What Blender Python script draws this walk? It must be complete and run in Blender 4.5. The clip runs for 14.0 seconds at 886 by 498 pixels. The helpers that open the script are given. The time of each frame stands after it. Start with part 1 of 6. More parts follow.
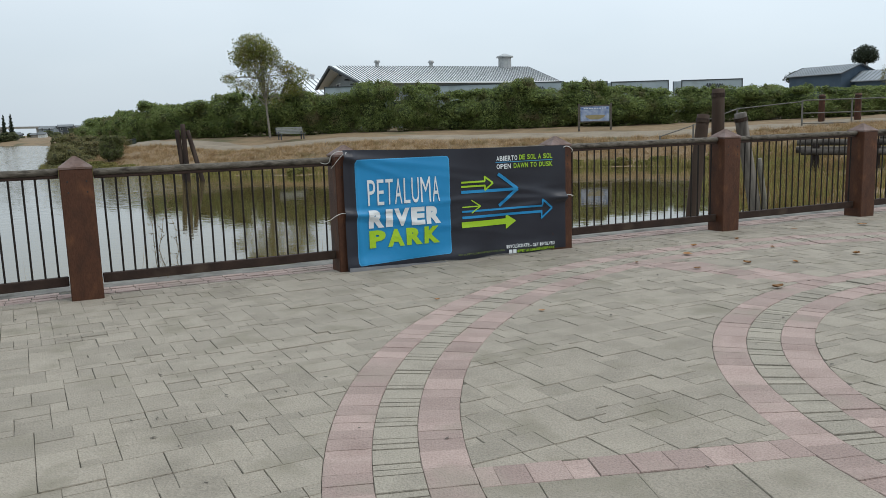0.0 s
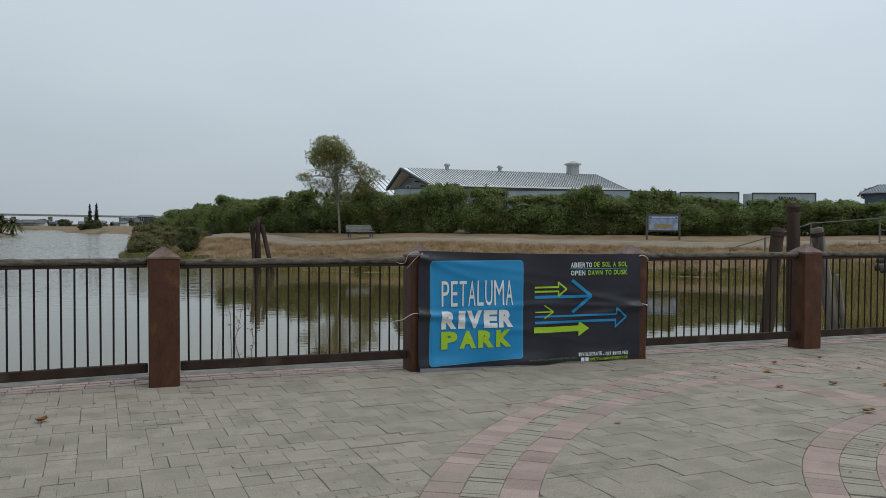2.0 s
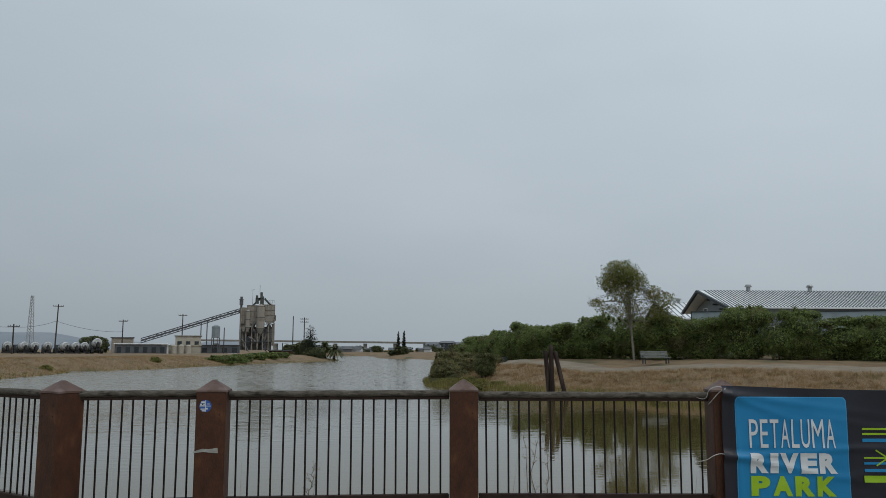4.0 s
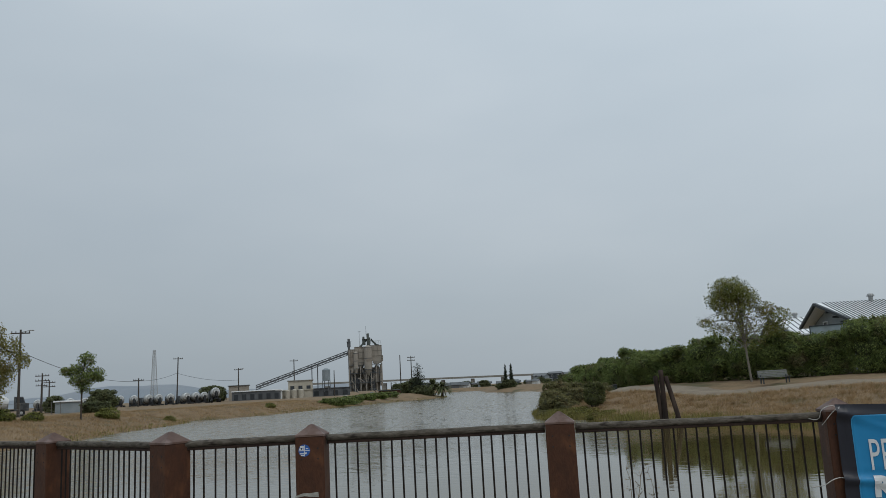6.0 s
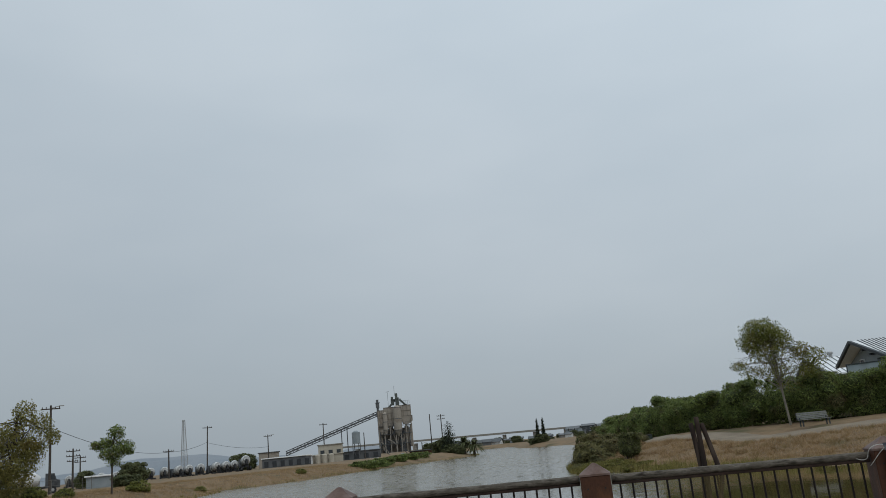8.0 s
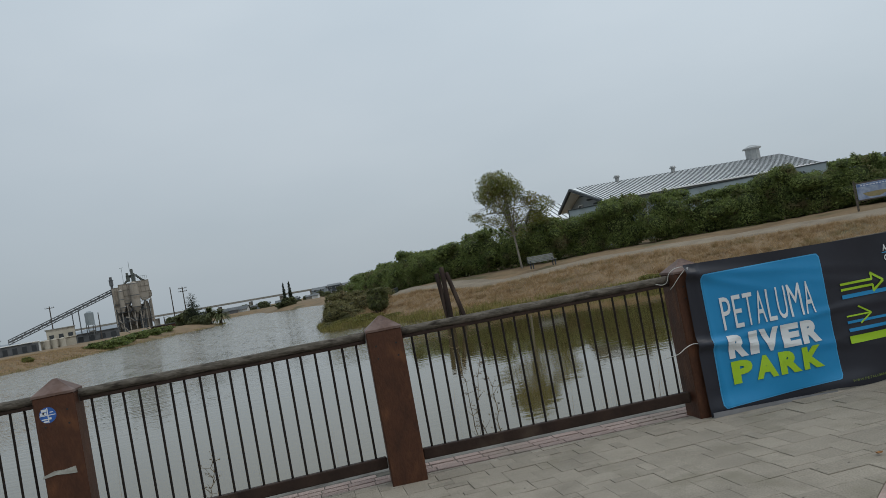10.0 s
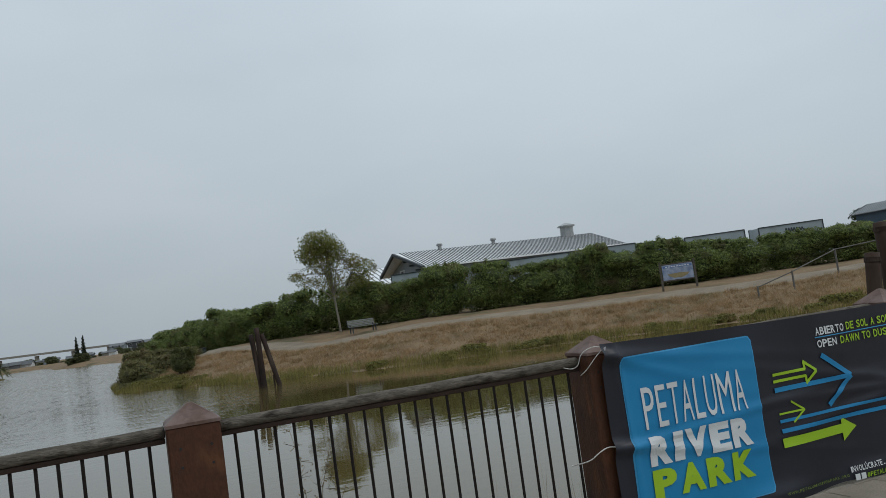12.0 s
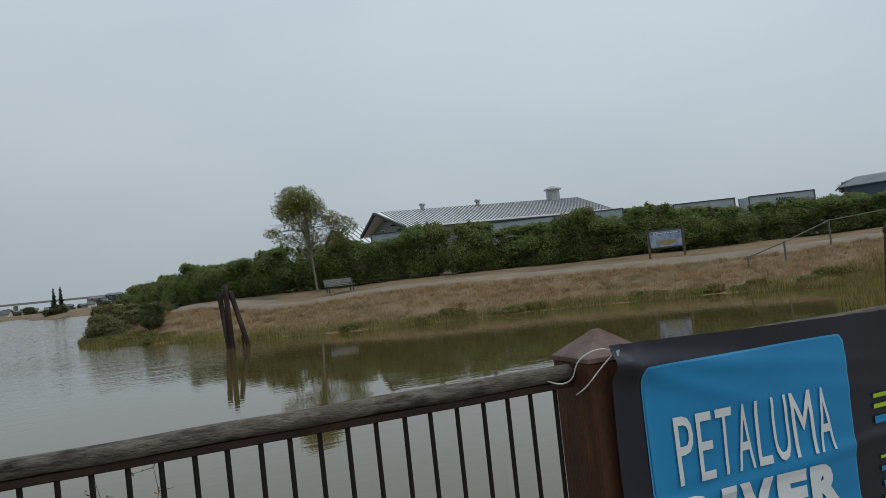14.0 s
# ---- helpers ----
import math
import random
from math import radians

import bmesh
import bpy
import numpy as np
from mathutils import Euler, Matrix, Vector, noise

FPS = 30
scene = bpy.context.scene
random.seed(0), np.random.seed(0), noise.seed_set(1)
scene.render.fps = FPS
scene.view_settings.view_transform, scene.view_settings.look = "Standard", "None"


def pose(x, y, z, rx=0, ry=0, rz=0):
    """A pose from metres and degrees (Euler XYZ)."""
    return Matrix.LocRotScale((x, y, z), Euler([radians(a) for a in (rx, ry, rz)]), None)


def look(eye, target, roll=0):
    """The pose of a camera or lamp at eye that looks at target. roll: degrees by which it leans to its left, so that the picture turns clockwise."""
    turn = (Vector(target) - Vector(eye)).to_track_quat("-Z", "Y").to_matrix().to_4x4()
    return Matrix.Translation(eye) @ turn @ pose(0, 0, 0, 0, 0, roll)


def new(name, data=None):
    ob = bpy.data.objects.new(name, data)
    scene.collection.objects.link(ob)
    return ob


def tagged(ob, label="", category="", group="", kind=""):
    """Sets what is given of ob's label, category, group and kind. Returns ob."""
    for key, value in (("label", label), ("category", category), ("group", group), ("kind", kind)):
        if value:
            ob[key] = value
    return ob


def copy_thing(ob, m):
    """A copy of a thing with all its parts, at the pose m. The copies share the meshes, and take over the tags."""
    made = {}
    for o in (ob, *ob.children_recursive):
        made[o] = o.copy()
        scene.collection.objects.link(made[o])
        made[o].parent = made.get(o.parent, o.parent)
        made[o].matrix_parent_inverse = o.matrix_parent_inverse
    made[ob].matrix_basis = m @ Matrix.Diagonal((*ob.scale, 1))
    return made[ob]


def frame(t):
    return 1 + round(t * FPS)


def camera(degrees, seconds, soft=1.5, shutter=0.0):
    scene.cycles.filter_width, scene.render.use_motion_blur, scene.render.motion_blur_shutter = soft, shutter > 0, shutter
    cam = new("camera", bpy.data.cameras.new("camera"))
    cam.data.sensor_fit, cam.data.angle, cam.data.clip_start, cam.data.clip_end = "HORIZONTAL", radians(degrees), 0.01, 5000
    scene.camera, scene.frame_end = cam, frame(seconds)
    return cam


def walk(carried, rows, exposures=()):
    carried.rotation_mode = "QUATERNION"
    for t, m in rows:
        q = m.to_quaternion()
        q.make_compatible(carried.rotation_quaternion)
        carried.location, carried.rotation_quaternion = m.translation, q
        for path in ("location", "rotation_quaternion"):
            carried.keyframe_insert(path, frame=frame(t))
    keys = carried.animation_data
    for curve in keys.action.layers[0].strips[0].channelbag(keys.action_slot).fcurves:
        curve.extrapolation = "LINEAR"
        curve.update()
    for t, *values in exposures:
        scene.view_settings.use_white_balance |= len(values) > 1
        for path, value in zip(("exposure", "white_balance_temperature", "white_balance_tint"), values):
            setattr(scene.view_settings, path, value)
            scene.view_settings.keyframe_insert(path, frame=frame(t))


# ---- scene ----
cam = camera(57.4, 14.0, soft=0.5)
PATH = [
    (0, (0.358, -0.42, 1.389), (1.177, 1.378, 1.08), -1.8),
    (0.5, (0.347, -0.417, 1.398), (1.176, 1.38, 1.103), -1.8),
    (1, (0.34, -0.428, 1.409), (1.194, 1.372, 1.232), -2.1),
    (1.5, (0.312, -0.406, 1.4), (1.172, 1.394, 1.255), -1.4),
    (2, (0.257, -0.388, 1.402), (0.946, 1.489, 1.344), 0.3),
    (2.5, (0.171, -0.38, 1.44), (0.538, 1.585, 1.486), 1.1),
    (3, (0.161, -0.373, 1.447), (0.417, 1.609, 1.519), 1.0),
    (3.5, (0.206, -0.376, 1.427), (0.439, 1.608, 1.514), 0.7),
    (4, (0.248, -0.409, 1.473), (0.238, 1.576, 1.72), 0.1),
    (4.2, (0.257, -0.417, 1.483), (0.165, 1.563, 1.743), -1.0),
    (6.3, (0.401, -0.382, 1.482), (0.114, 1.562, 1.856), -3.0),
    (6.5, (0.401, -0.409, 1.485), (0.085, 1.524, 1.892), -3.2),
    (7, (0.397, -0.41, 1.496), (0.046, 1.508, 1.942), -4.4),
    (7.5, (0.392, -0.384, 1.474), (0.045, 1.533, 1.927), -4.4),
    (8, (0.4, -0.267, 1.462), (0.106, 1.654, 1.935), -5.6),
    (8.5, (0.267, -0.021, 1.464), (-0.185, 1.886, 1.861), -4.9),
    (9, (0.125, 0.366, 1.418), (-0.226, 2.324, 1.625), -8.3),
    (9.2, (0.119, 0.526, 1.422), (-0.045, 2.517, 1.505), -11.1),
    (11.5, (0.078, 2.264, 1.474), (0.702, 4.16, 1.597), -7.4),
    (12, (0.175, 2.76, 1.506), (0.905, 4.616, 1.646), -7.9),
    (12.5, (0.356, 3.328, 1.507), (1.099, 5.179, 1.653), -7.9),
    (13, (0.57, 3.693, 1.504), (1.452, 5.484, 1.627), -7.8),
    (13.5, (0.863, 4.098, 1.505), (1.855, 5.831, 1.61), -7.1),
    (14, (1.109, 4.455, 1.504), (1.864, 6.306, 1.545), -6.3),
]
walk(cam, [(t, look(eye, target, roll)) for t, eye, target, roll in PATH],
     [(0, 0.62), (0.5, 0.6), (1.0, 0.3), (1.5, 0.29), (2.0, 0.15), (2.5, -0.03), (3.5, -0.04), (4.0, -0.13), (6.5, -0.08), (7.5, -0.1), (8.5, -0.04), (9.0, 0.06), (11.5, -0.05), (12.0, -0.03), (12.5, -0.11), (13.0, -0.06), (14, -0.03)])

# ---- world, sun, exposure ----
world = bpy.data.worlds.new("overcast")
scene.world = world
world.use_nodes = True
wn, wl = world.node_tree.nodes, world.node_tree.links
wn.clear()
w_out = wn.new("ShaderNodeOutputWorld")
w_bg = wn.new("ShaderNodeBackground")
w_sky = wn.new("ShaderNodeTexSky")
w_sky.sky_type = "NISHITA"
w_sky.sun_disc = False
w_sky.sun_elevation = radians(52)
w_sky.sun_rotation = radians(135)
w_sky.dust_density = 4.0
w_tc = wn.new("ShaderNodeTexCoord")
w_map = wn.new("ShaderNodeMapping")
w_map.inputs["Scale"].default_value = (1.0, 1.0, 2.6)
w_noise = wn.new("ShaderNodeTexNoise")
w_noise.inputs["Scale"].default_value = 1.6
w_noise.inputs["Detail"].default_value = 4.0
w_noise.inputs["Roughness"].default_value = 0.5
w_ramp = wn.new("ShaderNodeValToRGB")
w_ramp.color_ramp.elements[0].position = 0.3
w_ramp.color_ramp.elements[0].color = (4.95, 5.8, 6.5, 1)
w_ramp.color_ramp.elements[1].position = 0.75
w_ramp.color_ramp.elements[1].color = (6.0, 6.75, 7.35, 1)
w_mix = wn.new("ShaderNodeMix")
w_mix.data_type = "RGBA"
w_mix.inputs["Factor"].default_value = 0.9
wl.new(w_tc.outputs["Generated"], w_map.inputs["Vector"])
wl.new(w_map.outputs["Vector"], w_noise.inputs["Vector"])
wl.new(w_noise.outputs["Fac"], w_ramp.inputs["Fac"])
w_sep = wn.new("ShaderNodeSeparateXYZ")
w_grad = wn.new("ShaderNodeMapRange")
w_grad.inputs["From Min"].default_value, w_grad.inputs["From Max"].default_value = -0.02, 1.0
w_grad.inputs["To Min"].default_value, w_grad.inputs["To Max"].default_value = 0.7, 1.55
w_mul = wn.new("ShaderNodeMix")
w_mul.data_type, w_mul.blend_type = "RGBA", "MULTIPLY"
w_mul.inputs["Factor"].default_value = 1.0
wl.new(w_tc.outputs["Generated"], w_sep.inputs["Vector"])
wl.new(w_sep.outputs["Z"], w_grad.inputs["Value"])
# the veil of cloud is thinner, and brighter, towards +x
w_side = wn.new("ShaderNodeMapRange")
w_side.inputs["From Min"].default_value, w_side.inputs["From Max"].default_value = -1.0, 1.0
w_side.inputs["To Min"].default_value, w_side.inputs["To Max"].default_value = 0.83, 1.22
wl.new(w_sep.outputs["X"], w_side.inputs["Value"])
w_both = wn.new("ShaderNodeMath")
w_both.operation = "MULTIPLY"
wl.new(w_grad.outputs["Result"], w_both.inputs[0])
wl.new(w_side.outputs["Result"], w_both.inputs[1])
wl.new(w_ramp.outputs["Color"], w_mul.inputs["A"])
wl.new(w_both.outputs["Value"], w_mul.inputs["B"])
wl.new(w_sky.outputs["Color"], w_mix.inputs["A"])
wl.new(w_mul.outputs["Result"], w_mix.inputs["B"])
wl.new(w_mix.outputs["Result"], w_bg.inputs["Color"])
wl.new(w_bg.outputs["Background"], w_out.inputs["Surface"])
w_bg.inputs["Strength"].default_value = 0.1

sun = new("sun", bpy.data.lights.new("sun", "SUN"))
sun.data.energy = 0.45
sun.data.angle = radians(25)
sun.data.color = (1.0, 0.96, 0.9)
sun.matrix_world = look((14, -14, 30), (0, 0, 0))
scene.view_settings.exposure = 0.0


# ---- materials ----
def material(name, colours, scale=4.0, rough=0.8, metal=0.0, bump=0.15, fine=40.0, stretch=(1, 1, 1), vary=0.0, spec=0.4, stain=None, stain_scale=1.2, world_space=False, island=0.0, grain=0.2, depth=0.01):
    """A surface with two scales of colour change, fine relief and optional stains. vary: brightness change from object to object."""
    m = bpy.data.materials.new(name)
    m.use_nodes = True
    n, l = m.node_tree.nodes, m.node_tree.links
    b = n["Principled BSDF"]
    tc = n.new("ShaderNodeTexCoord")
    mp = n.new("ShaderNodeMapping")
    mp.inputs["Scale"].default_value = stretch
    if world_space:
        geo = n.new("ShaderNodeNewGeometry")
        l.new(geo.outputs["Position"], mp.inputs["Vector"])
    else:
        l.new(tc.outputs["Object"], mp.inputs["Vector"])
    n1 = n.new("ShaderNodeTexNoise")
    n1.inputs["Scale"].default_value, n1.inputs["Detail"].default_value = scale, 5.0
    l.new(mp.outputs["Vector"], n1.inputs["Vector"])
    r = n.new("ShaderNodeValToRGB")
    els = r.color_ramp.elements
    els[0].position, els[1].position = 0.3, 0.7
    els[0].color, els[1].color = (*colours[0], 1), (*colours[-1], 1)
    for i, c in enumerate(colours[1:-1]):
        e = els.new(0.3 + 0.4 * (i + 1) / (len(colours) - 1))
        e.color = (*c, 1)
    l.new(n1.outputs["Fac"], r.inputs["Fac"])
    n2 = n.new("ShaderNodeTexNoise")
    n2.inputs["Scale"].default_value, n2.inputs["Detail"].default_value = fine, 3.0
    l.new(mp.outputs["Vector"], n2.inputs["Vector"])
    out = r.outputs["Color"]
    hsv = n.new("ShaderNodeHueSaturation")
    rng = n.new("ShaderNodeMapRange")
    rng.inputs["To Min"].default_value, rng.inputs["To Max"].default_value = 1 - 1.6 * grain, 1 + 1.6 * grain
    l.new(n2.outputs["Fac"], rng.inputs["Value"])
    l.new(rng.outputs["Result"], hsv.inputs["Value"])
    l.new(out, hsv.inputs["Color"])
    out = hsv.outputs["Color"]
    if vary or island:
        rnd = n.new("ShaderNodeObjectInfo").outputs["Random"] if vary else n.new("ShaderNodeNewGeometry").outputs["Random Per Island"]
        amount = vary or island
        rg = n.new("ShaderNodeMapRange")
        rg.inputs["To Min"].default_value, rg.inputs["To Max"].default_value = 1 - amount, 1 + amount
        l.new(rnd, rg.inputs["Value"])
        h2 = n.new("ShaderNodeHueSaturation")
        l.new(rg.outputs["Result"], h2.inputs["Value"])
        l.new(out, h2.inputs["Color"])
        out = h2.outputs["Color"]
    if stain:
        n3 = n.new("ShaderNodeTexNoise")
        n3.inputs["Scale"].default_value, n3.inputs["Detail"].default_value = stain_scale, 6.0
        l.new(mp.outputs["Vector"], n3.inputs["Vector"])
        sr = n.new("ShaderNodeMapRange")
        sr.inputs["From Min"].default_value, sr.inputs["From Max"].default_value = 0.54, 0.7
        l.new(n3.outputs["Fac"], sr.inputs["Value"])
        mx = n.new("ShaderNodeMix")
        mx.data_type = "RGBA"
        l.new(sr.outputs["Result"], mx.inputs["Factor"])
        l.new(out, mx.inputs["A"])
        mx.inputs["B"].default_value = (*stain, 1)
        out = mx.outputs["Result"]
    l.new(out, b.inputs["Base Color"])
    b.inputs["Roughness"].default_value, b.inputs["Metallic"].default_value = rough, metal
    b.inputs["Specular IOR Level"].default_value = spec
    if bump:
        bp = n.new("ShaderNodeBump")
        bp.inputs["Strength"].default_value, bp.inputs["Distance"].default_value = bump, depth
        l.new(n2.outputs["Fac"], bp.inputs["Height"])
        l.new(bp.outputs["Normal"], b.inputs["Normal"])
    return m


def leaf_material(name, colours, dead=None, island=0.35, through_light=0.35):
    """Foliage: the colour changes from leaf to leaf and over the crown; a little light passes through."""
    m = material(name, colours, scale=0.9, rough=0.6, bump=0.0, fine=6.0, island=island, stain=dead, stain_scale=0.8, spec=0.25, world_space=True)
    n, l = m.node_tree.nodes, m.node_tree.links
    b = n["Principled BSDF"]
    thin = n.new("ShaderNodeBsdfTranslucent")
    l.new(b.inputs["Base Color"].links[0].from_socket, thin.inputs["Color"])
    both = n.new("ShaderNodeMixShader")
    both.inputs["Fac"].default_value = through_light
    l.new(b.outputs["BSDF"], both.inputs[1])
    l.new(thin.outputs["BSDF"], both.inputs[2])
    l.new(both.outputs["Shader"], n["Material Output"].inputs["Surface"])
    return m


M_RUST = material("brown_weathered_steel", [(0.037, 0.015, 0.008), (0.068, 0.0255, 0.012), (0.027, 0.0115, 0.0067)], scale=7, rough=0.55, bump=0.3, fine=90, spec=0.28, vary=0.12, stain=(0.13, 0.05, 0.021), stain_scale=7, stretch=(1, 1, 0.5))
M_CAP = material("faded_brown_cap", [(0.08, 0.041, 0.029), (0.135, 0.08, 0.06)], scale=6, rough=0.6, bump=0.15, stain=(0.18, 0.125, 0.108), stain_scale=5)
M_BAR = material("dark_steel_bar", [(0.01, 0.008, 0.007), (0.021, 0.0155, 0.0125)], scale=8, rough=0.65, bump=0.1, spec=0.2)
M_LOWRAIL = material("brown_lower_rail", [(0.022, 0.012, 0.0085), (0.038, 0.021, 0.0145)], scale=6, rough=0.7, bump=0.2, stain=(0.06, 0.04, 0.028), stain_scale=4, spec=0.25)
M_RAILWOOD = material("weathered_rail_wood", [(0.045, 0.037, 0.029), (0.15, 0.131, 0.107), (0.085, 0.073, 0.058), (0.125, 0.109, 0.088)], scale=24, rough=0.92, bump=1.0, fine=150, stretch=(0.3, 1, 1), vary=0.12, stain=(0.032, 0.026, 0.02), stain_scale=22, spec=0.2)
M_PILE = material("creosoted_pile", [(0.018, 0.011, 0.009), (0.05, 0.03, 0.022)], scale=3, rough=0.9, bump=0.6, fine=16, stretch=(1, 1, 0.12), stain=(0.075, 0.052, 0.04), stain_scale=3)
M_PILE_BROWN = material("brown_weathered_pile", [(0.027, 0.0155, 0.0105), (0.056, 0.033, 0.022), (0.036, 0.021, 0.014)], scale=3, rough=0.9, bump=0.6, fine=16, stretch=(1, 1, 0.12), stain=(0.07, 0.047, 0.033), stain_scale=3)
M_PILE_GREY = material("grey_split_pile", [(0.15, 0.13, 0.11), (0.24, 0.21, 0.18), (0.07, 0.058, 0.05)], scale=3, rough=0.95, bump=0.7, fine=16, stretch=(1, 1, 0.1), stain=(0.03, 0.025, 0.02), stain_scale=2.5)
M_GROUND = material("dry_grass_ground", [(0.13, 0.084, 0.044), (0.21, 0.142, 0.077), (0.165, 0.11, 0.058)], scale=0.35, rough=0.95, bump=0.8, fine=5, world_space=True, stain=(0.085, 0.075, 0.032), stain_scale=0.22)
M_PATH = material("pale_gravel_path", [(0.18, 0.142, 0.1), (0.255, 0.208, 0.15)], scale=0.8, rough=0.95, bump=0.4, fine=14, world_space=True)
M_PAVER = material("grey_green_paver", [(0.232, 0.2, 0.157), (0.306, 0.264, 0.209), (0.266, 0.23, 0.182)], scale=2.2, rough=0.9, bump=0.9, fine=95, grain=0.24, depth=0.012, vary=0.1, world_space=True, stain=(0.226, 0.197, 0.147), stain_scale=2.6)
M_PAVER_REST = material("grey_green_paver_field", [(0.232, 0.2, 0.157), (0.306, 0.264, 0.209), (0.266, 0.23, 0.182)], scale=2.2, rough=0.9, bump=0.9, fine=95, grain=0.24, depth=0.012, island=0.1, world_space=True, stain=(0.226, 0.197, 0.147), stain_scale=2.6)
M_RED = material("red_paver", [(0.29, 0.207, 0.178), (0.355, 0.262, 0.226), (0.322, 0.231, 0.2)], scale=3, rough=0.9, bump=0.9, fine=95, grain=0.22, depth=0.012, vary=0.16, world_space=True, stain=(0.29, 0.235, 0.19), stain_scale=2)
M_RED_REST = material("red_paver_field", [(0.29, 0.207, 0.178), (0.355, 0.262, 0.226), (0.322, 0.231, 0.2)], scale=3, rough=0.9, bump=0.9, fine=95, grain=0.22, depth=0.012, island=0.16, world_space=True, stain=(0.29, 0.235, 0.19), stain_scale=2)
M_TAN = material("tan_band_paver", [(0.25, 0.217, 0.172), (0.32, 0.28, 0.222), (0.285, 0.248, 0.197)], scale=3, rough=0.9, bump=0.9, fine=95, grain=0.22, depth=0.012, island=0.12, world_space=True)
M_SOIL = material("joint_sand", [(0.05, 0.045, 0.036), (0.17, 0.153, 0.12)], scale=9, rough=1, bump=0.6, world_space=True)
M_CONCRETE = material("stained_concrete", [(0.2, 0.19, 0.17), (0.29, 0.275, 0.245)], scale=1.5, rough=0.9, bump=0.4, world_space=True, stain=(0.18, 0.17, 0.13), stain_scale=1)
M_HEDGE = leaf_material("hedge_leaf", [(0.074, 0.112, 0.03), (0.19, 0.232, 0.068), (0.12, 0.162, 0.046)], dead=(0.17, 0.138, 0.07), island=0.5)
M_DULLBUSH = leaf_material("dull_green_leaf", [(0.055, 0.07, 0.026), (0.12, 0.13, 0.045), (0.08, 0.095, 0.034)])
M_CONIFER = leaf_material("conifer_needles", [(0.022, 0.032, 0.018), (0.045, 0.055, 0.03)])
M_FARLEAF = leaf_material("far_dull_leaf", [(0.085, 0.1, 0.045), (0.155, 0.165, 0.075)])
M_POPLAR = leaf_material("poplar_leaf", [(0.12, 0.13, 0.04), (0.25, 0.225, 0.07), (0.17, 0.17, 0.052)], dead=(0.24, 0.18, 0.062), through_light=0.45)
# dark core colour: the shade deep inside the hedge foliage, put into colour
M_HEDGE_IN = material("hedge_inner_shade", [(0.035, 0.05, 0.016), (0.06, 0.075, 0.024)], scale=2, rough=0.95, bump=0.0, world_space=True)
M_YELLOWLEAF = leaf_material("turning_leaf", [(0.1, 0.13, 0.032), (0.215, 0.215, 0.055), (0.145, 0.168, 0.042)], dead=(0.22, 0.18, 0.06))
M_GREYLEAF = leaf_material("greyish_leaf", [(0.105, 0.108, 0.042), (0.21, 0.19, 0.08), (0.15, 0.145, 0.058)], dead=(0.2, 0.145, 0.07))
# the same painted shade for the cores of the olive scrub
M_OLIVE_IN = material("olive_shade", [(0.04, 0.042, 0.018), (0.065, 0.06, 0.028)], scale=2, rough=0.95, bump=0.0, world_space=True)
M_BARK = material("pale_bark", [(0.15, 0.135, 0.11), (0.24, 0.215, 0.175)], scale=4, rough=0.9, bump=0.5)
M_DARKBARK = material("dark_bark", [(0.05, 0.04, 0.03), (0.09, 0.07, 0.055)], scale=4, rough=0.9, bump=0.5)
M_METALROOF = material("galvanised_roof", [(0.72, 0.74, 0.735), (0.82, 0.83, 0.825)], scale=0.4, rough=0.45, bump=0.0, world_space=True, spec=0.5)
M_ROOFRIB = material("roof_rib", [(0.075, 0.082, 0.085), (0.115, 0.12, 0.122)], scale=0.4, rough=0.5, bump=0.0)
M_WALLGREY = material("pale_grey_siding", [(0.2, 0.235, 0.25), (0.27, 0.3, 0.315)], scale=0.6, rough=0.7, bump=0.1)
M_DARKTRIM = material("dark_grey_trim", [(0.035, 0.042, 0.046), (0.06, 0.068, 0.073)], scale=1, rough=0.6)
M_WHITE = material("white_paint", [(0.6, 0.61, 0.6), (0.72, 0.72, 0.7)], scale=1, rough=0.5, bump=0.05, stain=(0.45, 0.44, 0.4), stain_scale=0.8)
M_BLUEWALL = material("slate_blue_siding", [(0.045, 0.075, 0.11), (0.065, 0.1, 0.14)], scale=0.5, rough=0.7, bump=0.1)
M_GREENWALL = material("dark_green_siding", [(0.05, 0.085, 0.07), (0.07, 0.11, 0.09)], scale=0.5, rough=0.7, bump=0.1)
M_PIPE = material("dull_weathered_pipe", [(0.1, 0.092, 0.08), (0.17, 0.16, 0.145)], scale=3, rough=0.7)
M_DARKROOF = material("slate_grey_metal_roof", [(0.2, 0.22, 0.235), (0.29, 0.31, 0.325)], scale=0.4, rough=0.5, bump=0.0, world_space=True)
M_GALV = material("galvanised_pipe", [(0.3, 0.31, 0.31), (0.42, 0.42, 0.41)], scale=3, rough=0.45, metal=0.3)
M_PLANT = material("dusty_steel_plant", [(0.27, 0.24, 0.2), (0.36, 0.32, 0.27)], scale=0.3, rough=0.8, bump=0.1, stain=(0.2, 0.16, 0.12), stain_scale=0.3)
M_PLANTDARK = material("dark_plant_steel", [(0.07, 0.075, 0.08), (0.12, 0.125, 0.13)], scale=0.5, rough=0.7)
M_CREAM = material("cream_stucco", [(0.37, 0.335, 0.27), (0.46, 0.42, 0.345)], scale=0.6, rough=0.85)
M_POLE = material("utility_pole_wood", [(0.05, 0.042, 0.036), (0.08, 0.068, 0.058)], scale=2, rough=0.9)
M_BLACK = material("black_rubber", [(0.015, 0.015, 0.016), (0.03, 0.03, 0.03)], scale=4, rough=0.8)
M_REED = leaf_material("marsh_grass", [(0.125, 0.13, 0.036), (0.25, 0.215, 0.07), (0.18, 0.168, 0.052)])
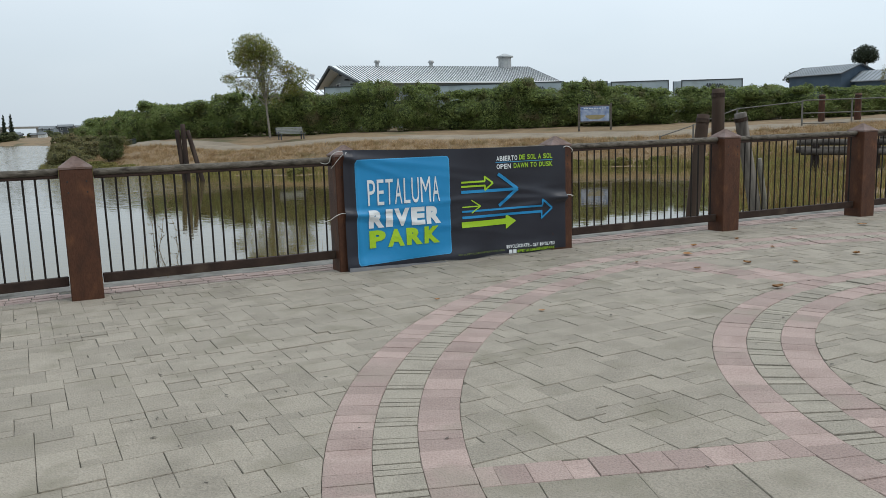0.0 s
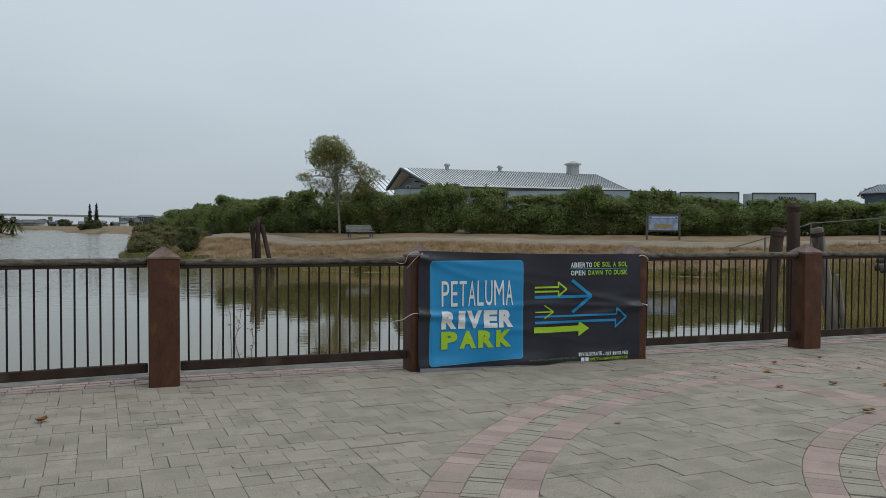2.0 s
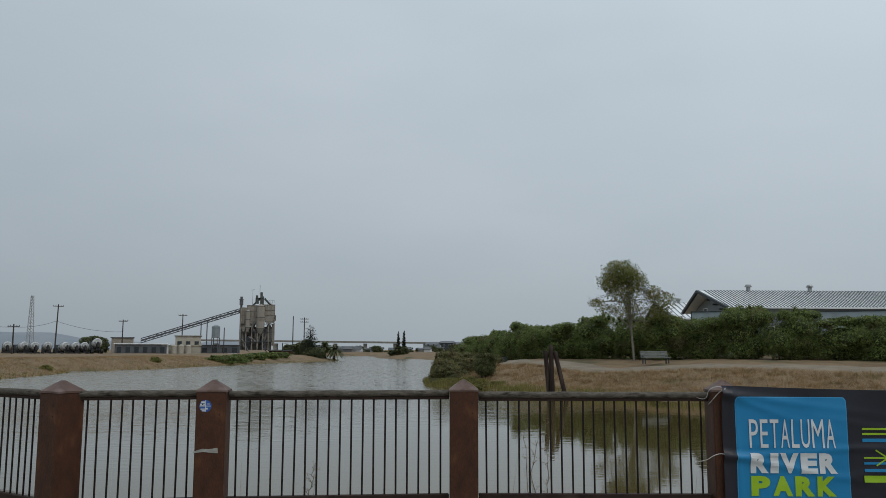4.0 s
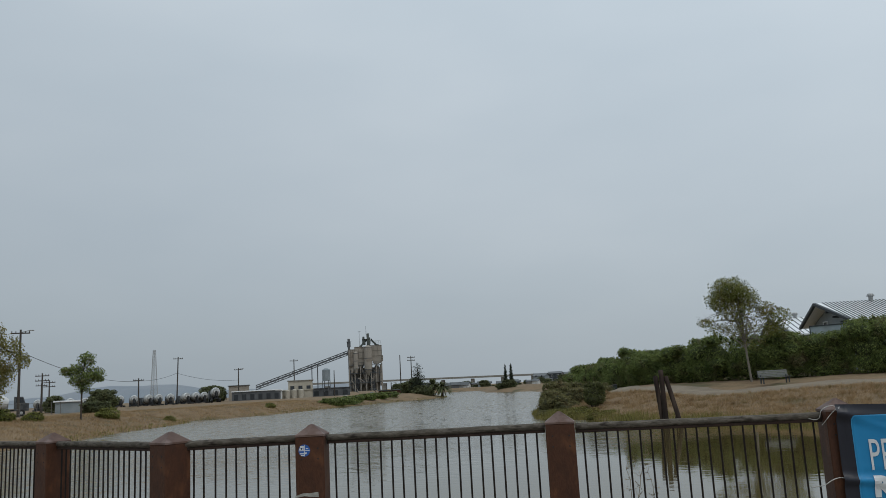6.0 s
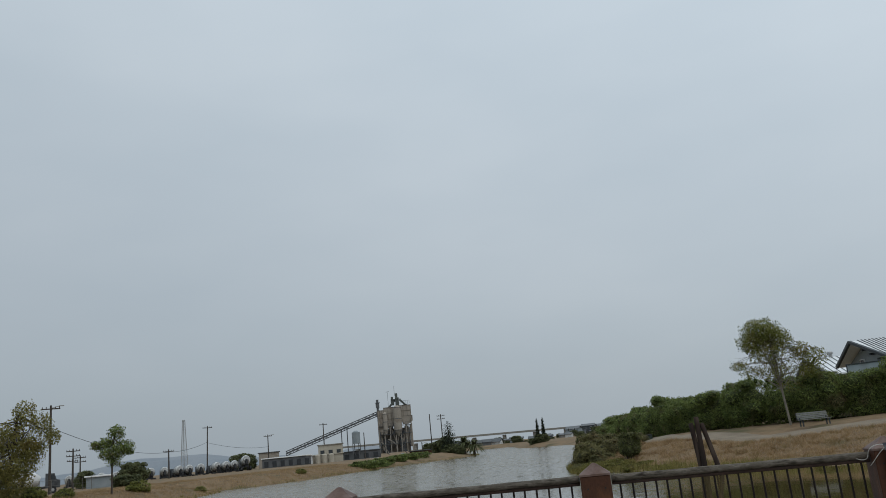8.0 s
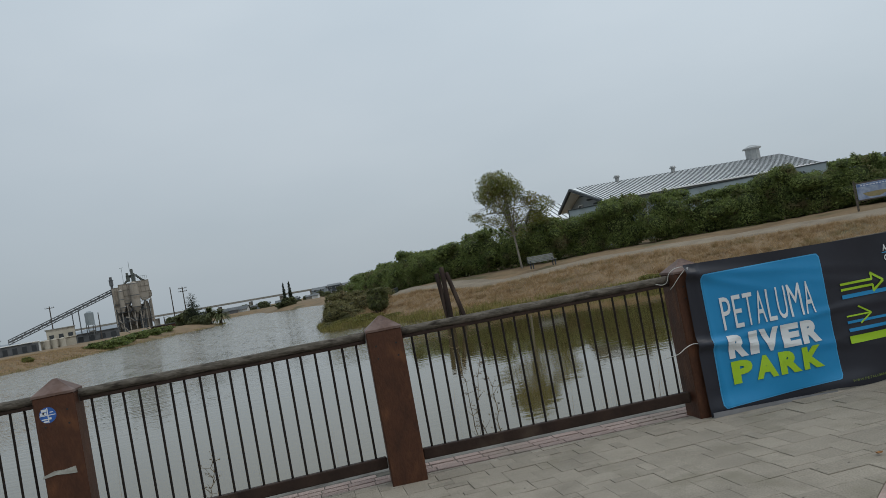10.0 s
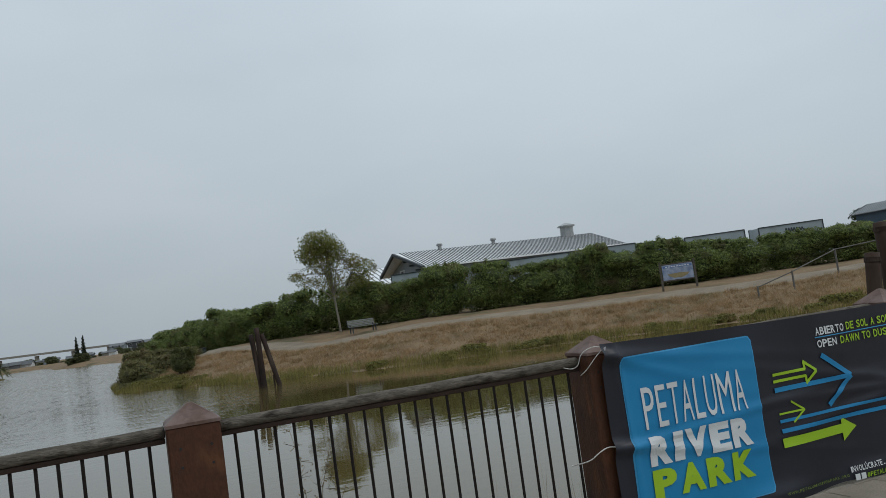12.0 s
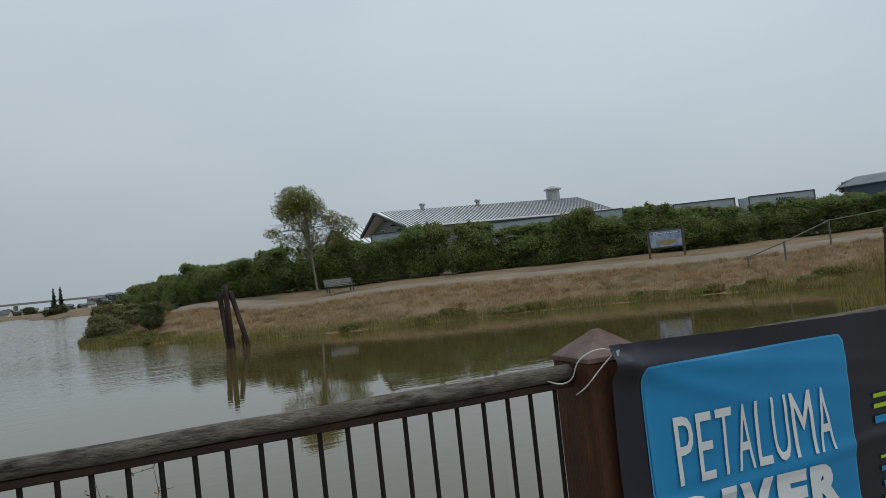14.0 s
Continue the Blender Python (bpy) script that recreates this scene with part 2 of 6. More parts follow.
M_WEED = leaf_material("yellow_green_weed", [(0.12, 0.125, 0.034), (0.23, 0.21, 0.062), (0.165, 0.16, 0.046)], dead=(0.24, 0.17, 0.07))
M_REEDDRY = leaf_material("dry_grass_blade", [(0.2, 0.12, 0.056), (0.41, 0.285, 0.155), (0.29, 0.19, 0.094)], dead=(0.24, 0.185, 0.085), island=0.25)
M_MARSH = leaf_material("orange_marsh_grass", [(0.17, 0.1, 0.036), (0.26, 0.165, 0.066), (0.21, 0.13, 0.05)])
# distance haze is put into the hill colour; the air itself is clear
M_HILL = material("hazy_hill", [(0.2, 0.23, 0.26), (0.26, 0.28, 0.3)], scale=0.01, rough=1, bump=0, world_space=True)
M_DEADLEAF = material("dead_leaf", [(0.2, 0.09, 0.03), (0.32, 0.16, 0.06)], scale=20, rough=0.8, vary=0.3)


def water_material():
    m = bpy.data.materials.new("murky_river_water")
    m.use_nodes = True
    n, l = m.node_tree.nodes, m.node_tree.links
    b = n["Principled BSDF"]
    b.inputs["Base Color"].default_value = (0.092, 0.07, 0.026, 1)
    b.inputs["Roughness"].default_value = 0.05
    b.inputs["IOR"].default_value = 1.4
    geo = n.new("ShaderNodeNewGeometry")
    mp = n.new("ShaderNodeMapping")
    mp.inputs["Scale"].default_value = (0.45, 1.0, 1.0)
    mp.inputs["Rotation"].default_value = (0, 0, radians(12))
    l.new(geo.outputs["Position"], mp.inputs["Vector"])
    a = n.new("ShaderNodeTexNoise")
    a.inputs["Scale"].default_value, a.inputs["Detail"].default_value = 3.2, 3.0
    c = n.new("ShaderNodeTexNoise")
    c.inputs["Scale"].default_value, c.inputs["Detail"].default_value = 0.07, 2.0
    l.new(mp.outputs["Vector"], a.inputs["Vector"])
    l.new(geo.outputs["Position"], c.inputs["Vector"])
    gust = n.new("ShaderNodeMapRange")
    gust.inputs["From Min"].default_value, gust.inputs["From Max"].default_value = 0.35, 0.65
    gust.inputs["To Min"].default_value, gust.inputs["To Max"].default_value = 0.6, 1.2
    l.new(c.outputs["Fac"], gust.inputs["Value"])
    # open water is ruffled by the wind, the sheltered inlet lies calm
    dot = n.new("ShaderNodeVectorMath")
    dot.operation = "DOT_PRODUCT"
    dot.inputs[1].default_value = (-0.35, 0.25, 0.0)
    l.new(geo.outputs["Position"], dot.inputs[0])
    rg = n.new("ShaderNodeMapRange")
    rg.inputs["From Min"].default_value, rg.inputs["From Max"].default_value = 6.5, 13.0
    rg.inputs["To Min"].default_value, rg.inputs["To Max"].default_value = 0.045, 0.85
    l.new(dot.outputs["Value"], rg.inputs["Value"])
    rough = n.new("ShaderNodeMapRange")
    rough.inputs["From Min"].default_value, rough.inputs["From Max"].default_value = 9.0, 26.0
    rough.inputs["To Min"].default_value, rough.inputs["To Max"].default_value = 0.02, 0.13
    l.new(dot.outputs["Value"], rough.inputs["Value"])
    # streaks of wind on the open water
    lane = n.new("ShaderNodeMapping")
    lane.inputs["Scale"].default_value = (1.5, 0.16, 1.0)
    lane.inputs["Rotation"].default_value = (0, 0, radians(12))
    l.new(geo.outputs["Position"], lane.inputs["Vector"])
    fleck = n.new("ShaderNodeTexNoise")
    fleck.inputs["Scale"].default_value, fleck.inputs["Detail"].default_value = 1.6, 4.0
    l.new(lane.outputs["Vector"], fleck.inputs["Vector"])
    frange = n.new("ShaderNodeMapRange")
    frange.inputs["From Min"].default_value, frange.inputs["From Max"].default_value = 0.35, 0.65
    frange.inputs["To Min"].default_value, frange.inputs["To Max"].default_value = 0.3, 2.6
    l.new(fleck.outputs["Fac"], frange.inputs["Value"])
    uneven = n.new("ShaderNodeMath")
    uneven.operation = "MULTIPLY"
    l.new(rough.outputs["Result"], uneven.inputs[0])
    l.new(frange.outputs["Result"], uneven.inputs[1])
    l.new(uneven.outputs["Value"], b.inputs["Roughness"])
    bp = n.new("ShaderNodeBump")
    bp.inputs["Distance"].default_value = 0.06
    mul = n.new("ShaderNodeMath")
    mul.operation = "MULTIPLY"
    l.new(rg.outputs["Result"], mul.inputs[0])
    l.new(gust.outputs["Result"], mul.inputs[1])
    l.new(mul.outputs["Value"], bp.inputs["Strength"])
    # short ripples on a longer chop
    chop = n.new("ShaderNodeTexNoise")
    chop.inputs["Scale"].default_value, chop.inputs["Detail"].default_value = 0.85, 2.0
    l.new(mp.outputs["Vector"], chop.inputs["Vector"])
    tall = n.new("ShaderNodeMath")
    tall.operation = "MULTIPLY_ADD"
    tall.inputs[1].default_value = 0.9
    l.new(chop.outputs["Fac"], tall.inputs[0])
    l.new(a.outputs["Fac"], tall.inputs[2])
    l.new(tall.outputs["Value"], bp.inputs["Height"])
    l.new(bp.outputs["Normal"], b.inputs["Normal"])
    return m


M_WATER = water_material()


# ---- mesh helpers ----
def link(name, mesh, mat, parent=None, label=""):
    ob = new(name, mesh)
    if mat and not mesh.materials:
        mesh.materials.append(mat)
    if parent:
        ob.parent = parent
    if label:
        ob["label"] = label
    return ob


def part(name, bm, mat, parent=None, label="", smooth=False):
    mesh = bpy.data.meshes.new(name)
    bmesh.ops.recalc_face_normals(bm, faces=bm.faces)
    bm.to_mesh(mesh)
    bm.free()
    if smooth:
        mesh.shade_smooth()
    return link(name, mesh, mat, parent, label)


def raw(name, verts, faces, mat, parent=None, label="", smooth=False):
    mesh = bpy.data.meshes.new(name)
    mesh.from_pydata(verts, [], faces)
    mesh.update()
    if smooth:
        mesh.shade_smooth()
    return link(name, mesh, mat, parent, label)


def thing(name, label, category, m=None, group="", kind=""):
    ob = new(name)
    ob.empty_display_size = 0.2
    if m is not None:
        ob.matrix_basis = m
    return tagged(ob, label, category, group, kind)


def box(bm, c, s, m=None, bevel=0.0):
    """A box of centre c and size s, bevelled, through the pose m."""
    r = bmesh.ops.create_cube(bm, size=1.0)
    vs = r["verts"]
    for v in vs:
        v.co = Vector((v.co.x * s[0] + c[0], v.co.y * s[1] + c[1], v.co.z * s[2] + c[2]))
    if bevel:
        es = list({e for v in vs for e in v.link_edges})
        bv = bmesh.ops.bevel(bm, geom=es, offset=bevel, segments=1, affect="EDGES", profile=0.5)
        vs = list({v for f in bv["faces"] for v in f.verts} | {v for v in vs if v.is_valid})
    if m is not None:
        for v in vs:
            v.co = m @ v.co
    return bm


def rod(bm, a, b, r0, r1=None, seg=8, caps=True):
    """A round bar from a to b."""
    a, b = Vector(a), Vector(b)
    r1 = r0 if r1 is None else r1
    d = (b - a).normalized()
    u = d.orthogonal().normalized()
    w = d.cross(u)
    rings = []
    for p, r in ((a, r0), (b, r1)):
        rings.append([bm.verts.new(p + (u * math.cos(6.28319 * i / seg) + w * math.sin(6.28319 * i / seg)) * r) for i in range(seg)])
    for i in range(seg):
        j = (i + 1) % seg
        bm.faces.new((rings[0][i], rings[0][j], rings[1][j], rings[1][i]))
    if caps:
        bm.faces.new(rings[0][::-1])
        bm.faces.new(rings[1])
    return bm


def prism(bm, outline, y0, y1, m=None):
    """An outline in x and z, pulled from y0 to y1."""
    a = [bm.verts.new((x, y0, z)) for x, z in outline]
    b = [bm.verts.new((x, y1, z)) for x, z in outline]
    bm.faces.new(a)
    bm.faces.new(b[::-1])
    k = len(a)
    for i in range(k):
        bm.faces.new((a[i], b[i], b[(i + 1) % k], a[(i + 1) % k]))
    if m is not None:
        for v in a + b:
            v.co = m @ v.co
    return bm


def B():
    return bmesh.new()


# ---- ground, river, path ----
WATER = -1.3
SHORE = [(-3.2, 7.0), (14.5, 7.45), (16.5, 9), (17, 14), (18.5, 17.5), (23, 23.5), (31.4, 30.0), (28, 35), (21.6, 39.7), (13.7, 42.8), (10.8, 44.6),
         (6, 51), (2, 58), (-1, 61.6), (-1.6, 72), (-1, 90), (-2.2, 110), (1, 130), (2, 180), (-8, 238), (-22, 261), (-26, 300), (-33, 356),
         (-90, 370), (-90, 300), (-45, 235), (-28, 214), (-26.5, 197), (-38, 148), (-39.6, 118), (-43.7, 103), (-50, 101), (-44.6, 96.5), (-42.5, 88),
         (-40.6, 72), (-38.5, 66), (-37, 52), (-42, 40), (-30, 25.5), (-12, 13.0), (-5.2, 8.6)]


def shore_distance(x, y):
    """Metres from the shoreline, positive on land."""
    p = np.stack([x, y], -1)
    best = np.full(x.shape, 1e9)
    inside = np.zeros(x.shape, bool)
    k = len(SHORE)
    for i in range(k):
        a, b = np.array(SHORE[i], float), np.array(SHORE[(i + 1) % k], float)
        ab = b - a
        s = np.clip(((p - a) @ ab) / (ab @ ab), 0, 1)
        best = np.minimum(best, np.hypot(*np.moveaxis(p - a - s[..., None] * ab, -1, 0)))
        if a[1] != b[1]:
            cross = (a[1] > y) != (b[1] > y)
            inside ^= cross & (x < (b[0] - a[0]) * (y - a[1]) / (b[1] - a[1]) + a[0])
    return np.where(inside, -best, best)


def ease(v):
    v = np.clip(v, 0, 1)
    return v * v * (3 - 2 * v)


def ground_z(x, y):
    x, y = np.asarray(x, float), np.asarray(y, float)
    d = shore_distance(x, y)
    right = ease((x + 8 + 0.02 * y) / 6)
    bank_r = 1.95 * ease(d / 18) ** 0.8 + 0.35 * np.clip((d - 15) / 15, 0, 1) + 0.6 * np.clip((d - 60) / 200, 0, 1)
    bank_l = 1.45 * ease(d / 9) ** 0.6 + 0.5 * np.clip(d / 120, 0, 1)
    far = ease((y - 120) / 80)
    bank_r = bank_r * (1 - far) + far * (1.2 * ease(d / 14) + 0.9 * np.clip(d / 60, 0, 1))
    h = right * bank_r + (1 - right) * bank_l
    h = h + 0.8 * right * np.exp(-((x - 6) / 6) ** 2 - ((y - 74) / 15) ** 2) * ease(d / 4)
    marsh = np.exp(-(((x - 25) / 9) ** 2 + ((y - 14) / 11) ** 2) ** 2)
    h = h * (1 - 0.85 * marsh)
    near = ease((9.5 - y) / 2.5) * ease((x + 30) / 10) * ease((40 - x) / 10)
    h = np.where(d > 0, h, np.maximum(d * 0.25, -1.0))
    lump = 0.05 * np.sin(x * 0.9 + 1.3 * np.sin(y * 0.7)) * np.sin(y * 1.1 + x * 0.3) + 0.03 * np.sin(x * 2.3 + y * 1.7)
    z = WATER + h + lump * ease(d / 2) * (1 - near)
    plaza = ease((8.5 - y) / 1.5) * ease((x + 16 + 0.0 * y) / 4) * ease((30 - x) / 8)
    return np.where((d > 0) & (y < 9), z * (1 - plaza) + plaza * (-0.35), z)


def axis(parts):
    out = []
    for a, b, s in parts:
        out += list(np.arange(a, b, s))
    return np.array(out + [parts[-1][1]])


gx = axis([(-2600, -600, 250), (-600, -120, 30), (-120, -60, 4), (-60, 60, 1.0), (60, 120, 4), (120, 600, 30), (600, 2600, 250)])
gy = axis([(-2600, -600, 250), (-600, -60, 45), (-60, 0, 6), (0, 80, 1.0), (80, 150, 1.7), (150, 380, 5), (380, 800, 40), (800, 2600, 250)])
GX, GY = np.meshgrid(gx, gy)
GZ = ground_z(GX, GY)
nx, ny = len(gx), len(gy)
gverts = np.stack([GX, GY, GZ], -1).reshape(-1, 3).tolist()
gfaces = [(j * nx + i, j * nx + i + 1, (j + 1) * nx + i + 1, (j + 1) * nx + i) for j in range(ny - 1) for i in range(nx - 1)]
ground = tagged(raw("ground", gverts, gfaces, M_GROUND, smooth=True), "river banks of dry tan grass and bare earth", "ground", kind="structure")

wbm = B()
bmesh.ops.create_grid(wbm, x_segments=1, y_segments=1, size=420)
bmesh.ops.translate(wbm, verts=wbm.verts, vec=(0, 120, WATER))
water = tagged(part("water", wbm, M_WATER), "calm murky river water with light ripples", "water", kind="structure")


def gz(x, y):
    return float(ground_z(np.array([x]), np.array([y]))[0])


PATHLINE = [(4, 110), (3.5, 90), (6.5, 70), (12, 59.5), (20, 55.5), (30, 49), (38, 42), (47, 36), (60, 33), (80, 34)]


def ribbon(name, line, width, mat, label, category, lift=0.05):
    pts = []
    for (ax, ay), (bx, by) in zip(line[:-1], line[1:]):
        k = max(2, int(math.hypot(bx - ax, by - ay)))
        pts += [(ax + (bx - ax) * i / k, ay + (by - ay) * i / k) for i in range(k)]
    pts.append(line[-1])
    verts, faces = [], []
    for i, (x, y) in enumerate(pts):
        a, b = pts[max(0, i - 3)], pts[min(len(pts) - 1, i + 3)]
        dx, dy = b[0] - a[0], b[1] - a[1]
        n = math.hypot(dx, dy)
        w = width * (1 + 0.12 * math.sin(i * 0.7))
        for s in (-1.3, -0.95, -0.33, 0.33, 0.95, 1.3):
            e = s * (1 + 0.13 * math.sin(i * 1.9 + s * 5) * (abs(s) > 0.5))
            px, py = x - dy / n * e * w / 2, y + dx / n * e * w / 2
            verts.append((px, py, gz(px, py) + (lift if abs(s) < 1 else -0.09)))
        if i:
            o = i * 6
            faces += [(o - 6 + q, o + q, o + q + 1, o - 5 + q) for q in range(5)]
    return tagged(raw(name, verts, faces, mat, smooth=True), label, category, kind="structure")


ribbon("footpath", PATHLINE, 2.1, M_PATH, "pale gravel footpath along the river bank", "path")

# ---- plaza ----
EDGE = [(-40, 31.5), (-9.2, 11.0), (-5.1, 8.5), (-3.1, 7.36), (-1.8, 7.52), (0.4, 7.75), (16, 7.73), (16, -30), (-40, -30)]
pb = B()
top = [pb.verts.new((x, y, -0.0065)) for x, y in EDGE]
bot = [pb.verts.new((x, y, -2.6)) for x, y in EDGE]
pb.faces.new(top)
for i in range(len(EDGE)):
    j = (i + 1) % len(EDGE)
    pb.faces.new((top[i], bot[i], bot[j], top[j]))
pavement = tagged(part("pavement", pb, M_SOIL), "riverside plaza paved with grey-green and red pavers", "pavement", kind="structure")

# ---- fence ----
POSTS = {"X": (-7.0, 9.02), "Y": (-4.98, 7.85), "Z": (-3.05, 6.62), "A": (-1.81, 6.84), "B": (0.40, 7.06), "C": (2.75, 7.06), "D": (5.11, 7.03), "E": (7.47, 7.0), "F": (9.8, 6.98), "G": (12.15, 6.97), "W": (-9.0, 10.25)}
ORDER = "WXYZABCDEFG"


def fence_post():
    t = thing("fence_post", "square brown weathered-steel fence post with a pyramid cap", "fence post", group="plaza fence posts")
    b = B()
    box(b, (0, 0, 0.562), (0.255, 0.255, 1.124), bevel=0.008)
    part("shaft", b, M_RUST, t)
    b = B()
    h = 0.131
    lo = [b.verts.new((sx * h, sy * h, 1.122)) for sx, sy in ((-1, -1), (1, -1), (1, 1), (-1, 1))]
    hi = [b.verts.new((sx * h, sy * h, 1.138)) for sx, sy in ((-1, -1), (1, -1), (1, 1), (-1, 1))]
    tip = [b.verts.new((sx * 0.012, sy * 0.012, 1.226)) for sx, sy in ((-1, -1), (1, -1), (1, 1), (-1, 1))]
    b.faces.new(lo[::-1])
    b.faces.new(tip)
    for i in range(4):
        j = (i + 1) % 4
        b.faces.new((lo[i], lo[j], hi[j], hi[i]))
        b.faces.new((hi[i], hi[j], tip[j], tip[i]))
    part("cap", b, M_CAP, t, "faded pinkish-brown pyramid cap")
    for z in (0.93, 1.02):
        for sx in (-0.07, 0.075):
            b = B()
            rod(b, (sx, -0.1305, z), (sx, -0.124, z), 0.007, seg=8)
            part("bolt", b, M_BLACK, t)
    return t


def fence_panel(length, count, seed, drop=0.0):
    """A panel along +x from the origin: round wooden top rail, lower rail and thin bars."""
    rnd = random.Random(seed)
    t = thing("railing", "railing with weathered round wooden top rail and thin dark bars", "railing", group="plaza railings")
    b = B()
    n, seg = 26, 12
    rings = []
    for i in range(n + 1):
        x = length * i / n
        wob = 0.0018 * math.sin(i * 0.9 + seed)
        rings.append([b.verts.new((x, 0.036 * (1 + 0.02 * rnd.uniform(-1, 1)) * math.cos(6.28319 * k / seg) + wob, 1.088 - drop + wob * 0.7 + 0.030 * (1 + 0.025 * rnd.uniform(-1, 1)) * math.sin(6.28319 * k / seg))) for k in range(seg)])
    for p, q in zip(rings[:-1], rings[1:]):
        for k in range(seg):
            b.faces.new((p[k], p[(k + 1) % seg], q[(k + 1) % seg], q[k]))
    b.faces.new(rings[0][::-1])
    b.faces.new(rings[-1])
    part("top_rail", b, M_RAILWOOD, t, "weathered grey round timber rail", smooth=True)
    b = B()
    box(b, (length / 2, 0, 1.047 - drop), (length, 0.042, 0.024), bevel=0.003)
    part("upper_flat", b, M_LOWRAIL, t, "flat brown steel bar under the rail")
    b = B()
    box(b, (length / 2, 0, 0.157), (length, 0.05, 0.082), bevel=0.006)
    part("bottom_rail", b, M_LOWRAIL, t, "brown lower rail")
    b = B()
    rod(b, (0, 0, 0.18), (0, 0, 1.038 - drop), 0.0085, seg=8)
    first = part("baluster", b, M_BAR, t)
    for i in range(count):
        x = length * (i + 0.75) / (count + 0.5)
        o = first if i == 0 else link("baluster", first.data, None, t)
        o.location = (x, rnd.uniform(-0.002, 0.002), 0)
        o.rotation_euler = (rnd.uniform(-0.004, 0.004), rnd.uniform(-0.006, 0.006), 0)
    return t


TURNS = {"W": -31, "X": -31, "Y": -32, "Z": -32, "A": 5}
first_post = fence_post()
for k, c in enumerate(ORDER):
    m = pose(*POSTS[c], -0.02, rz=TURNS.get(c, 0))
    if k == 0:
        first_post.matrix_basis = m
    else:
        copy_thing(first_post, m)
for k, (p, q) in enumerate(zip(ORDER[:-1], ORDER[1:])):
    a, b2 = Vector(POSTS[p]), Vector(POSTS[q])
    d = b2 - a
    n = d.length
    d.normalize()
    s = a + d * 0.135
    panel = fence_panel(n - 0.27, round((n - 0.27) / 0.1005), k, {"B": 0.022, "A": 0.008}.get(p, 0.0))
    panel.matrix_basis = pose(s.x, s.y, 0, rz=math.degrees(math.atan2(d.y, d.x)))

# ---- banner on the fence ----
BX0, BX1 = 2.685, 5.145


def banner_top(x):
    u = (x - BX0) / (BX1 - BX0)
    return 1.162 - 0.05 * u - 0.012 * math.sin(math.pi * u)


def banner_y(x, z):
    """The hanging sheet's face: slack between its ties, folds from the corners and along the foot."""
    u, v = (x - BX0) / (BX1 - BX0), z / 1.13
    y = 6.892 + 0.012 * math.sin(9 * u + 3 * v) * (1 - v) + 0.006 * math.sin(23 * u - 7 * v)
    y -= 0.022 * math.exp(-((v - 0.04) / 0.06) ** 2) * (0.5 + 0.5 * math.sin(17 * u))
    y -= 0.026 * math.exp(-((v - 0.5 + 0.42 * u) / 0.028) ** 2) * math.exp(-u * 3.6)
    y -= 0.015 * math.exp(-((v - 0.47 - 0.16 * u) / 0.022) ** 2) * math.exp(-u * 2.2)
    y -= 0.016 * math.exp(-((u - 0.035 - 0.03 * (1 - v)) / 0.012) ** 2) * (0.4 + 0.6 * v)
    y -= 0.02 * math.exp(-((v - 0.5 - 0.45 * (1 - u)) / 0.03) ** 2) * math.exp(-(1 - u) * 3.5)
    y -= 0.02 * math.exp(-((v - 0.5 - 0.08 * (1 - u)) / 0.025) ** 2) * math.exp(-(1 - u) * 2.5)
    y -= 0.024 * math.exp(-((v - 0.5 + 0.3 * (1 - u)) / 0.03) ** 2) * math.exp(-(1 - u) * 3.5)
    y -= 0.026 * math.exp(-((v - 0.97 + 0.3 * u) / 0.03) ** 2) * math.exp(-u * 4.5)
    y -= 0.02 * math.exp(-((v - 0.97 + 0.8 * u) / 0.03) ** 2) * math.exp(-u * 6)
    return y


def vinyl(name, colours, rough=0.36):
    return material(name, colours, scale=2, rough=rough, bump=0.12, fine=7, grain=0.0, depth=0.02, spec=0.35)


M_BANNER = vinyl("charcoal_vinyl", [(0.0155, 0.0165, 0.023), (0.024, 0.0255, 0.035)])
M_HEM = vinyl("grey_hem", [(0.13, 0.13, 0.14), (0.27, 0.27, 0.28)])
M_SKYBLUE = vinyl("printed_blue", [(0.012, 0.2, 0.42), (0.018, 0.235, 0.47)])
M_PALEBLUE = vinyl("printed_pale_blue_line", [(0.05, 0.3, 0.55), (0.06, 0.33, 0.6)])
M_LIME = vinyl("printed_lime", [(0.3, 0.5, 0.02), (0.36, 0.56, 0.03)])
M_DIMLIME = vinyl("printed_dim_olive", [(0.1, 0.14, 0.03), (0.14, 0.18, 0.04)])
M_PRINTWHITE = vinyl("printed_white", [(0.62, 0.64, 0.64), (0.7, 0.72, 0.72)])
M_CORD = material("white_cord", [(0.5, 0.48, 0.44), (0.66, 0.64, 0.6)], scale=30, rough=0.8)

banner = thing("banner", "charcoal vinyl banner with blue park sign, tied to fence posts", "banner", pose(0, 0, 0))


def sheet(name, x0, x1, low, high, mat, lift, nx=48, nz=26, label="", radius=0.0):
    """A stretch of the banner's surface between x0 and x1; low and high give z from x."""
    verts, faces = [], []
    for i in range(nx + 1):
        x = x0 + (x1 - x0) * i / nx
        lo, hi = low(x), high(x)
        e = min(x - x0, x1 - x)
        cut = radius - math.sqrt(max(0.0, radius ** 2 - (radius - e) ** 2)) if e < radius else 0.0
        for j in range(nz + 1):
            z = lo + cut + (hi - lo - 2 * cut) * j / nz
            verts.append((x, banner_y(x, z) - lift, z))
    for i in range(nx):
        for j in range(nz):
            o = i * (nz + 1) + j
            faces.append((o, o + nz + 1, o + nz + 2, o + 1))
    return raw(name, verts, faces, mat, banner, label, smooth=True)


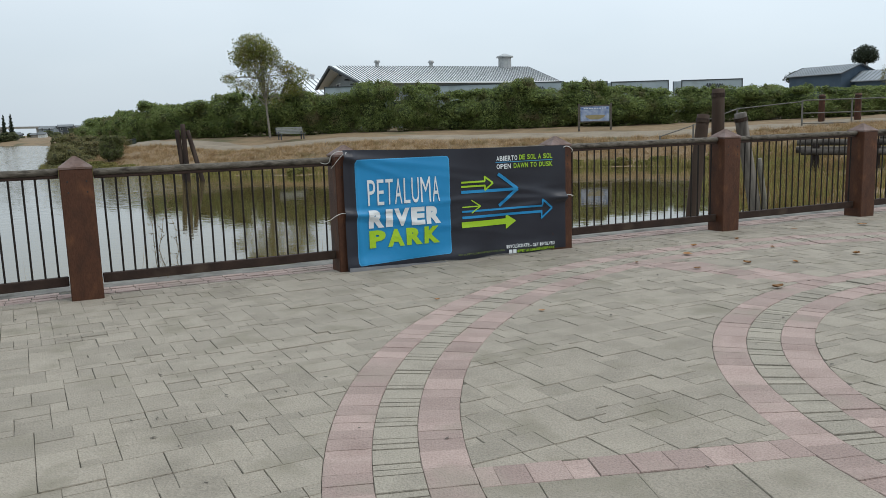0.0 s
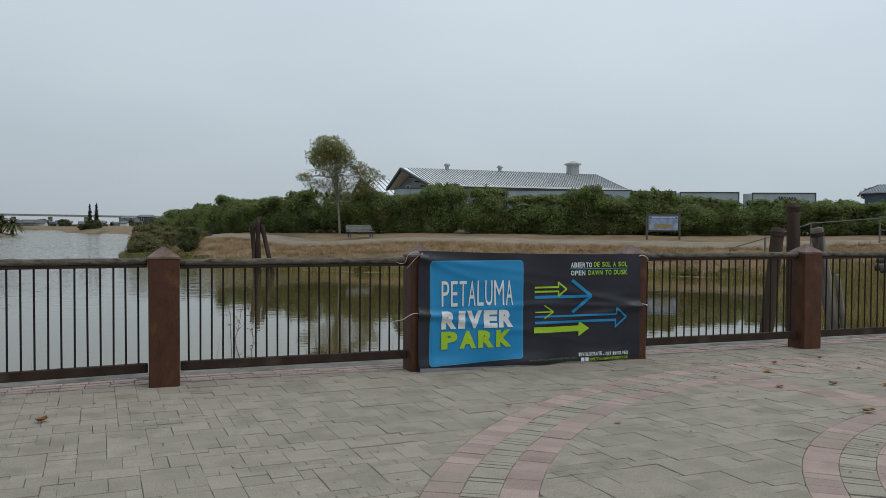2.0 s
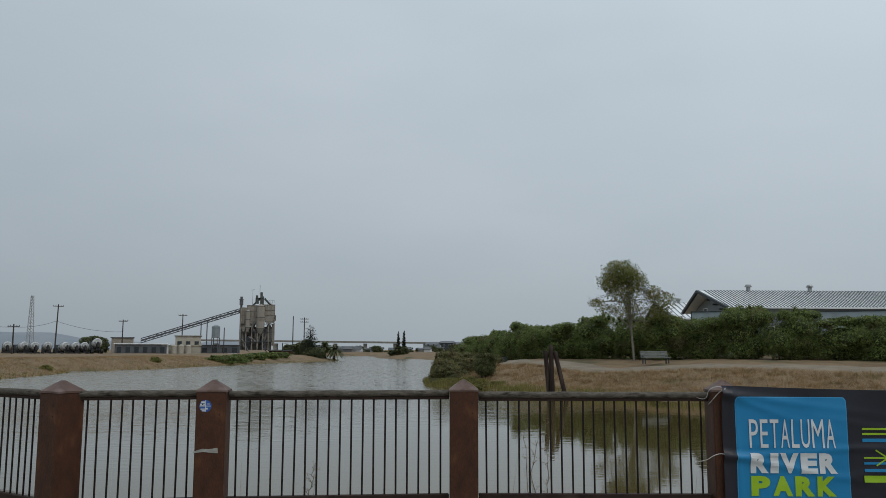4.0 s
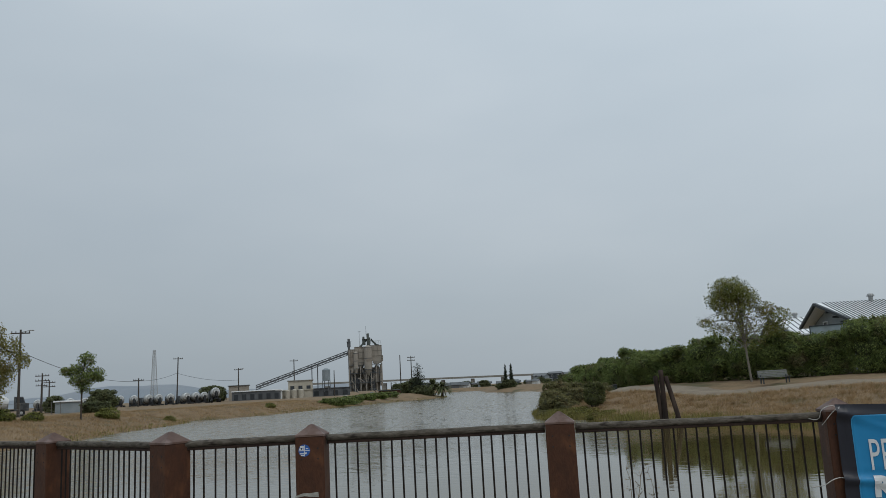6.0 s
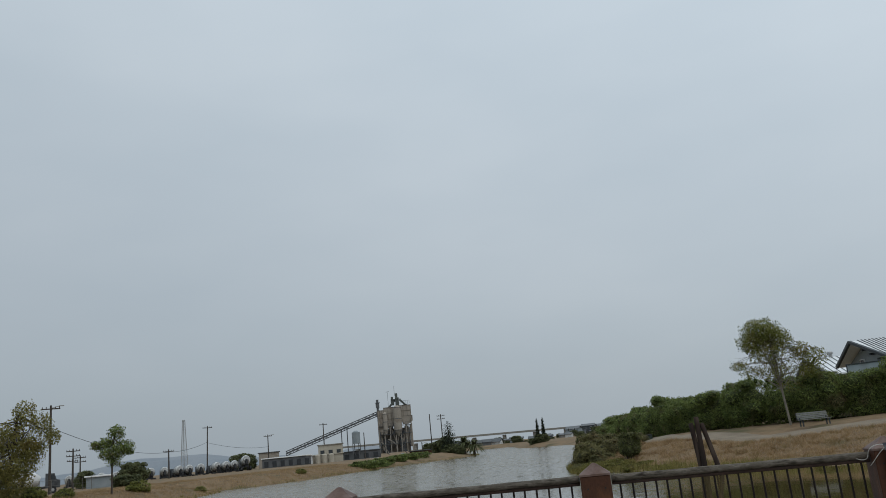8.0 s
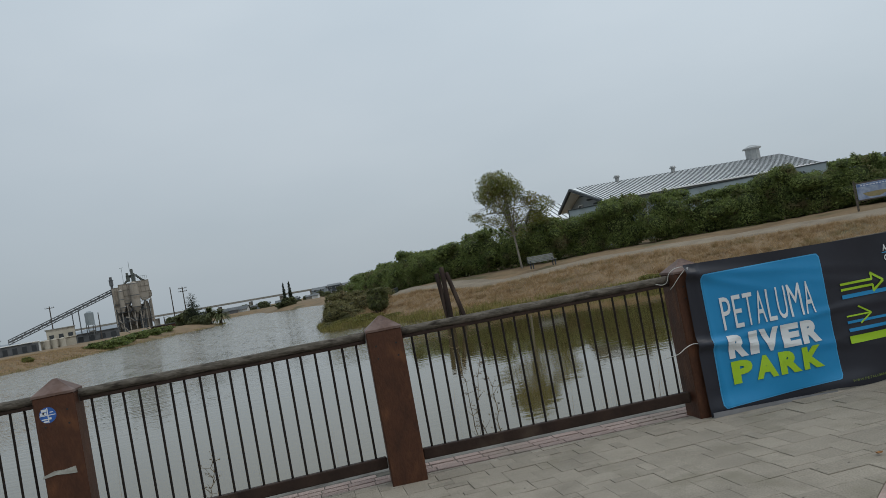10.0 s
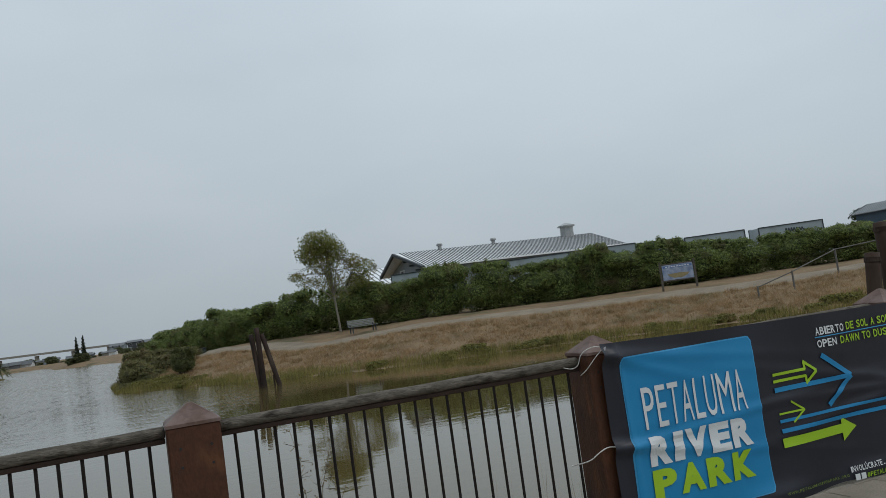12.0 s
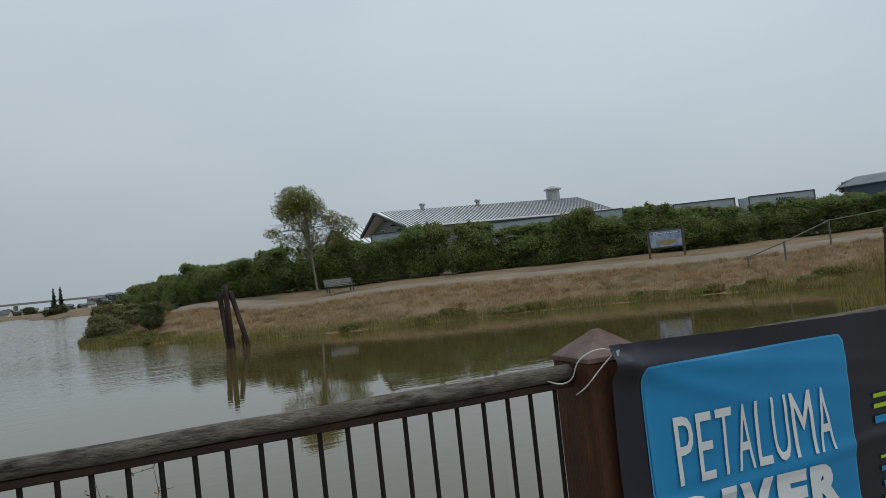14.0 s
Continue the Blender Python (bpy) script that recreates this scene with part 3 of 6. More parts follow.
sheet("cloth", BX0, BX1, lambda x: 0.012 + 0.01 * math.sin(x * 9), banner_top, M_BANNER, 0.0, 110, 60, "charcoal vinyl sheet")
sheet("back", BX0 + 0.01, BX1 - 0.01, lambda x: 0.02, lambda x: banner_top(x) - 0.01, M_HEM, -0.006, 60, 30)
sheet("foot_hem", BX0 + 0.01, 3.7, lambda x: -0.004, lambda x: 0.042 - 0.03 * (x - BX0), M_HEM, 0.016, 40, 2, "grey folded hem")
sheet("blue_panel", 2.795, 3.78, lambda x: 0.045 + 0.04 * (x - 2.79), lambda x: 1.066 - 0.006 * (x - 2.79), M_PALEBLUE, 0.003, 60, 50, "pale blue border", radius=0.03)
sheet("blue_field", 2.803, 3.772, lambda x: 0.053 + 0.04 * (x - 2.79), lambda x: 1.058 - 0.006 * (x - 2.79), M_SKYBLUE, 0.006, 60, 50, "printed sky-blue square", radius=0.028)


def on_banner(name, verts, faces, mat, lift, label="", step=0.018):
    """Flat artwork in x and z, cut fine and laid on the sheet."""
    bm = B()
    vs = [bm.verts.new((x, 0, z)) for x, z in verts]
    for f in faces:
        try:
            bm.faces.new([vs[i] for i in f])
        except ValueError:
            pass
    for _ in range(4):
        long = [e for e in bm.edges if e.calc_length() > step * 1.5]
        if not long:
            break
        bmesh.ops.subdivide_edges(bm, edges=long, cuts=1)
        bmesh.ops.triangulate(bm, faces=bm.faces)
    for v in bm.verts:
        v.co.y = banner_y(v.co.x, v.co.z) - lift - 0.004
    for f in bm.faces:
        f.normal_update()
        if f.normal.y > 0:
            f.normal_flip()
    mesh = bpy.data.meshes.new(name)
    bm.to_mesh(mesh)
    bm.free()
    return link(name, mesh, mat, banner, label)


def letter_mesh(text, bold):
    cu = bpy.data.curves.new("lettering", "FONT")
    cu.body = text
    cu.offset = bold
    cu.resolution_u = 3
    ob = bpy.data.objects.new("lettering", cu)
    me = bpy.data.meshes.new_from_object(ob)
    v = [(p.co.x, p.co.y) for p in me.vertices]
    f = [tuple(p.vertices) for p in me.polygons]
    bpy.data.objects.remove(ob)
    bpy.data.curves.remove(cu)
    bpy.data.meshes.remove(me)
    return v, f


WIDE = {"I": 0.45, "M": 1.35, "W": 1.4, " ": 0.5, ".": 0.35, "-": 0.6, "L": 0.85, "E": 0.9, "F": 0.85}


def words(name, text, x0, x1, z0, z1, mat, lift, bold=0.0, gap=0.12):
    """Text stretched to its true box, letter by letter; each word is a part."""
    total = sum(WIDE.get(c, 1.0) for c in text) + gap * (len(text) - 1)
    x, k = x0, (x1 - x0) / total
    verts, faces = [], []
    for c in text + " ":
        w = WIDE.get(c, 1.0)
        if c.strip():
            v, f = letter_mesh(c, bold)
            ax, bx = min(p[0] for p in v), max(p[0] for p in v)
            az, bz = min(p[1] for p in v), max(p[1] for p in v)
            if c in "-.":
                az, bz = 0.0, 0.69
            if c == "\u00da":
                bz = az + (bz - az) * 0.8
            o = len(verts)
            for px, pz in v:
                verts.append((x + (px - ax) / (bx - ax) * w * k, z0 + (pz - az) / (bz - az) * (z1 - z0)))
            faces += [tuple(i + o for i in q) for q in f]
        elif verts:
            on_banner(name, verts, faces, mat, lift)
            verts, faces = [], []
        x += (w + gap) * k


words("lettering_petaluma", "PETALUMA", 2.912, 3.66, 0.622, 0.868, M_PRINTWHITE, 0.009, gap=0.24)
words("lettering_river", "RIVER", 2.912, 3.668, 0.403, 0.578, M_PRINTWHITE, 0.009, bold=0.06, gap=0.1)
words("lettering_park", "PARK", 2.914, 3.652, 0.208, 0.38, M_LIME, 0.009, bold=0.06, gap=0.12)
words("lettering_abierto", "ABIERTO", 4.316, 4.555, 0.981, 1.032, M_PRINTWHITE, 0.004, bold=0.02, gap=0.15)
words("lettering_de_sol", "DE SOL A SOL", 4.578, 4.982, 0.985, 1.036, M_LIME, 0.004, bold=0.02, gap=0.15)
words("lettering_open", "OPEN", 4.316, 4.478, 0.9, 0.95, M_PRINTWHITE, 0.004, bold=0.02, gap=0.15)
words("lettering_dawn", "DAWN TO DUSK", 4.512, 4.982, 0.902, 0.952, M_LIME, 0.004, bold=0.02, gap=0.15)
words("lettering_involucrate", "INVOL\u00daCRATE", 4.411, 4.68, 0.072, 0.108, M_PRINTWHITE, 0.012, bold=0.015, gap=0.15)
words("lettering_get_involved", "- GET INVOLVED", 4.69, 5.0, 0.066, 0.1, M_PRINTWHITE, 0.012, bold=0.015, gap=0.15)
words("lettering_web", "WWW.PETALUMARIVERPARK.ORG", 3.833, 4.388, 0.05, 0.068, M_DIMLIME, 0.012, bold=0.01, gap=0.2)
words("lettering_handle", "@PETALUMARIVERPARK", 4.53, 5.0, 0.02, 0.05, M_LIME, 0.012, bold=0.012, gap=0.15)


def plate(name, polys, mat, lift=0.004):
    verts, faces = [], []
    for p in polys:
        o = len(verts)
        verts += p
        faces.append(tuple(range(o, o + len(p))))
    return on_banner(name, verts, faces, mat, lift)


def bar(x0, x1, z, h):
    return [(x0, z - h / 2), (x1, z - h / 2), (x1, z + h / 2), (x0, z + h / 2)]


def stroke(a, b, w):
    dx, dz = b[0] - a[0], b[1] - a[1]
    n = math.hypot(dx, dz)
    ox, oz = -dz / n * w / 2, dx / n * w / 2
    return [(a[0] - ox, a[1] - oz), (b[0] - ox, b[1] - oz), (b[0] + ox, b[1] + oz), (a[0] + ox, a[1] + oz)]


for sx in (4.434, 4.482):
    plate("icon", [[(sx, 0.017), (sx + 0.038, 0.016), (sx + 0.038, 0.056), (sx, 0.057)]], M_PRINTWHITE, 0.012)
plate("rule", [bar(4.305, 4.982, 0.968, 0.006)], M_PALEBLUE)
plate("arrow_double_lime", [bar(3.908, 4.18, 0.785, 0.018), bar(3.908, 4.18, 0.742, 0.018), stroke((4.177, 0.83), (4.177, 0.785), 0.016), stroke((4.177, 0.742), (4.177, 0.697), 0.016),
                            stroke((4.172, 0.836), (4.266, 0.764), 0.018), stroke((4.266, 0.764), (4.172, 0.692), 0.018)], M_LIME)
plate("arrow_open_blue", [bar(3.908, 4.535, 0.687, 0.03), stroke((4.328, 0.852), (4.556, 0.687), 0.034), stroke((4.556, 0.687), (4.335, 0.524), 0.034)], M_SKYBLUE)
plate("arrow_small_lime", [bar(3.914, 4.11, 0.536, 0.012), stroke((4.016, 0.603), (4.119, 0.536), 0.012), stroke((4.119, 0.536), (4.017, 0.47), 0.012)], M_LIME)
plate("arrow_double_blue", [bar(3.91, 4.85, 0.49, 0.02), bar(3.91, 4.85, 0.43, 0.026), stroke((4.846, 0.555), (4.846, 0.492), 0.018), stroke((4.843, 0.428), (4.843, 0.36), 0.018),
                            stroke((4.84, 0.56), (4.972, 0.46), 0.02), stroke((4.972, 0.46), (4.836, 0.355), 0.02)], M_SKYBLUE)
plate("arrow_solid_lime", [bar(3.899, 4.42, 0.357, 0.058), [(4.416, 0.433), (4.416, 0.276), (4.54, 0.354)]], M_LIME)


def cord(points, r=0.004, parent=None):
    cu = bpy.data.curves.new("tie", "CURVE")
    cu.dimensions = "3D"
    cu.bevel_depth = r
    cu.bevel_resolution = 1
    cu.resolution_u = 6
    sp = cu.splines.new("BEZIER")
    sp.bezier_points.add(len(points) - 1)
    for p, co in zip(sp.bezier_points, points):
        p.co = co
        p.handle_left_type = p.handle_right_type = "AUTO"
    ob = new("tie", cu)
    cu.materials.append(M_CORD)
    if parent:
        ob.parent = parent
    return ob


cord([(2.71, 6.888, 1.14), (2.66, 6.915, 1.15), (2.6, 6.95, 1.12), (2.57, 7.0, 1.04), (2.48, 7.05, 1.06)], 0.0028, banner)
cord([(2.71, 6.886, 1.138), (2.66, 6.905, 1.09), (2.612, 6.95, 1.02), (2.6, 7.0, 0.99)], 0.0028, banner)
cord([(2.715, 6.888, 0.56), (2.66, 6.912, 0.565), (2.6, 6.918, 0.545), (2.55, 6.94, 0.51), (2.47, 7.03, 0.48)], 0.0035, banner)
cord([(5.12, 6.884, 1.09), (5.17, 6.89, 1.1), (5.24, 6.895, 1.06), (5.27, 6.98, 1.02)], 0.004, banner)
cord([(5.09, 6.882, 0.56), (5.16, 6.885, 0.585), (5.24, 6.89, 0.57), (5.26, 6.95, 0.56)], 0.005, banner)

# ---- sticker and torn tape on a post ----
M_STICKBLUE = material("sticker_blue", [(0.02, 0.08, 0.3), (0.03, 0.12, 0.4)], scale=30, rough=0.4)
sticker = thing("sticker", "round blue and white sticker on a fence post", "sticker", pose(-1.845, 6.714, 0.985, rz=5))
b = B()
rod(b, (0, -0.0055, 0), (0, -0.001, 0), 0.052, seg=32)
part("disc", b, M_STICKBLUE, sticker)
b = B()
for x0, x1, z0, z1 in ((-0.045, -0.006, 0.004, 0.02), (-0.036, -0.004, 0.024, 0.04), (-0.04, -0.004, -0.03, -0.022), (-0.03, 0.002, -0.045, -0.036), (0.006, 0.02, -0.03, -0.016), (-0.002, 0.004, -0.048, 0.048), (-0.05, 0.048, -0.003, 0.002), (0.014, 0.036, 0.014, 0.02)):
    box(b, ((x0 + x1) / 2, -0.0062, (z0 + z1) / 2), (x1 - x0, 0.001, z1 - z0))
part("print", b, M_PRINTWHITE, sticker)
b = B()
ring = [(0.1, 0.014), (0.03, 0.004), (-0.03, 0.008), (-0.1, -0.014), (-0.105, -0.03), (-0.02, -0.018), (0.04, -0.026), (0.105, -0.03)]
prism(b, ring, -0.006, -0.002)
tagged(part("tape_strip", b, material("grey_torn_tape", [(0.2, 0.19, 0.16), (0.42, 0.41, 0.37)], scale=12, rough=0.5)), "torn grey strip of tape on a fence post", "tape").matrix_basis = pose(-1.83, 6.712, 0.615, rz=5)


# ---- vegetation ----
def leaf_quads(points, outs, size, rng, lean=0.7):
    """A small folded-free quad for each point, turned at random about its outward way."""
    n = len(points)
    d = outs * lean + rng.normal(size=(n, 3))
    d /= np.linalg.norm(d, axis=1)[:, None] + 1e-9
    u = np.cross(d, rng.normal(size=(n, 3)))
    u /= np.linalg.norm(u, axis=1)[:, None] + 1e-9
    w = np.cross(d, u)
    s = size * rng.uniform(0.6, 1.3, n)[:, None]
    q = np.stack([points - u * s, points - w * s * 0.5, points + u * s, points + w * s * 0.5], 1)
    return q.reshape(-1, 3)


def crown(name, blobs, count, size, mat, seed, parent=None, shell=0.72, core=None, label=""):
    """Leaves on and in lumpy blobs (x, y, z, rx, ry, rz, weight), with an uneven outline and gaps."""
    rng = np.random.default_rng(seed)
    bl = np.array([(*v, 1.0)[:7] for v in blobs], float)
    wt = bl[:, 6] * (bl[:, 3] * bl[:, 4] + bl[:, 3] * bl[:, 5] + bl[:, 4] * bl[:, 5])
    pick = rng.choice(len(bl), count, p=wt / wt.sum())
    d = rng.normal(size=(count, 3))
    d /= np.linalg.norm(d, axis=1)[:, None]
    ph = rng.uniform(0, 6.28, (len(bl), 3))[pick]
    lump = 1 + 0.09 * np.sin(d[:, 0] * 5 + ph[:, 0]) * np.sin(d[:, 1] * 5 + ph[:, 1]) + 0.09 * np.sin(d[:, 2] * 6 + ph[:, 2]) * np.sin(d[:, 0] * 7 + ph[:, 1]) + 0.06 * np.sin(d[:, 1] * 13 + ph[:, 0]) * np.sin(d[:, 2] * 12 + ph[:, 1])
    r = (shell + (1 - shell) * rng.uniform(0, 1, count) ** 0.6) * lump
    p = bl[pick, :3] + d * bl[pick, 3:6] * r[:, None]
    q = leaf_quads(p, d + np.array([0.0, 0.0, 0.25]), size, rng, 1.0)
    faces = np.arange(count * 4).reshape(-1, 4).tolist()
    ob = raw(name, q.tolist(), faces, mat, parent, label)
    # added dark solid cores; their colour stands for shade between the leaves
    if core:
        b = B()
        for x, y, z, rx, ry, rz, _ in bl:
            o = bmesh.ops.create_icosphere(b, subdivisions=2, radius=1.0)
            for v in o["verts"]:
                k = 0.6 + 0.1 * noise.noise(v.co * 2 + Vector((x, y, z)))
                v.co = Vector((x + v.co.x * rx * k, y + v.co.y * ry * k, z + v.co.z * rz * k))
        part("shade_core", b, core, parent)["kind"] = "stuff"
    return ob


def limbs(b, base, top, r, tips, rng, forks=3):
    """A tapered trunk with limbs to the tips."""
    base, top = Vector(base), Vector(top)
    mid = base.lerp(top, 0.5) + Vector((rng.uniform(-0.08, 0.08), rng.uniform(-0.08, 0.08), 0))
    rod(b, base, mid, r, r * 0.78, 8)
    rod(b, mid, top, r * 0.78, r * 0.5, 8)
    for tip in tips:
        tip = Vector(tip)
        f = rng.uniform(0.35, 1.0)
        s = (base.lerp(mid, f * 2) if f < 0.5 else mid.lerp(top, f * 2 - 1))
        k = s.lerp(tip, 0.5) + Vector((rng.uniform(-0.15, 0.15), rng.uniform(-0.15, 0.15), rng.uniform(0, 0.3)))
        rod(b, s, k, r * 0.38, r * 0.25, 6, False)
        rod(b, k, tip, r * 0.25, r * 0.08, 6, False)
        for _ in range(forks):
            e = tip + Vector((rng.uniform(-0.45, 0.45), rng.uniform(-0.4, 0.4), rng.uniform(-0.2, 0.45)))
            rod(b, k.lerp(tip, rng.uniform(0.2, 0.9)), e, r * 0.1, r * 0.03, 4, False)


def shrub(seed, w, h, mat=None, leaf=0.1, count=13000, label="", name="hedge_shrub", category="shrub", group=""):
    rng = np.random.default_rng(seed)
    t = thing(name, label, category, group=group)
    blobs = [(0, 0, h * 0.5, w * 0.46, w * 0.42, h * 0.47), (0, 0, h * 0.2, w * 0.45, w * 0.4, h * 0.22)]
    for k in range(9):
        a = rng.uniform(0, 6.28)
        q = rng.uniform(0.25, 0.4) * w
        blobs.append((math.cos(a) * q, math.sin(a) * q * 0.9, h * rng.uniform(0.22, 0.8), w * rng.uniform(0.17, 0.26), w * rng.uniform(0.17, 0.25), h * rng.uniform(0.16, 0.25)))
    for k in range(5):
        blobs.append((rng.uniform(-0.33, 0.33) * w, rng.uniform(-0.25, 0.25) * w, h * rng.uniform(0.84, 0.93), w * 0.14, w * 0.14, h * 0.11))
    for k in range(12):
        a, q = rng.uniform(0, 6.28), rng.uniform(0.1, 0.4) * w
        blobs.append((math.cos(a) * q, math.sin(a) * q, h * rng.uniform(0.88, 1.0) * (1 - 0.9 * (q / w) ** 2), w * 0.05, w * 0.05, h * rng.uniform(0.06, 0.11), 0.8))
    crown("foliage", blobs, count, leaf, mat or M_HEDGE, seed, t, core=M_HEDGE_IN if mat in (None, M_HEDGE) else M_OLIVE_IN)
    for k in range(4):
        a = rng.uniform(0, 6.28)
        b = B()
        rod(b, (0.2 * math.cos(a), 0.2 * math.sin(a), -0.25), (0.3 * w * math.cos(a), 0.3 * w * math.sin(a), 0.5 * h), 0.05, 0.02, 5)
        part("stem", b, M_DARKBARK, t)
    return t


HEDGE_LABEL = "dense dark green hedge shrub beside the gravel path"
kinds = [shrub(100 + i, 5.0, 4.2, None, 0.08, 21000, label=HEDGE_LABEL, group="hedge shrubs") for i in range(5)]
HEDGE = [(3.6, 106), (5.2, 95), (7.2, 84), (10.0, 76), (13.4, 71), (18.5, 66.3), (23.5, 63.5), (29.0, 58.8), (35.2, 54.6), (42, 49.8), (48, 46.2), (54, 43.6), (60, 43.4), (65, 42.0)]
hr = random.Random(4)
spots = []
for (ax, ay), (bx, by) in zip(HEDGE[:-1], HEDGE[1:]):
    k = max(1, round(math.hypot(bx - ax, by - ay) / 2.9))
    spots += [(ax + (bx - ax) * i / k, ay + (by - ay) * i / k) for i in range(k)]
for i, (x, y) in enumerate(spots):
    tall = float(np.interp(x, (3, 8, 13, 20, 32, 38, 41, 45, 48, 52, 57), (0.72, 0.7, 0.77, 0.79, 0.74, 0.66, 0.64, 0.55, 0.5, 0.46, 0.44))) * 1.2 * hr.uniform(0.82, 1.1)
    m = pose(x + hr.uniform(-0.3, 0.3), y + hr.uniform(-0.3, 0.3), gz(x, y) - 0.15, rz=hr.uniform(0, 360))
    src = kinds[i % 5]
    ob = src if i < 5 else copy_thing(src, m)
    ob.matrix_basis = m @ Matrix.Diagonal((hr.uniform(0.8, 1.08), hr.uniform(0.8, 1.08), tall, 1))

# shrubs on the point of the bank
tip = shrub(131, 3.2, 2.0, M_GREYLEAF, 0.06, 10000, "low grey-green willow scrub on the river bank", "willow_scrub", "shrub", "bank scrub")
tip.matrix_basis = pose(0.1, 66.5, gz(0.1, 66.5) - 0.25) @ Matrix.Diagonal((0.85, 0.85, 1.05, 1))
for x, y, s, z in ((0.4, 69.5, 0.8, 0.75), (0.4, 73, 1.0, 1.3), (1.2, 72.5, 0.7, 0.95), (-0.7, 64.0, 0.5, 0.35), (0.8, 65.2, 0.55, 0.5), (0.2, 77, 0.95, 0.95), (1.0, 81, 1.0, 1.0), (0.9, 87, 1.1, 1.0), (-0.6, 70.5, 0.5, 0.5), (2.2, 69.0, 0.8, 0.7), (3.4, 71.0, 0.8, 0.75), (2.0, 73.5, 0.9, 0.95), (4.2, 73.5, 0.7, 0.6), (1.6, 66.4, 0.55, 0.4)):
    copy_thing(tip, pose(x, y, gz(x, y) - 0.2, rz=x * 77) ).scale = (s, s, z)
rb = shrub(141, 1.75, 1.6, M_DULLBUSH, 0.055, 7200, "round dark green bush on the river bank", "round_bush", "bush")
rb.matrix_basis = pose(3.15, 62.4, gz(3.15, 62.4) + 0.1) @ Matrix.Diagonal((0.98, 0.98, 1.05, 1))
low = shrub(151, 1.6, 0.62, M_WEED, 0.06, 3600, "low yellow-green weeds at the water's edge", "bank_weed", "weed", "bank weeds")
low.matrix_basis = pose(1.8, 60.0, gz(1.8, 60) - 0.15)
wrnd = random.Random(6)
for x, y in ((3.2, 57.9), (0.4, 61.9), (19.6, 41.6), (20.7, 41.0), (18.9, 41.9), (25.2, 38.6), (26.4, 38.0), (27.6, 36.9), (28.3, 36.6), (29.4, 35.6), (30.4, 35.3), (31.6, 33.8), (23.4, 39.9), (32.8, 33.4), (15.4, 43.2), (11.9, 45.2), (8.4, 49.2), (4.6, 55.0), (2.6, 58.9), (0.2, 63.4), (1.0, 62.0), (1.6, 61.2), (2.3, 60.4), (-0.5, 64.6), (0.9, 63.2), (1.9, 62.4), (22.2, 41.2), (17.2, 42.9), (1.4, 60.6), (2.0, 60.9), (2.9, 59.6), (3.6, 58.6), (0.8, 61.6), (2.4, 61.6), (1.2, 62.6), (4.4, 57.2), (0.0, 62.6), (-0.3, 66.0)):
    k = wrnd.uniform(0.45, 0.95)
    copy_thing(low, pose(x + wrnd.uniform(-0.5, 0.5), y + wrnd.uniform(-0.2, 0.5), gz(x, y) - 0.12, rz=wrnd.uniform(0, 360))).scale = (k * wrnd.uniform(0.9, 1.5), k, k * wrnd.uniform(0.7, 1.1))


def tree(name, label, x, y, h, blobs, mat, count, leaf, seed, r=0.16, bark=None, tips=14, shell=0.25, z=None):
    rnd = random.Random(seed)
    t = thing(name, label, "tree", pose(x, y, gz(x, y) - 0.1 if z is None else z))
    pts = []
    for i in range(tips):
        bx, by, bz, rx, ry, rz = blobs[i % len(blobs)][:6]
        pts.append((bx + rnd.uniform(-0.6, 0.6) * rx, by + rnd.uniform(-0.6, 0.6) * ry, bz + rnd.uniform(-0.4, 0.7) * rz))
    b = B()
    limbs(b, (0, 0, 0), (blobs[0][0] * 0.6, 0, blobs[0][2]), r, pts, rnd)
    part("trunk", b, bark or M_BARK, t)
    crown("crown", blobs, count, leaf, mat, seed, t, shell=shell)
    return t


tree("bank_tree", "slender tree with pale trunk and turning leaves beside the path", 15.2, 64.9, 7.8,
     [(-0.9, 0, 7.2, 1.5, 1.4, 1.05, 1.7), (-1.7, 0, 6.4, 1.15, 1.1, 0.9, 1.5), (0.2, 0, 6.5, 1.15, 1.1, 0.95, 1.4), (-0.7, 0, 5.5, 1.6, 1.4, 0.9, 0.7), (-2.9, 0, 4.75, 0.75, 0.8, 0.4, 0.6), (-2.2, 0, 4.2, 0.9, 0.8, 0.5, 0.45), (1.6, 0, 5.4, 0.9, 1.0, 0.8, 0.9), (2.6, 0, 4.9, 1.0, 0.9, 0.8, 0.8), (2.0, 0, 4.0, 1.2, 0.9, 0.8, 0.9), (-0.4, 0, 4.2, 1.6, 1.2, 0.8, 0.5), (0.5, 0, 3.0, 1.2, 1.0, 0.7, 0.2)],
     M_YELLOWLEAF, 13500, 0.076, 11, r=0.095, tips=70)
tree("small_tree", "small open-crowned green tree on the far bank", -47.8, 78.0, 7,
     [(0.5, 0, 6.2, 0.9, 0.9, 0.8), (-1.5, 0, 5.0, 0.9, 0.8, 0.5), (1.4, 0, 4.7, 1.1, 1.0, 0.8), (0, 0, 4.1, 1.4, 1.2, 0.8), (-0.5, 0, 5.3, 0.8, 0.8, 0.6), (1.9, 0, 4.2, 0.5, 0.5, 0.4), (0.3, 0, 3.2, 0.9, 0.8, 0.5, 0.5), (-1.9, 0, 5.3, 0.4, 0.4, 0.3)],
     M_HEDGE, 4200, 0.11, 12, r=0.1, bark=M_DARKBARK, tips=30)
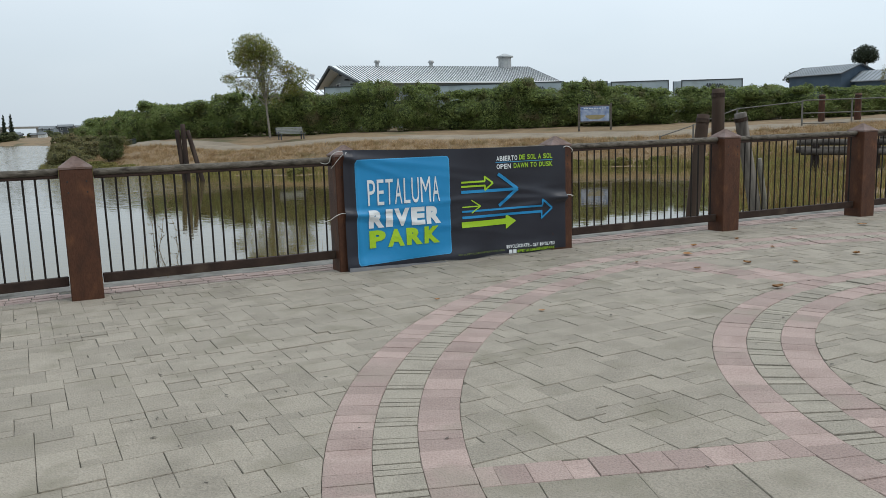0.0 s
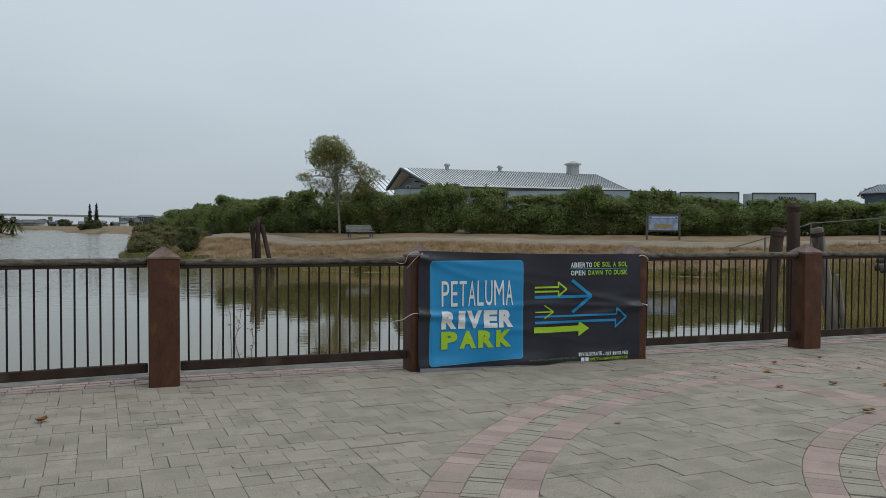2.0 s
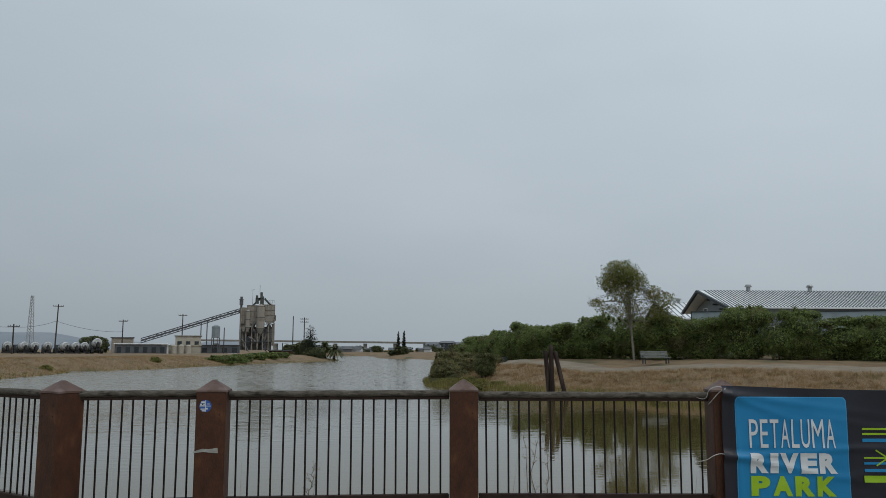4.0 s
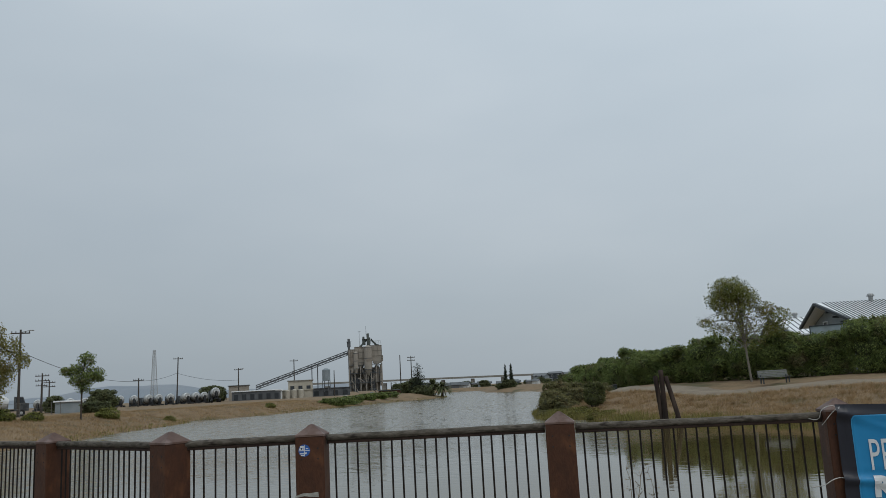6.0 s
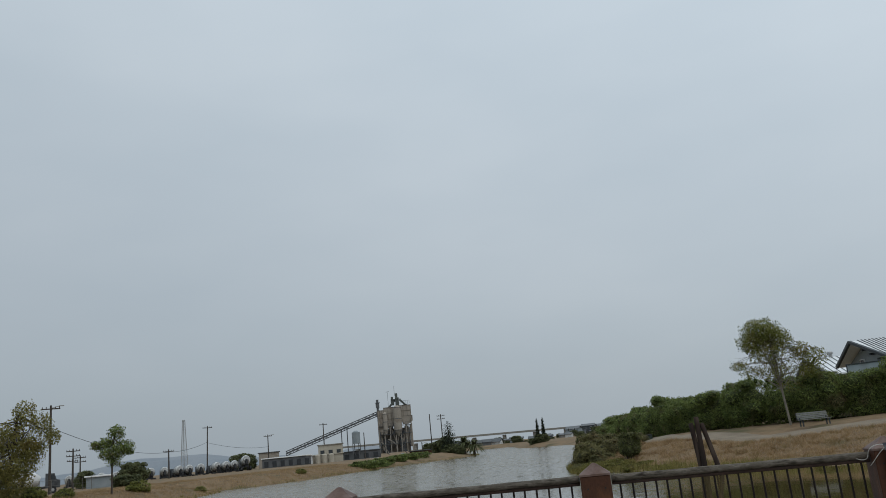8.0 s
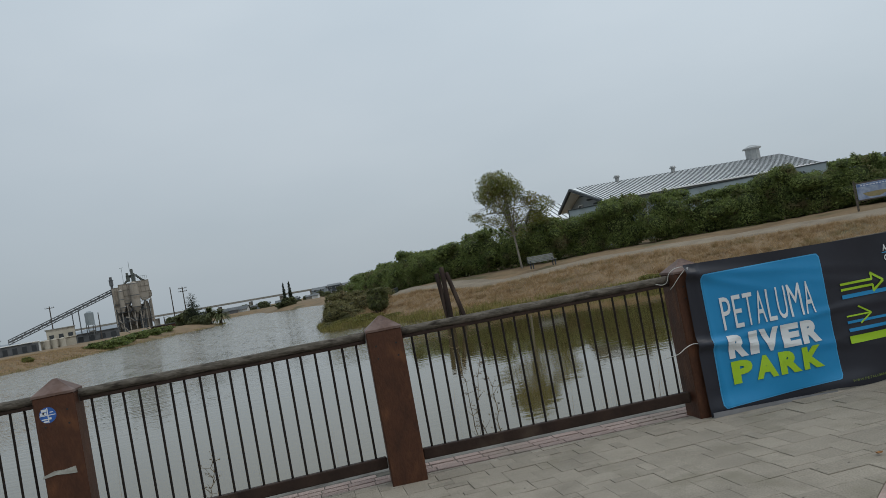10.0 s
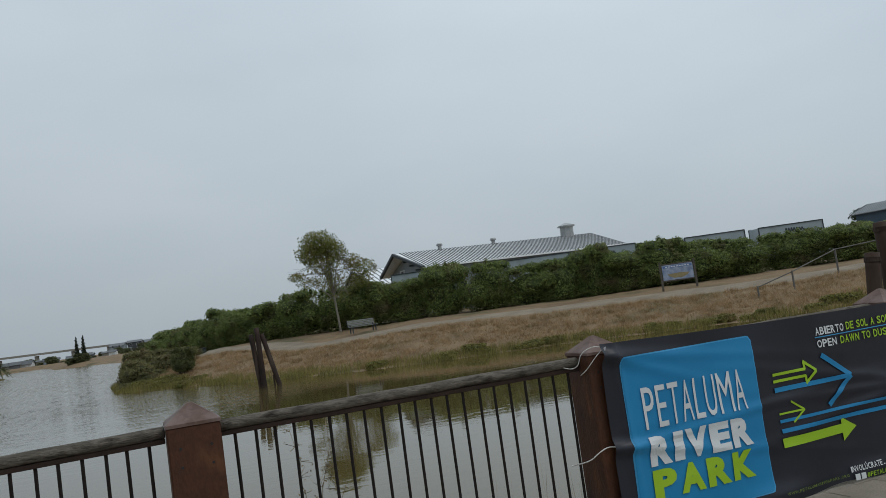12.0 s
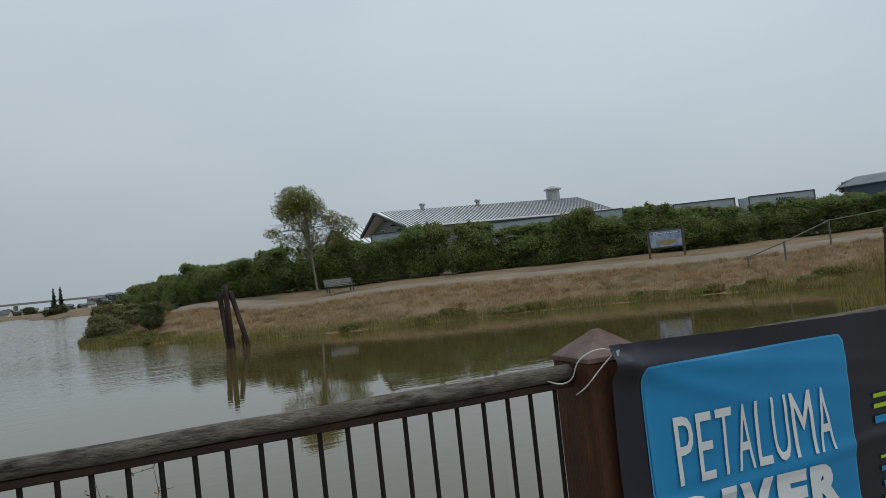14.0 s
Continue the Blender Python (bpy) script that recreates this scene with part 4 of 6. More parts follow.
tree("poplar_clump", "tall yellowing poplar clump on the far bank", -51.6, 67.5, 10,
     [(1.6, 0, 7.9, 1.1, 1.1, 1.3), (3.3, 0, 6.8, 1.1, 0.9, 1.2), (2.2, 0, 4.4, 1.6, 1.2, 1.2), (0.2, 0, 6.6, 1.4, 1.2, 1.0, 0.6), (0.6, 0, 2.0, 1.8, 1.4, 1.6), (4.4, 0, 5.6, 0.8, 0.8, 0.8), (-2.4, 0, 7.2, 1.0, 1.0, 1.5), (-0.3, 0, 5.6, 2.6, 2.0, 1.4), (2.4, 0, 5.0, 1.2, 1.2, 0.9), (-2.6, 0, 4.8, 2.2, 1.8, 1.7), (0.9, 0, 3.4, 2.3, 1.8, 1.3), (-1.6, 0, 2.6, 2.8, 2.0, 1.3), (-5.0, 0, 5.5, 2.4, 2.0, 2.4), (-4.5, 0, 2.6, 2.2, 1.6, 1.4), (-0.6, 0, 1.1, 2.0, 1.4, 1.0)],
     M_POPLAR, 25000, 0.11, 13, r=0.12, bark=M_DARKBARK, tips=40, shell=0.3)
bush_l = shrub(161, 2.6, 1.3, M_YELLOWLEAF, 0.1, 3000, "dry olive bush on the far river bank", "olive_bush", "bush", "far bank bushes")
bush_l.matrix_basis = pose(-47.6, 83, gz(-47.6, 83) - 0.2)
for x, y, s in ((-49.4, 72.6, 0.8), (-52, 71, 1.1), (-45.6, 93.0, 0.6), (-43.5, 122, 0.7), (-56, 78, 0.7)):
    copy_thing(bush_l, pose(x, y, gz(x, y) - 0.2, rz=x * 31)).scale = (s, s, s)
dark = shrub(171, 5.0, 4.0, M_FARLEAF, 0.2, 5000, "dark green shrub on the far river bank", "far_shrub", "shrub", "far dark shrubs")
dark.matrix_basis = pose(-32.6, 198, -0.9) @ Matrix.Diagonal((0.8, 0.8, 0.7, 1))
for x, y, s, z in ((-34.5, 202, 0.9, 1.0), (-30.6, 196.8, 0.6, 0.5), (-36.5, 204, 0.9, 0.8), (-64, 108, 0.8, 0.5), (-88, 135, 0.8, 0.8), (-14.2, 260.5, 0.9, 0.7), (-17, 262, 0.7, 0.5), (-98, 168, 1.2, 1.1), (-104, 240, 1.8, 1.3)):
    copy_thing(dark, pose(x, y, gz(x, y) - 0.3, rz=x * 13)).scale = (s, s, z)


ivy = shrub(191, 5.0, 1.6, M_HEDGE, 0.14, 4000, "sprawling green vines on the far river bank", "bank_vine", "vine", "bank vines")
ivy.matrix_basis = pose(-40.2, 146, gz(-40.2, 146) - 0.3)
for x, y in ((-39.6, 152), (-39.4, 158), (-38.6, 165), (-37.6, 171), (-36.4, 178)):
    copy_thing(ivy, pose(x, y, gz(x, y) - 0.35, rz=y * 9)).scale = (0.8, 1.2, 0.9)


def conifer(name, label, x, y, z0, h, w, seed, mat=None):
    t = thing(name, label, "tree", pose(x, y, z0))
    b = B()
    rod(b, (0, 0, 0), (0, 0, h), 0.03 * h, 0.01, 8)
    part("trunk", b, M_DARKBARK, t)
    n = 18
    blobs = [(0.1 * w * math.sin(i * 2.4), 0.1 * w * math.cos(i * 2.4), h * (0.22 + 0.76 * i / n), w * (1 - 0.85 * i / n) * 0.5, w * (1 - 0.85 * i / n) * 0.5, h * 0.06) for i in range(n)]
    crown("crown", blobs, 2200, 0.15, mat or M_CONIFER, seed, t, shell=0.1)
    return t


for i, (x, y) in enumerate(((-15.3, 260), (-13.5, 260.4))):
    conifer("conifer", "narrow dark conifer on the far shore", x, y, gz(x, y) - 0.3, 8.0, 1.7, 300 + i)
conifer("pine", "dark spreading pine beside the river point", -33.2, 199, -0.6, 8.2, 5.5, 305)


def palm(x, y, h, seed):
    rng = random.Random(seed)
    t = thing("palm", "short bushy palm on the far river point", "palm tree", pose(x, y, gz(x, y) - 0.2))
    b = B()
    rod(b, (0, 0, 0), (0, 0, h * 0.5), 0.3, 0.25, 8)
    part("trunk", b, M_DARKBARK, t)
    verts, faces = [], []
    for k in range(130):
        a, e = rng.uniform(0, 6.28), rng.uniform(-0.25, 1.35)
        L = h * rng.uniform(0.45, 0.6)
        for s in range(5):
            f = s / 4
            rr, zz = L * f * math.cos(e), h * 0.5 + L * (f * math.sin(e) - 0.55 * f * f)
            wd = 0.26 * (1 - f * 0.8)
            p = [(rr * math.cos(a) - wd * math.sin(a), rr * math.sin(a) + wd * math.cos(a), zz), (rr * math.cos(a) + wd * math.sin(a), rr * math.sin(a) - wd * math.cos(a), zz)]
            o = len(verts)
            verts += p
            if s:
                faces.append((o - 2, o - 1, o + 1, o))
    raw("frond_cluster", verts, faces, M_FARLEAF, t)
    return t


palm(-29.6, 199, 5.8, 1)
palm(-27.2, 198.4, 5.4, 2)


# grass and reeds: blades by the thousand
def blades(name, label, spots, height, width, mat, seed, lean=0.35):
    rng = np.random.default_rng(seed)
    p = np.array(spots, float)
    n = len(p)
    a = rng.uniform(0, 6.28, n)
    h = height * rng.uniform(0.5, 1.25, n)
    w = width * rng.uniform(0.6, 1.3, n)
    sx, sy = np.cos(a) * w, np.sin(a) * w
    lx, ly = rng.normal(0, lean, n) * h, rng.normal(0, lean, n) * h
    v = np.zeros((n, 3, 3))
    v[:, 0] = p - np.stack([sx, sy, np.zeros(n) + 0.05], 1)
    v[:, 1] = p + np.stack([sx, sy, np.zeros(n) - 0.05], 1)
    v[:, 2] = p + np.stack([lx, ly, h], 1)
    return tagged(raw(name, v.reshape(-1, 3).tolist(), np.arange(n * 3).reshape(-1, 3).tolist(), mat), label, "grass", kind="stuff")


def scatter(n, x0, x1, y0, y1, d0, d1, seed, clump=0.0, keep=None):
    rng = np.random.default_rng(seed)
    x, y = rng.uniform(x0, x1, n), rng.uniform(y0, y1, n)
    d = shore_distance(x, y)
    ok = (d > d0) & (d < d1)
    if clump:
        ok &= (np.sin(x * 0.8 + 2 * np.sin(y * 0.6)) * np.sin(y * 0.9 + np.sin(x * 0.5)) + rng.uniform(-0.7, 0.7, n)) > clump
    if keep is not None:
        ok &= keep(x, y)
    x, y = x[ok], y[ok]
    return np.stack([x, y, ground_z(x, y)], 1)


def off_path(x, y):
    """On the river's side of the footpath; behind it the earth is bare."""
    best, river = np.full(x.shape, 1e9), np.zeros(x.shape, bool)
    for (ax, ay), (bx, by) in zip(PATHLINE[:-1], PATHLINE[1:]):
        ab = np.array([bx - ax, by - ay])
        s = np.clip(((x - ax) * ab[0] + (y - ay) * ab[1]) / (ab @ ab), 0, 1)
        d = np.hypot(x - ax - s * ab[0], y - ay - s * ab[1])
        river = np.where(d < best, ab[0] * (y - ay) - ab[1] * (x - ax) < 0, river)
        best = np.minimum(best, d)
    return (best > 1.5) & river


blades("dry_grass", "dry tan grass covering the river bank", scatter(620000, -2, 62, 22, 78, 0.8, 19, 21, -0.85, off_path), 0.12, 0.014, M_REEDDRY, 31, 0.9)
tr2 = np.random.default_rng(44)
mid = scatter(14000, -2, 62, 24, 78, 0.8, 15, 45, -0.6, off_path)
tuft = np.repeat(mid, 26, axis=0) + np.concatenate([tr2.normal(0, 0.09, (len(mid) * 26, 2)), np.zeros((len(mid) * 26, 1))], axis=1)
blades("grass_tufts", "taller tufts of dry straw grass on the bank", tuft, 0.27, 0.013, M_REEDDRY, 46, 0.6)
blades("reed_fringe", "green and yellow reeds along the waterline", scatter(240000, -3, 36, 26, 76, -0.3, 2.1, 22, -0.45), 0.42, 0.018, M_REED, 32, 0.22)
blades("far_dry_grass", "dry grass on the far left bank", scatter(160000, -72, -34, 50, 150, 0.1, 16, 23, -0.7), 0.2, 0.024, M_REEDDRY, 33, 0.9)
blades("far_reed_fringe", "olive reeds along the far waterline", scatter(40000, -52, -25, 45, 215, -0.3, 1.4, 24, -0.4), 0.28, 0.05, M_REED, 34, 0.25)
blades("marsh_grass", "orange-brown marsh grass standing in shallow water", scatter(60000, 16.2, 40, 8.5, 33, -0.3, 9, 25, -0.2), 0.36, 0.014, M_MARSH, 35, 0.22)
blades("marsh_reeds", "green reeds in the shallow marsh", scatter(26000, 16, 40, 9, 34, -0.8, 6, 26, 0.1), 0.6, 0.022, M_REED, 36, 0.2)
rg = np.random.default_rng(5)
ex = np.concatenate([rg.uniform(2.2, 4.6, 90), rg.uniform(-4, 10, 60)])
blades("edge_reeds", "thin dry reeds below the plaza edge", np.stack([ex, np.full(150, 7.75) + rg.uniform(0, 0.5, 150), np.full(150, -0.95)], 1), 1.25, 0.008, M_REEDDRY, 37, 0.07)


M_STALK = material("dry_stalk", [(0.13, 0.1, 0.06), (0.22, 0.17, 0.1)], scale=20, rough=0.9)


def weed(x, y, z0, h, seed):
    """A thin dry stalk with side twigs and small seed heads."""
    rnd = random.Random(seed)
    t = thing("dry_weed", "thin dry weed stalk growing behind the railing", "weed", pose(x, y, z0))
    b = B()
    pts = []
    p = Vector((0, 0, 0))
    for i in range(14):
        q = p + Vector((rnd.uniform(-0.03, 0.03), rnd.uniform(-0.03, 0.03), h / 14))
        rod(b, p, q, 0.005 * (1 - i / 18), 0.005 * (1 - (i + 1) / 18), 5, False)
        if i > 3:
            for _ in range(3):
                e = q + Vector((rnd.uniform(-0.07, 0.07), rnd.uniform(-0.06, 0.06), rnd.uniform(-0.02, 0.08)))
                rod(b, q, e, 0.0025, 0.001, 4, False)
                pts += [e, q.lerp(e, 0.6)]
        p = q
    part("stalk", b, M_STALK, t)
    rng = np.random.default_rng(seed)
    a = np.array([tuple(v) for v in pts]) + rng.normal(0, 0.01, (len(pts), 3))
    raw("seed_heads", leaf_quads(a, np.zeros_like(a), 0.009, rng).tolist(), np.arange(len(a) * 4).reshape(-1, 4).tolist(), M_STALK, t)["kind"] = "stuff"


weed(1.12, 7.62, -0.3, 1.2, 1)
weed(1.2, 7.66, -0.3, 0.95, 2)
weed(-1.05, 7.6, -0.2, 0.55, 3)
weed(1.05, 7.7, -0.4, 1.3, 4)

# ---- timber piles ----
def pile(parent, name, a, b2, r0, r1, mat, seed, cap=True):
    """A weathered log from foot to top, with a worn, uneven skin and an iron band near its head."""
    rnd = random.Random(seed)
    a, b2 = Vector(a), Vector(b2)
    d = (b2 - a).normalized()
    u = d.orthogonal().normalized()
    w = d.cross(u)
    b = B()
    rings = []
    n, seg = 12, 14
    grooves = [rnd.uniform(0.93, 1.05) for _ in range(seg)]
    for i in range(n + 1):
        f = i / n
        r = r0 + (r1 - r0) * f
        p = a.lerp(b2, f)
        rings.append([b.verts.new(p + (u * math.cos(6.28319 * k / seg) + w * math.sin(6.28319 * k / seg)) * r * grooves[k] * rnd.uniform(0.97, 1.03)) for k in range(seg)])
    for p, q in zip(rings[:-1], rings[1:]):
        for k in range(seg):
            b.faces.new((p[k], p[(k + 1) % seg], q[(k + 1) % seg], q[k]))
    top = b.verts.new(b2 + d * r1 * 0.15)
    for k in range(seg):
        b.faces.new((rings[-1][k], rings[-1][(k + 1) % seg], top))
    o = part(name, b, mat, parent, smooth=True)
    if cap:
        b = B()
        h = a.lerp(b2, 1 - 0.2 / (b2 - a).length)
        rod(b, h, h + d * 0.1, r1 * 1.1, r1 * 1.09, 14)
        part("iron_band", b, M_LOWRAIL, o, "rusty iron band")
    return o


def dolphin(name, label, logs, category="mooring piles"):
    t = thing(name, label, category)
    for i, (a, b2, r, mat, band) in enumerate(logs):
        pile(t, "log", a, b2, r * 1.08, r, mat, 40 + i + len(name), band)
    return t


dolphin("mooring_dolphin", "three leaning dark timber piles standing in the river", [
    ((6.02, 45.05, -2.2), (5.72, 45.0, 1.42), 0.125, M_PILE, False), ((6.1, 44.8, -2.2), (6.02, 44.9, 1.72), 0.125, M_PILE, False), ((6.95, 44.6, -2.0), (6.25, 45.0, 1.38), 0.12, M_PILE, False)])
b = B()
rod(b, (6.6, 44.75, -1.5), (6.55, 44.75, -0.75), 0.06, 0.03, 8)
tagged(part("pile_stump", b, M_PILE), "small broken timber stump in the water", "stump")
dolphin("brown_pile", "leaning brown timber pile with iron band behind the railing", [((14.53, 15.62, -2.4), (14.96, 15.58, 1.38), 0.155, M_PILE_BROWN, True)], "timber pile")
dolphin("tall_pile", "tall upright dark timber pile behind the railing", [((15.78, 15.9, -2.4), (15.74, 15.9, 2.02), 0.16, M_PILE_BROWN, True)], "timber pile")
dolphin("split_pile", "grey split timber pile leaning beside the dark pile", [((17.1, 15.6, -2.4), (16.2, 15.6, 1.38), 0.155, M_PILE_GREY, True), ((17.25, 15.45, -2.3), (16.75, 15.45, 0.2), 0.07, M_BARK, False)], "timber pile")

# ---- old timber wharf ----
M_PILE_WORN = material("worn_grey_brown_beam", [(0.04, 0.033, 0.028), (0.11, 0.095, 0.08)], scale=2, rough=0.95, bump=0.6, fine=16)
wharf = thing("timber_wharf", "collapsed dark timber wharf in the marsh", "wharf")
wharf.location = (0.8, -0.5, -0.02)
for i, (a, b2, r) in enumerate((((27.2, 24.8, 0.12), (30.8, 19.6, 0.08), 0.16), ((27.6, 25.2, -0.2), (31.2, 19.8, -0.25), 0.17), ((27.0, 24.4, -0.25), (29.4, 20.9, -0.28), 0.15), ((29.3, 22.6, 0.32), (30.6, 20.6, 0.36), 0.14), ((30.0, 21.4, 0.1), (32.4, 18.6, 0.12), 0.17))):
    pile(wharf, "beam", a, b2, r * 0.85, r * 0.8, M_PILE_WORN, 60 + i, False)
for i, (x, y) in enumerate(((27.6, 24.2), (28.9, 22.4), (30.3, 20.5), (31.5, 19.1))):
    pile(wharf, "support", (x, y, -1.8), (x, y, 0.05), 0.15, 0.14, M_PILE, 70 + i, False)


# ---- bank furniture ----
M_BENCH = material("weathered_bench_slat", [(0.17, 0.175, 0.16), (0.25, 0.255, 0.235)], scale=5, rough=0.7)


def bench(x, y, turn):
    t = thing("park_bench", "grey slatted park bench beside the gravel path", "bench", pose(x, y, gz(x, y) + 0.06, rz=turn))
    for k in range(4):
        b = B()
        box(b, (0, -0.2 + 0.13 * k, 0.45), (2.2, 0.1, 0.04), bevel=0.006)
        part("seat_slat", b, M_BENCH, t)
    for k in range(4):
        b = B()
        box(b, (0, 0.26 + 0.03 * k, 0.55 + 0.11 * k), (2.2, 0.035, 0.09), bevel=0.006)
        part("back_slat", b, M_BENCH, t)
    for sx in (-0.95, 0.95):
        b = B()
        box(b, (sx, -0.15, 0.21), (0.07, 0.07, 0.44))
        box(b, (sx, 0.24, 0.3), (0.07, 0.07, 0.6))
        box(b, (sx, 0.05, 0.42), (0.07, 0.5, 0.05))
        box(b, (sx, 0.32, 0.72), (0.06, 0.05, 0.5), pose(0, 0.0, 0, -12) @ pose(0, 0.14, 0.05))
        part("leg", b, M_DARKTRIM, t)
    return t


bench(15.75, 60.2, 14)

sign = thing("information_board", "wooden information board with a blue river picture", "sign", pose(34.6, 48.0, gz(34.6, 48.0) - 0.08, rz=-30))
for sx in (-1.12, 1.12):
    b = B()
    box(b, (sx, 0, 0.95), (0.13, 0.13, 2.1), bevel=0.012)
    part("post", b, M_RAILWOOD, sign)
for z in (0.72, 1.82):
    b = B()
    box(b, (0, 0, z), (2.1, 0.07, 0.1), bevel=0.008)
    part("crossbar", b, M_RAILWOOD, sign)
b = B()
box(b, (0, -0.02, 1.27), (2.02, 0.04, 1.02))
part("panel", b, material("sign_pale_blue", [(0.1, 0.15, 0.29), (0.4, 0.45, 0.54)], scale=2.4, rough=0.4), sign)
b = B()
prism(b, [(-0.95, 1.58), (0.95, 1.58), (0.95, 1.72), (-0.95, 1.72)], -0.046, -0.041)
part("title_strip", b, material("sign_blue", [(0.08, 0.15, 0.33), (0.12, 0.2, 0.4)], scale=3, rough=0.4), sign)
b = B()
prism(b, [(-0.6, 1.02), (-0.3, 0.88), (0.25, 0.86), (0.6, 1.0), (0.75, 1.16), (0.1, 1.2), (-0.7, 1.16)], -0.046, -0.041)
part("picture", b, material("sign_ochre", [(0.24, 0.2, 0.1), (0.34, 0.27, 0.13)], scale=8, rough=0.4), sign)
b = B()
for k in range(9):
    box(b, (-0.72 + 0.18 * k, -0.05, 1.65), (0.13, 0.004, 0.07))
part("title_bars", b, M_PRINTWHITE, sign)

M_BINGREEN = material("dark_green_bin_paint", [(0.02, 0.032, 0.026), (0.035, 0.05, 0.04)], scale=3, rough=0.5)
binn = thing("litter_bin", "dark green square litter bin leaning beside the path", "bin", pose(5.4, 74.4, gz(5.4, 74.4) + 0.03, 0, -10, 10) @ Matrix.Scale(0.68, 4))
b = B()
prism(b, [(-0.5, 0), (0.5, 0), (0.56, 0.55), (-0.56, 0.55)], -0.4, 0.4)
bmesh.ops.bevel(b, geom=list(b.edges), offset=0.03, segments=1, affect="EDGES")
part("body", b, M_BINGREEN, binn)
b = B()
box(b, (0, 0, 0.6), (1.2, 0.9, 0.1), bevel=0.03)
part("lid", b, M_BLACK, binn)
post = thing("path_marker", "small wooden marker board beside the footpath", "sign", pose(4.4, 79.5, gz(4.4, 79.5), rz=-10))
b = B()
box(b, (0, 0, 0.3), (0.1, 0.1, 0.7))
part("post", b, M_RAILWOOD, post)
b = B()
box(b, (0, -0.05, 0.62), (0.8, 0.04, 0.3), pose(0, 0, 0, 15), bevel=0.005)
part("plaque", b, M_RAILWOOD, post)

# pipe handrail down the bank and pipe fence along the top
RAILS = [(33.35, 39.45), (35.2, 38.6), (39.3, 39.2), (43.2, 37.6)]
hand = thing("pipe_handrail", "galvanised pipe handrail running down the bank", "handrail")
tops = []
for i, (x, y) in enumerate(RAILS):
    zt = (0.18, 0.8, 1.72, 2.05)[i]
    b = B()
    rod(b, (x, y, min(gz(x, y), zt - 1.0) - 0.2), (x, y, zt), 0.055, seg=8)
    part("post", b, M_PIPE, hand)
    tops.append((x, y, zt))
for a, c in zip(tops[:-1], tops[1:]):
    b = B()
    rod(b, Vector(a) - Vector((0, 0, 0.06)), Vector(c) - Vector((0, 0, 0.06)), 0.032, seg=8)
    part("rail", b, M_PIPE, hand)
pf = thing("pipe_fence", "galvanised pipe fence along the bank top", "fence")
line = [(43.2, 37.6), (45.5, 35.8), (47.0, 34.4), (48.4, 32.9), (50.2, 31.0), (52, 29.2), (54, 27.5), (57, 25)]
for i, (x, y) in enumerate(line):
    b = B()
    rod(b, (x, y, gz(x, y) - 0.2), (x, y, 2.1), 0.05, seg=8)
    part("post", b, M_PIPE, pf)
    if i:
        for z in (2.06, 1.25, 0.6):
            b = B()
            rod(b, (*line[i - 1], z), (x, y, z), 0.035, seg=6)
            part("rail", b, M_PIPE, pf)
for i, (x, y) in enumerate(((45.3, 37.9), (46.8, 36.4), (50.2, 32.2), (53, 30.2))):
    dolphin("rust_bollard", "rusty brown steel bollard beside the pipe fence", [((x, y, gz(x, y) - 0.3), (x, y, 2.4), 0.2, M_RUST, True)], "bollard")


# ---- metal-roofed building ----
def gable_house(name, label, origin, turn, length, half, eave, ridge, wall, roof, ribs=0, over=0.5, windows=(), category="building", gable_trim=None):
    """A gabled building: ridge along x from the origin, ground at z 0, eaves at y = -half and half."""
    t = thing(name, label, category, pose(*origin, rz=turn))
    b = B()
    prism(b, [(-half + over, 0), (half - over, 0), (half - over, eave), (0, ridge - 0.12), (-half + over, eave)], 0, length, Matrix(((0, 1, 0, 0), (1, 0, 0, 0), (0, 0, 1, 0), (0, 0, 0, 1))))
    part("wall", b, wall, t)
    for s in (-1, 1):
        b = B()
        vs = [(-over * 1.6, 0, ridge), (length + over, 0, ridge), (length + over, s * half, eave), (-over, s * half, eave)]
        top = [b.verts.new(v) for v in vs]
        bot = [b.verts.new((x, y, z - 0.14)) for x, y, z in vs]
        b.faces.new(top)
        b.faces.new(bot[::-1])
        for i in range(4):
            b.faces.new((top[i], bot[i], bot[(i + 1) % 4], top[(i + 1) % 4]))
        r = part("roof", b, roof, t)
        if ribs:
            for k in range(ribs):
                x = -over * 0.8 + (length + over * 1.6) * k / (ribs - 1)
                b = B()
                rod(b, (x, s * 0.02, ridge + 0.02), (x, s * half, eave + 0.02), 0.05, seg=4)
                part("rib", b, M_ROOFRIB, r)
    for s in (-1, 1):
        for x0, x1, r2 in ((-over * 1.6, -over, 0.17), (length + over, length + over, 0.1)):
            b = B()
            rod(b, (x0, 0, ridge - 0.08), (x1, s * half, eave - 0.08), r2, seg=4)
            part("barge_board", b, gable_trim or M_DARKTRIM, t)
    for face, u, z, w, h in windows:
        b = B()
        if face == "front":
            box(b, (u, -half + over - 0.02, z), (w, 0.1, h))
        else:
            box(b, (-0.02, u, z), (0.1, w, h))
        wdw = part("window", b, M_WINDOW, t)
        b = B()
        if face == "front":
            for dz in (-h / 2, h / 2):
                box(b, (u, -half + over - 0.05, z + dz), (w + 0.16, 0.12, 0.08))
            for dx in (-w / 2, w / 2):
                box(b, (u + dx, -half + over - 0.05, z), (0.08, 0.12, h))
        else:
            for dz in (-h / 2, h / 2):
                box(b, (-0.05, u, z + dz), (0.12, w + 0.16, 0.08))
            for dy in (-w / 2, w / 2):
                box(b, (-0.05, u + dy, z), (0.12, 0.08, h))
        part("frame", b, M_WHITE, wdw)
    return t


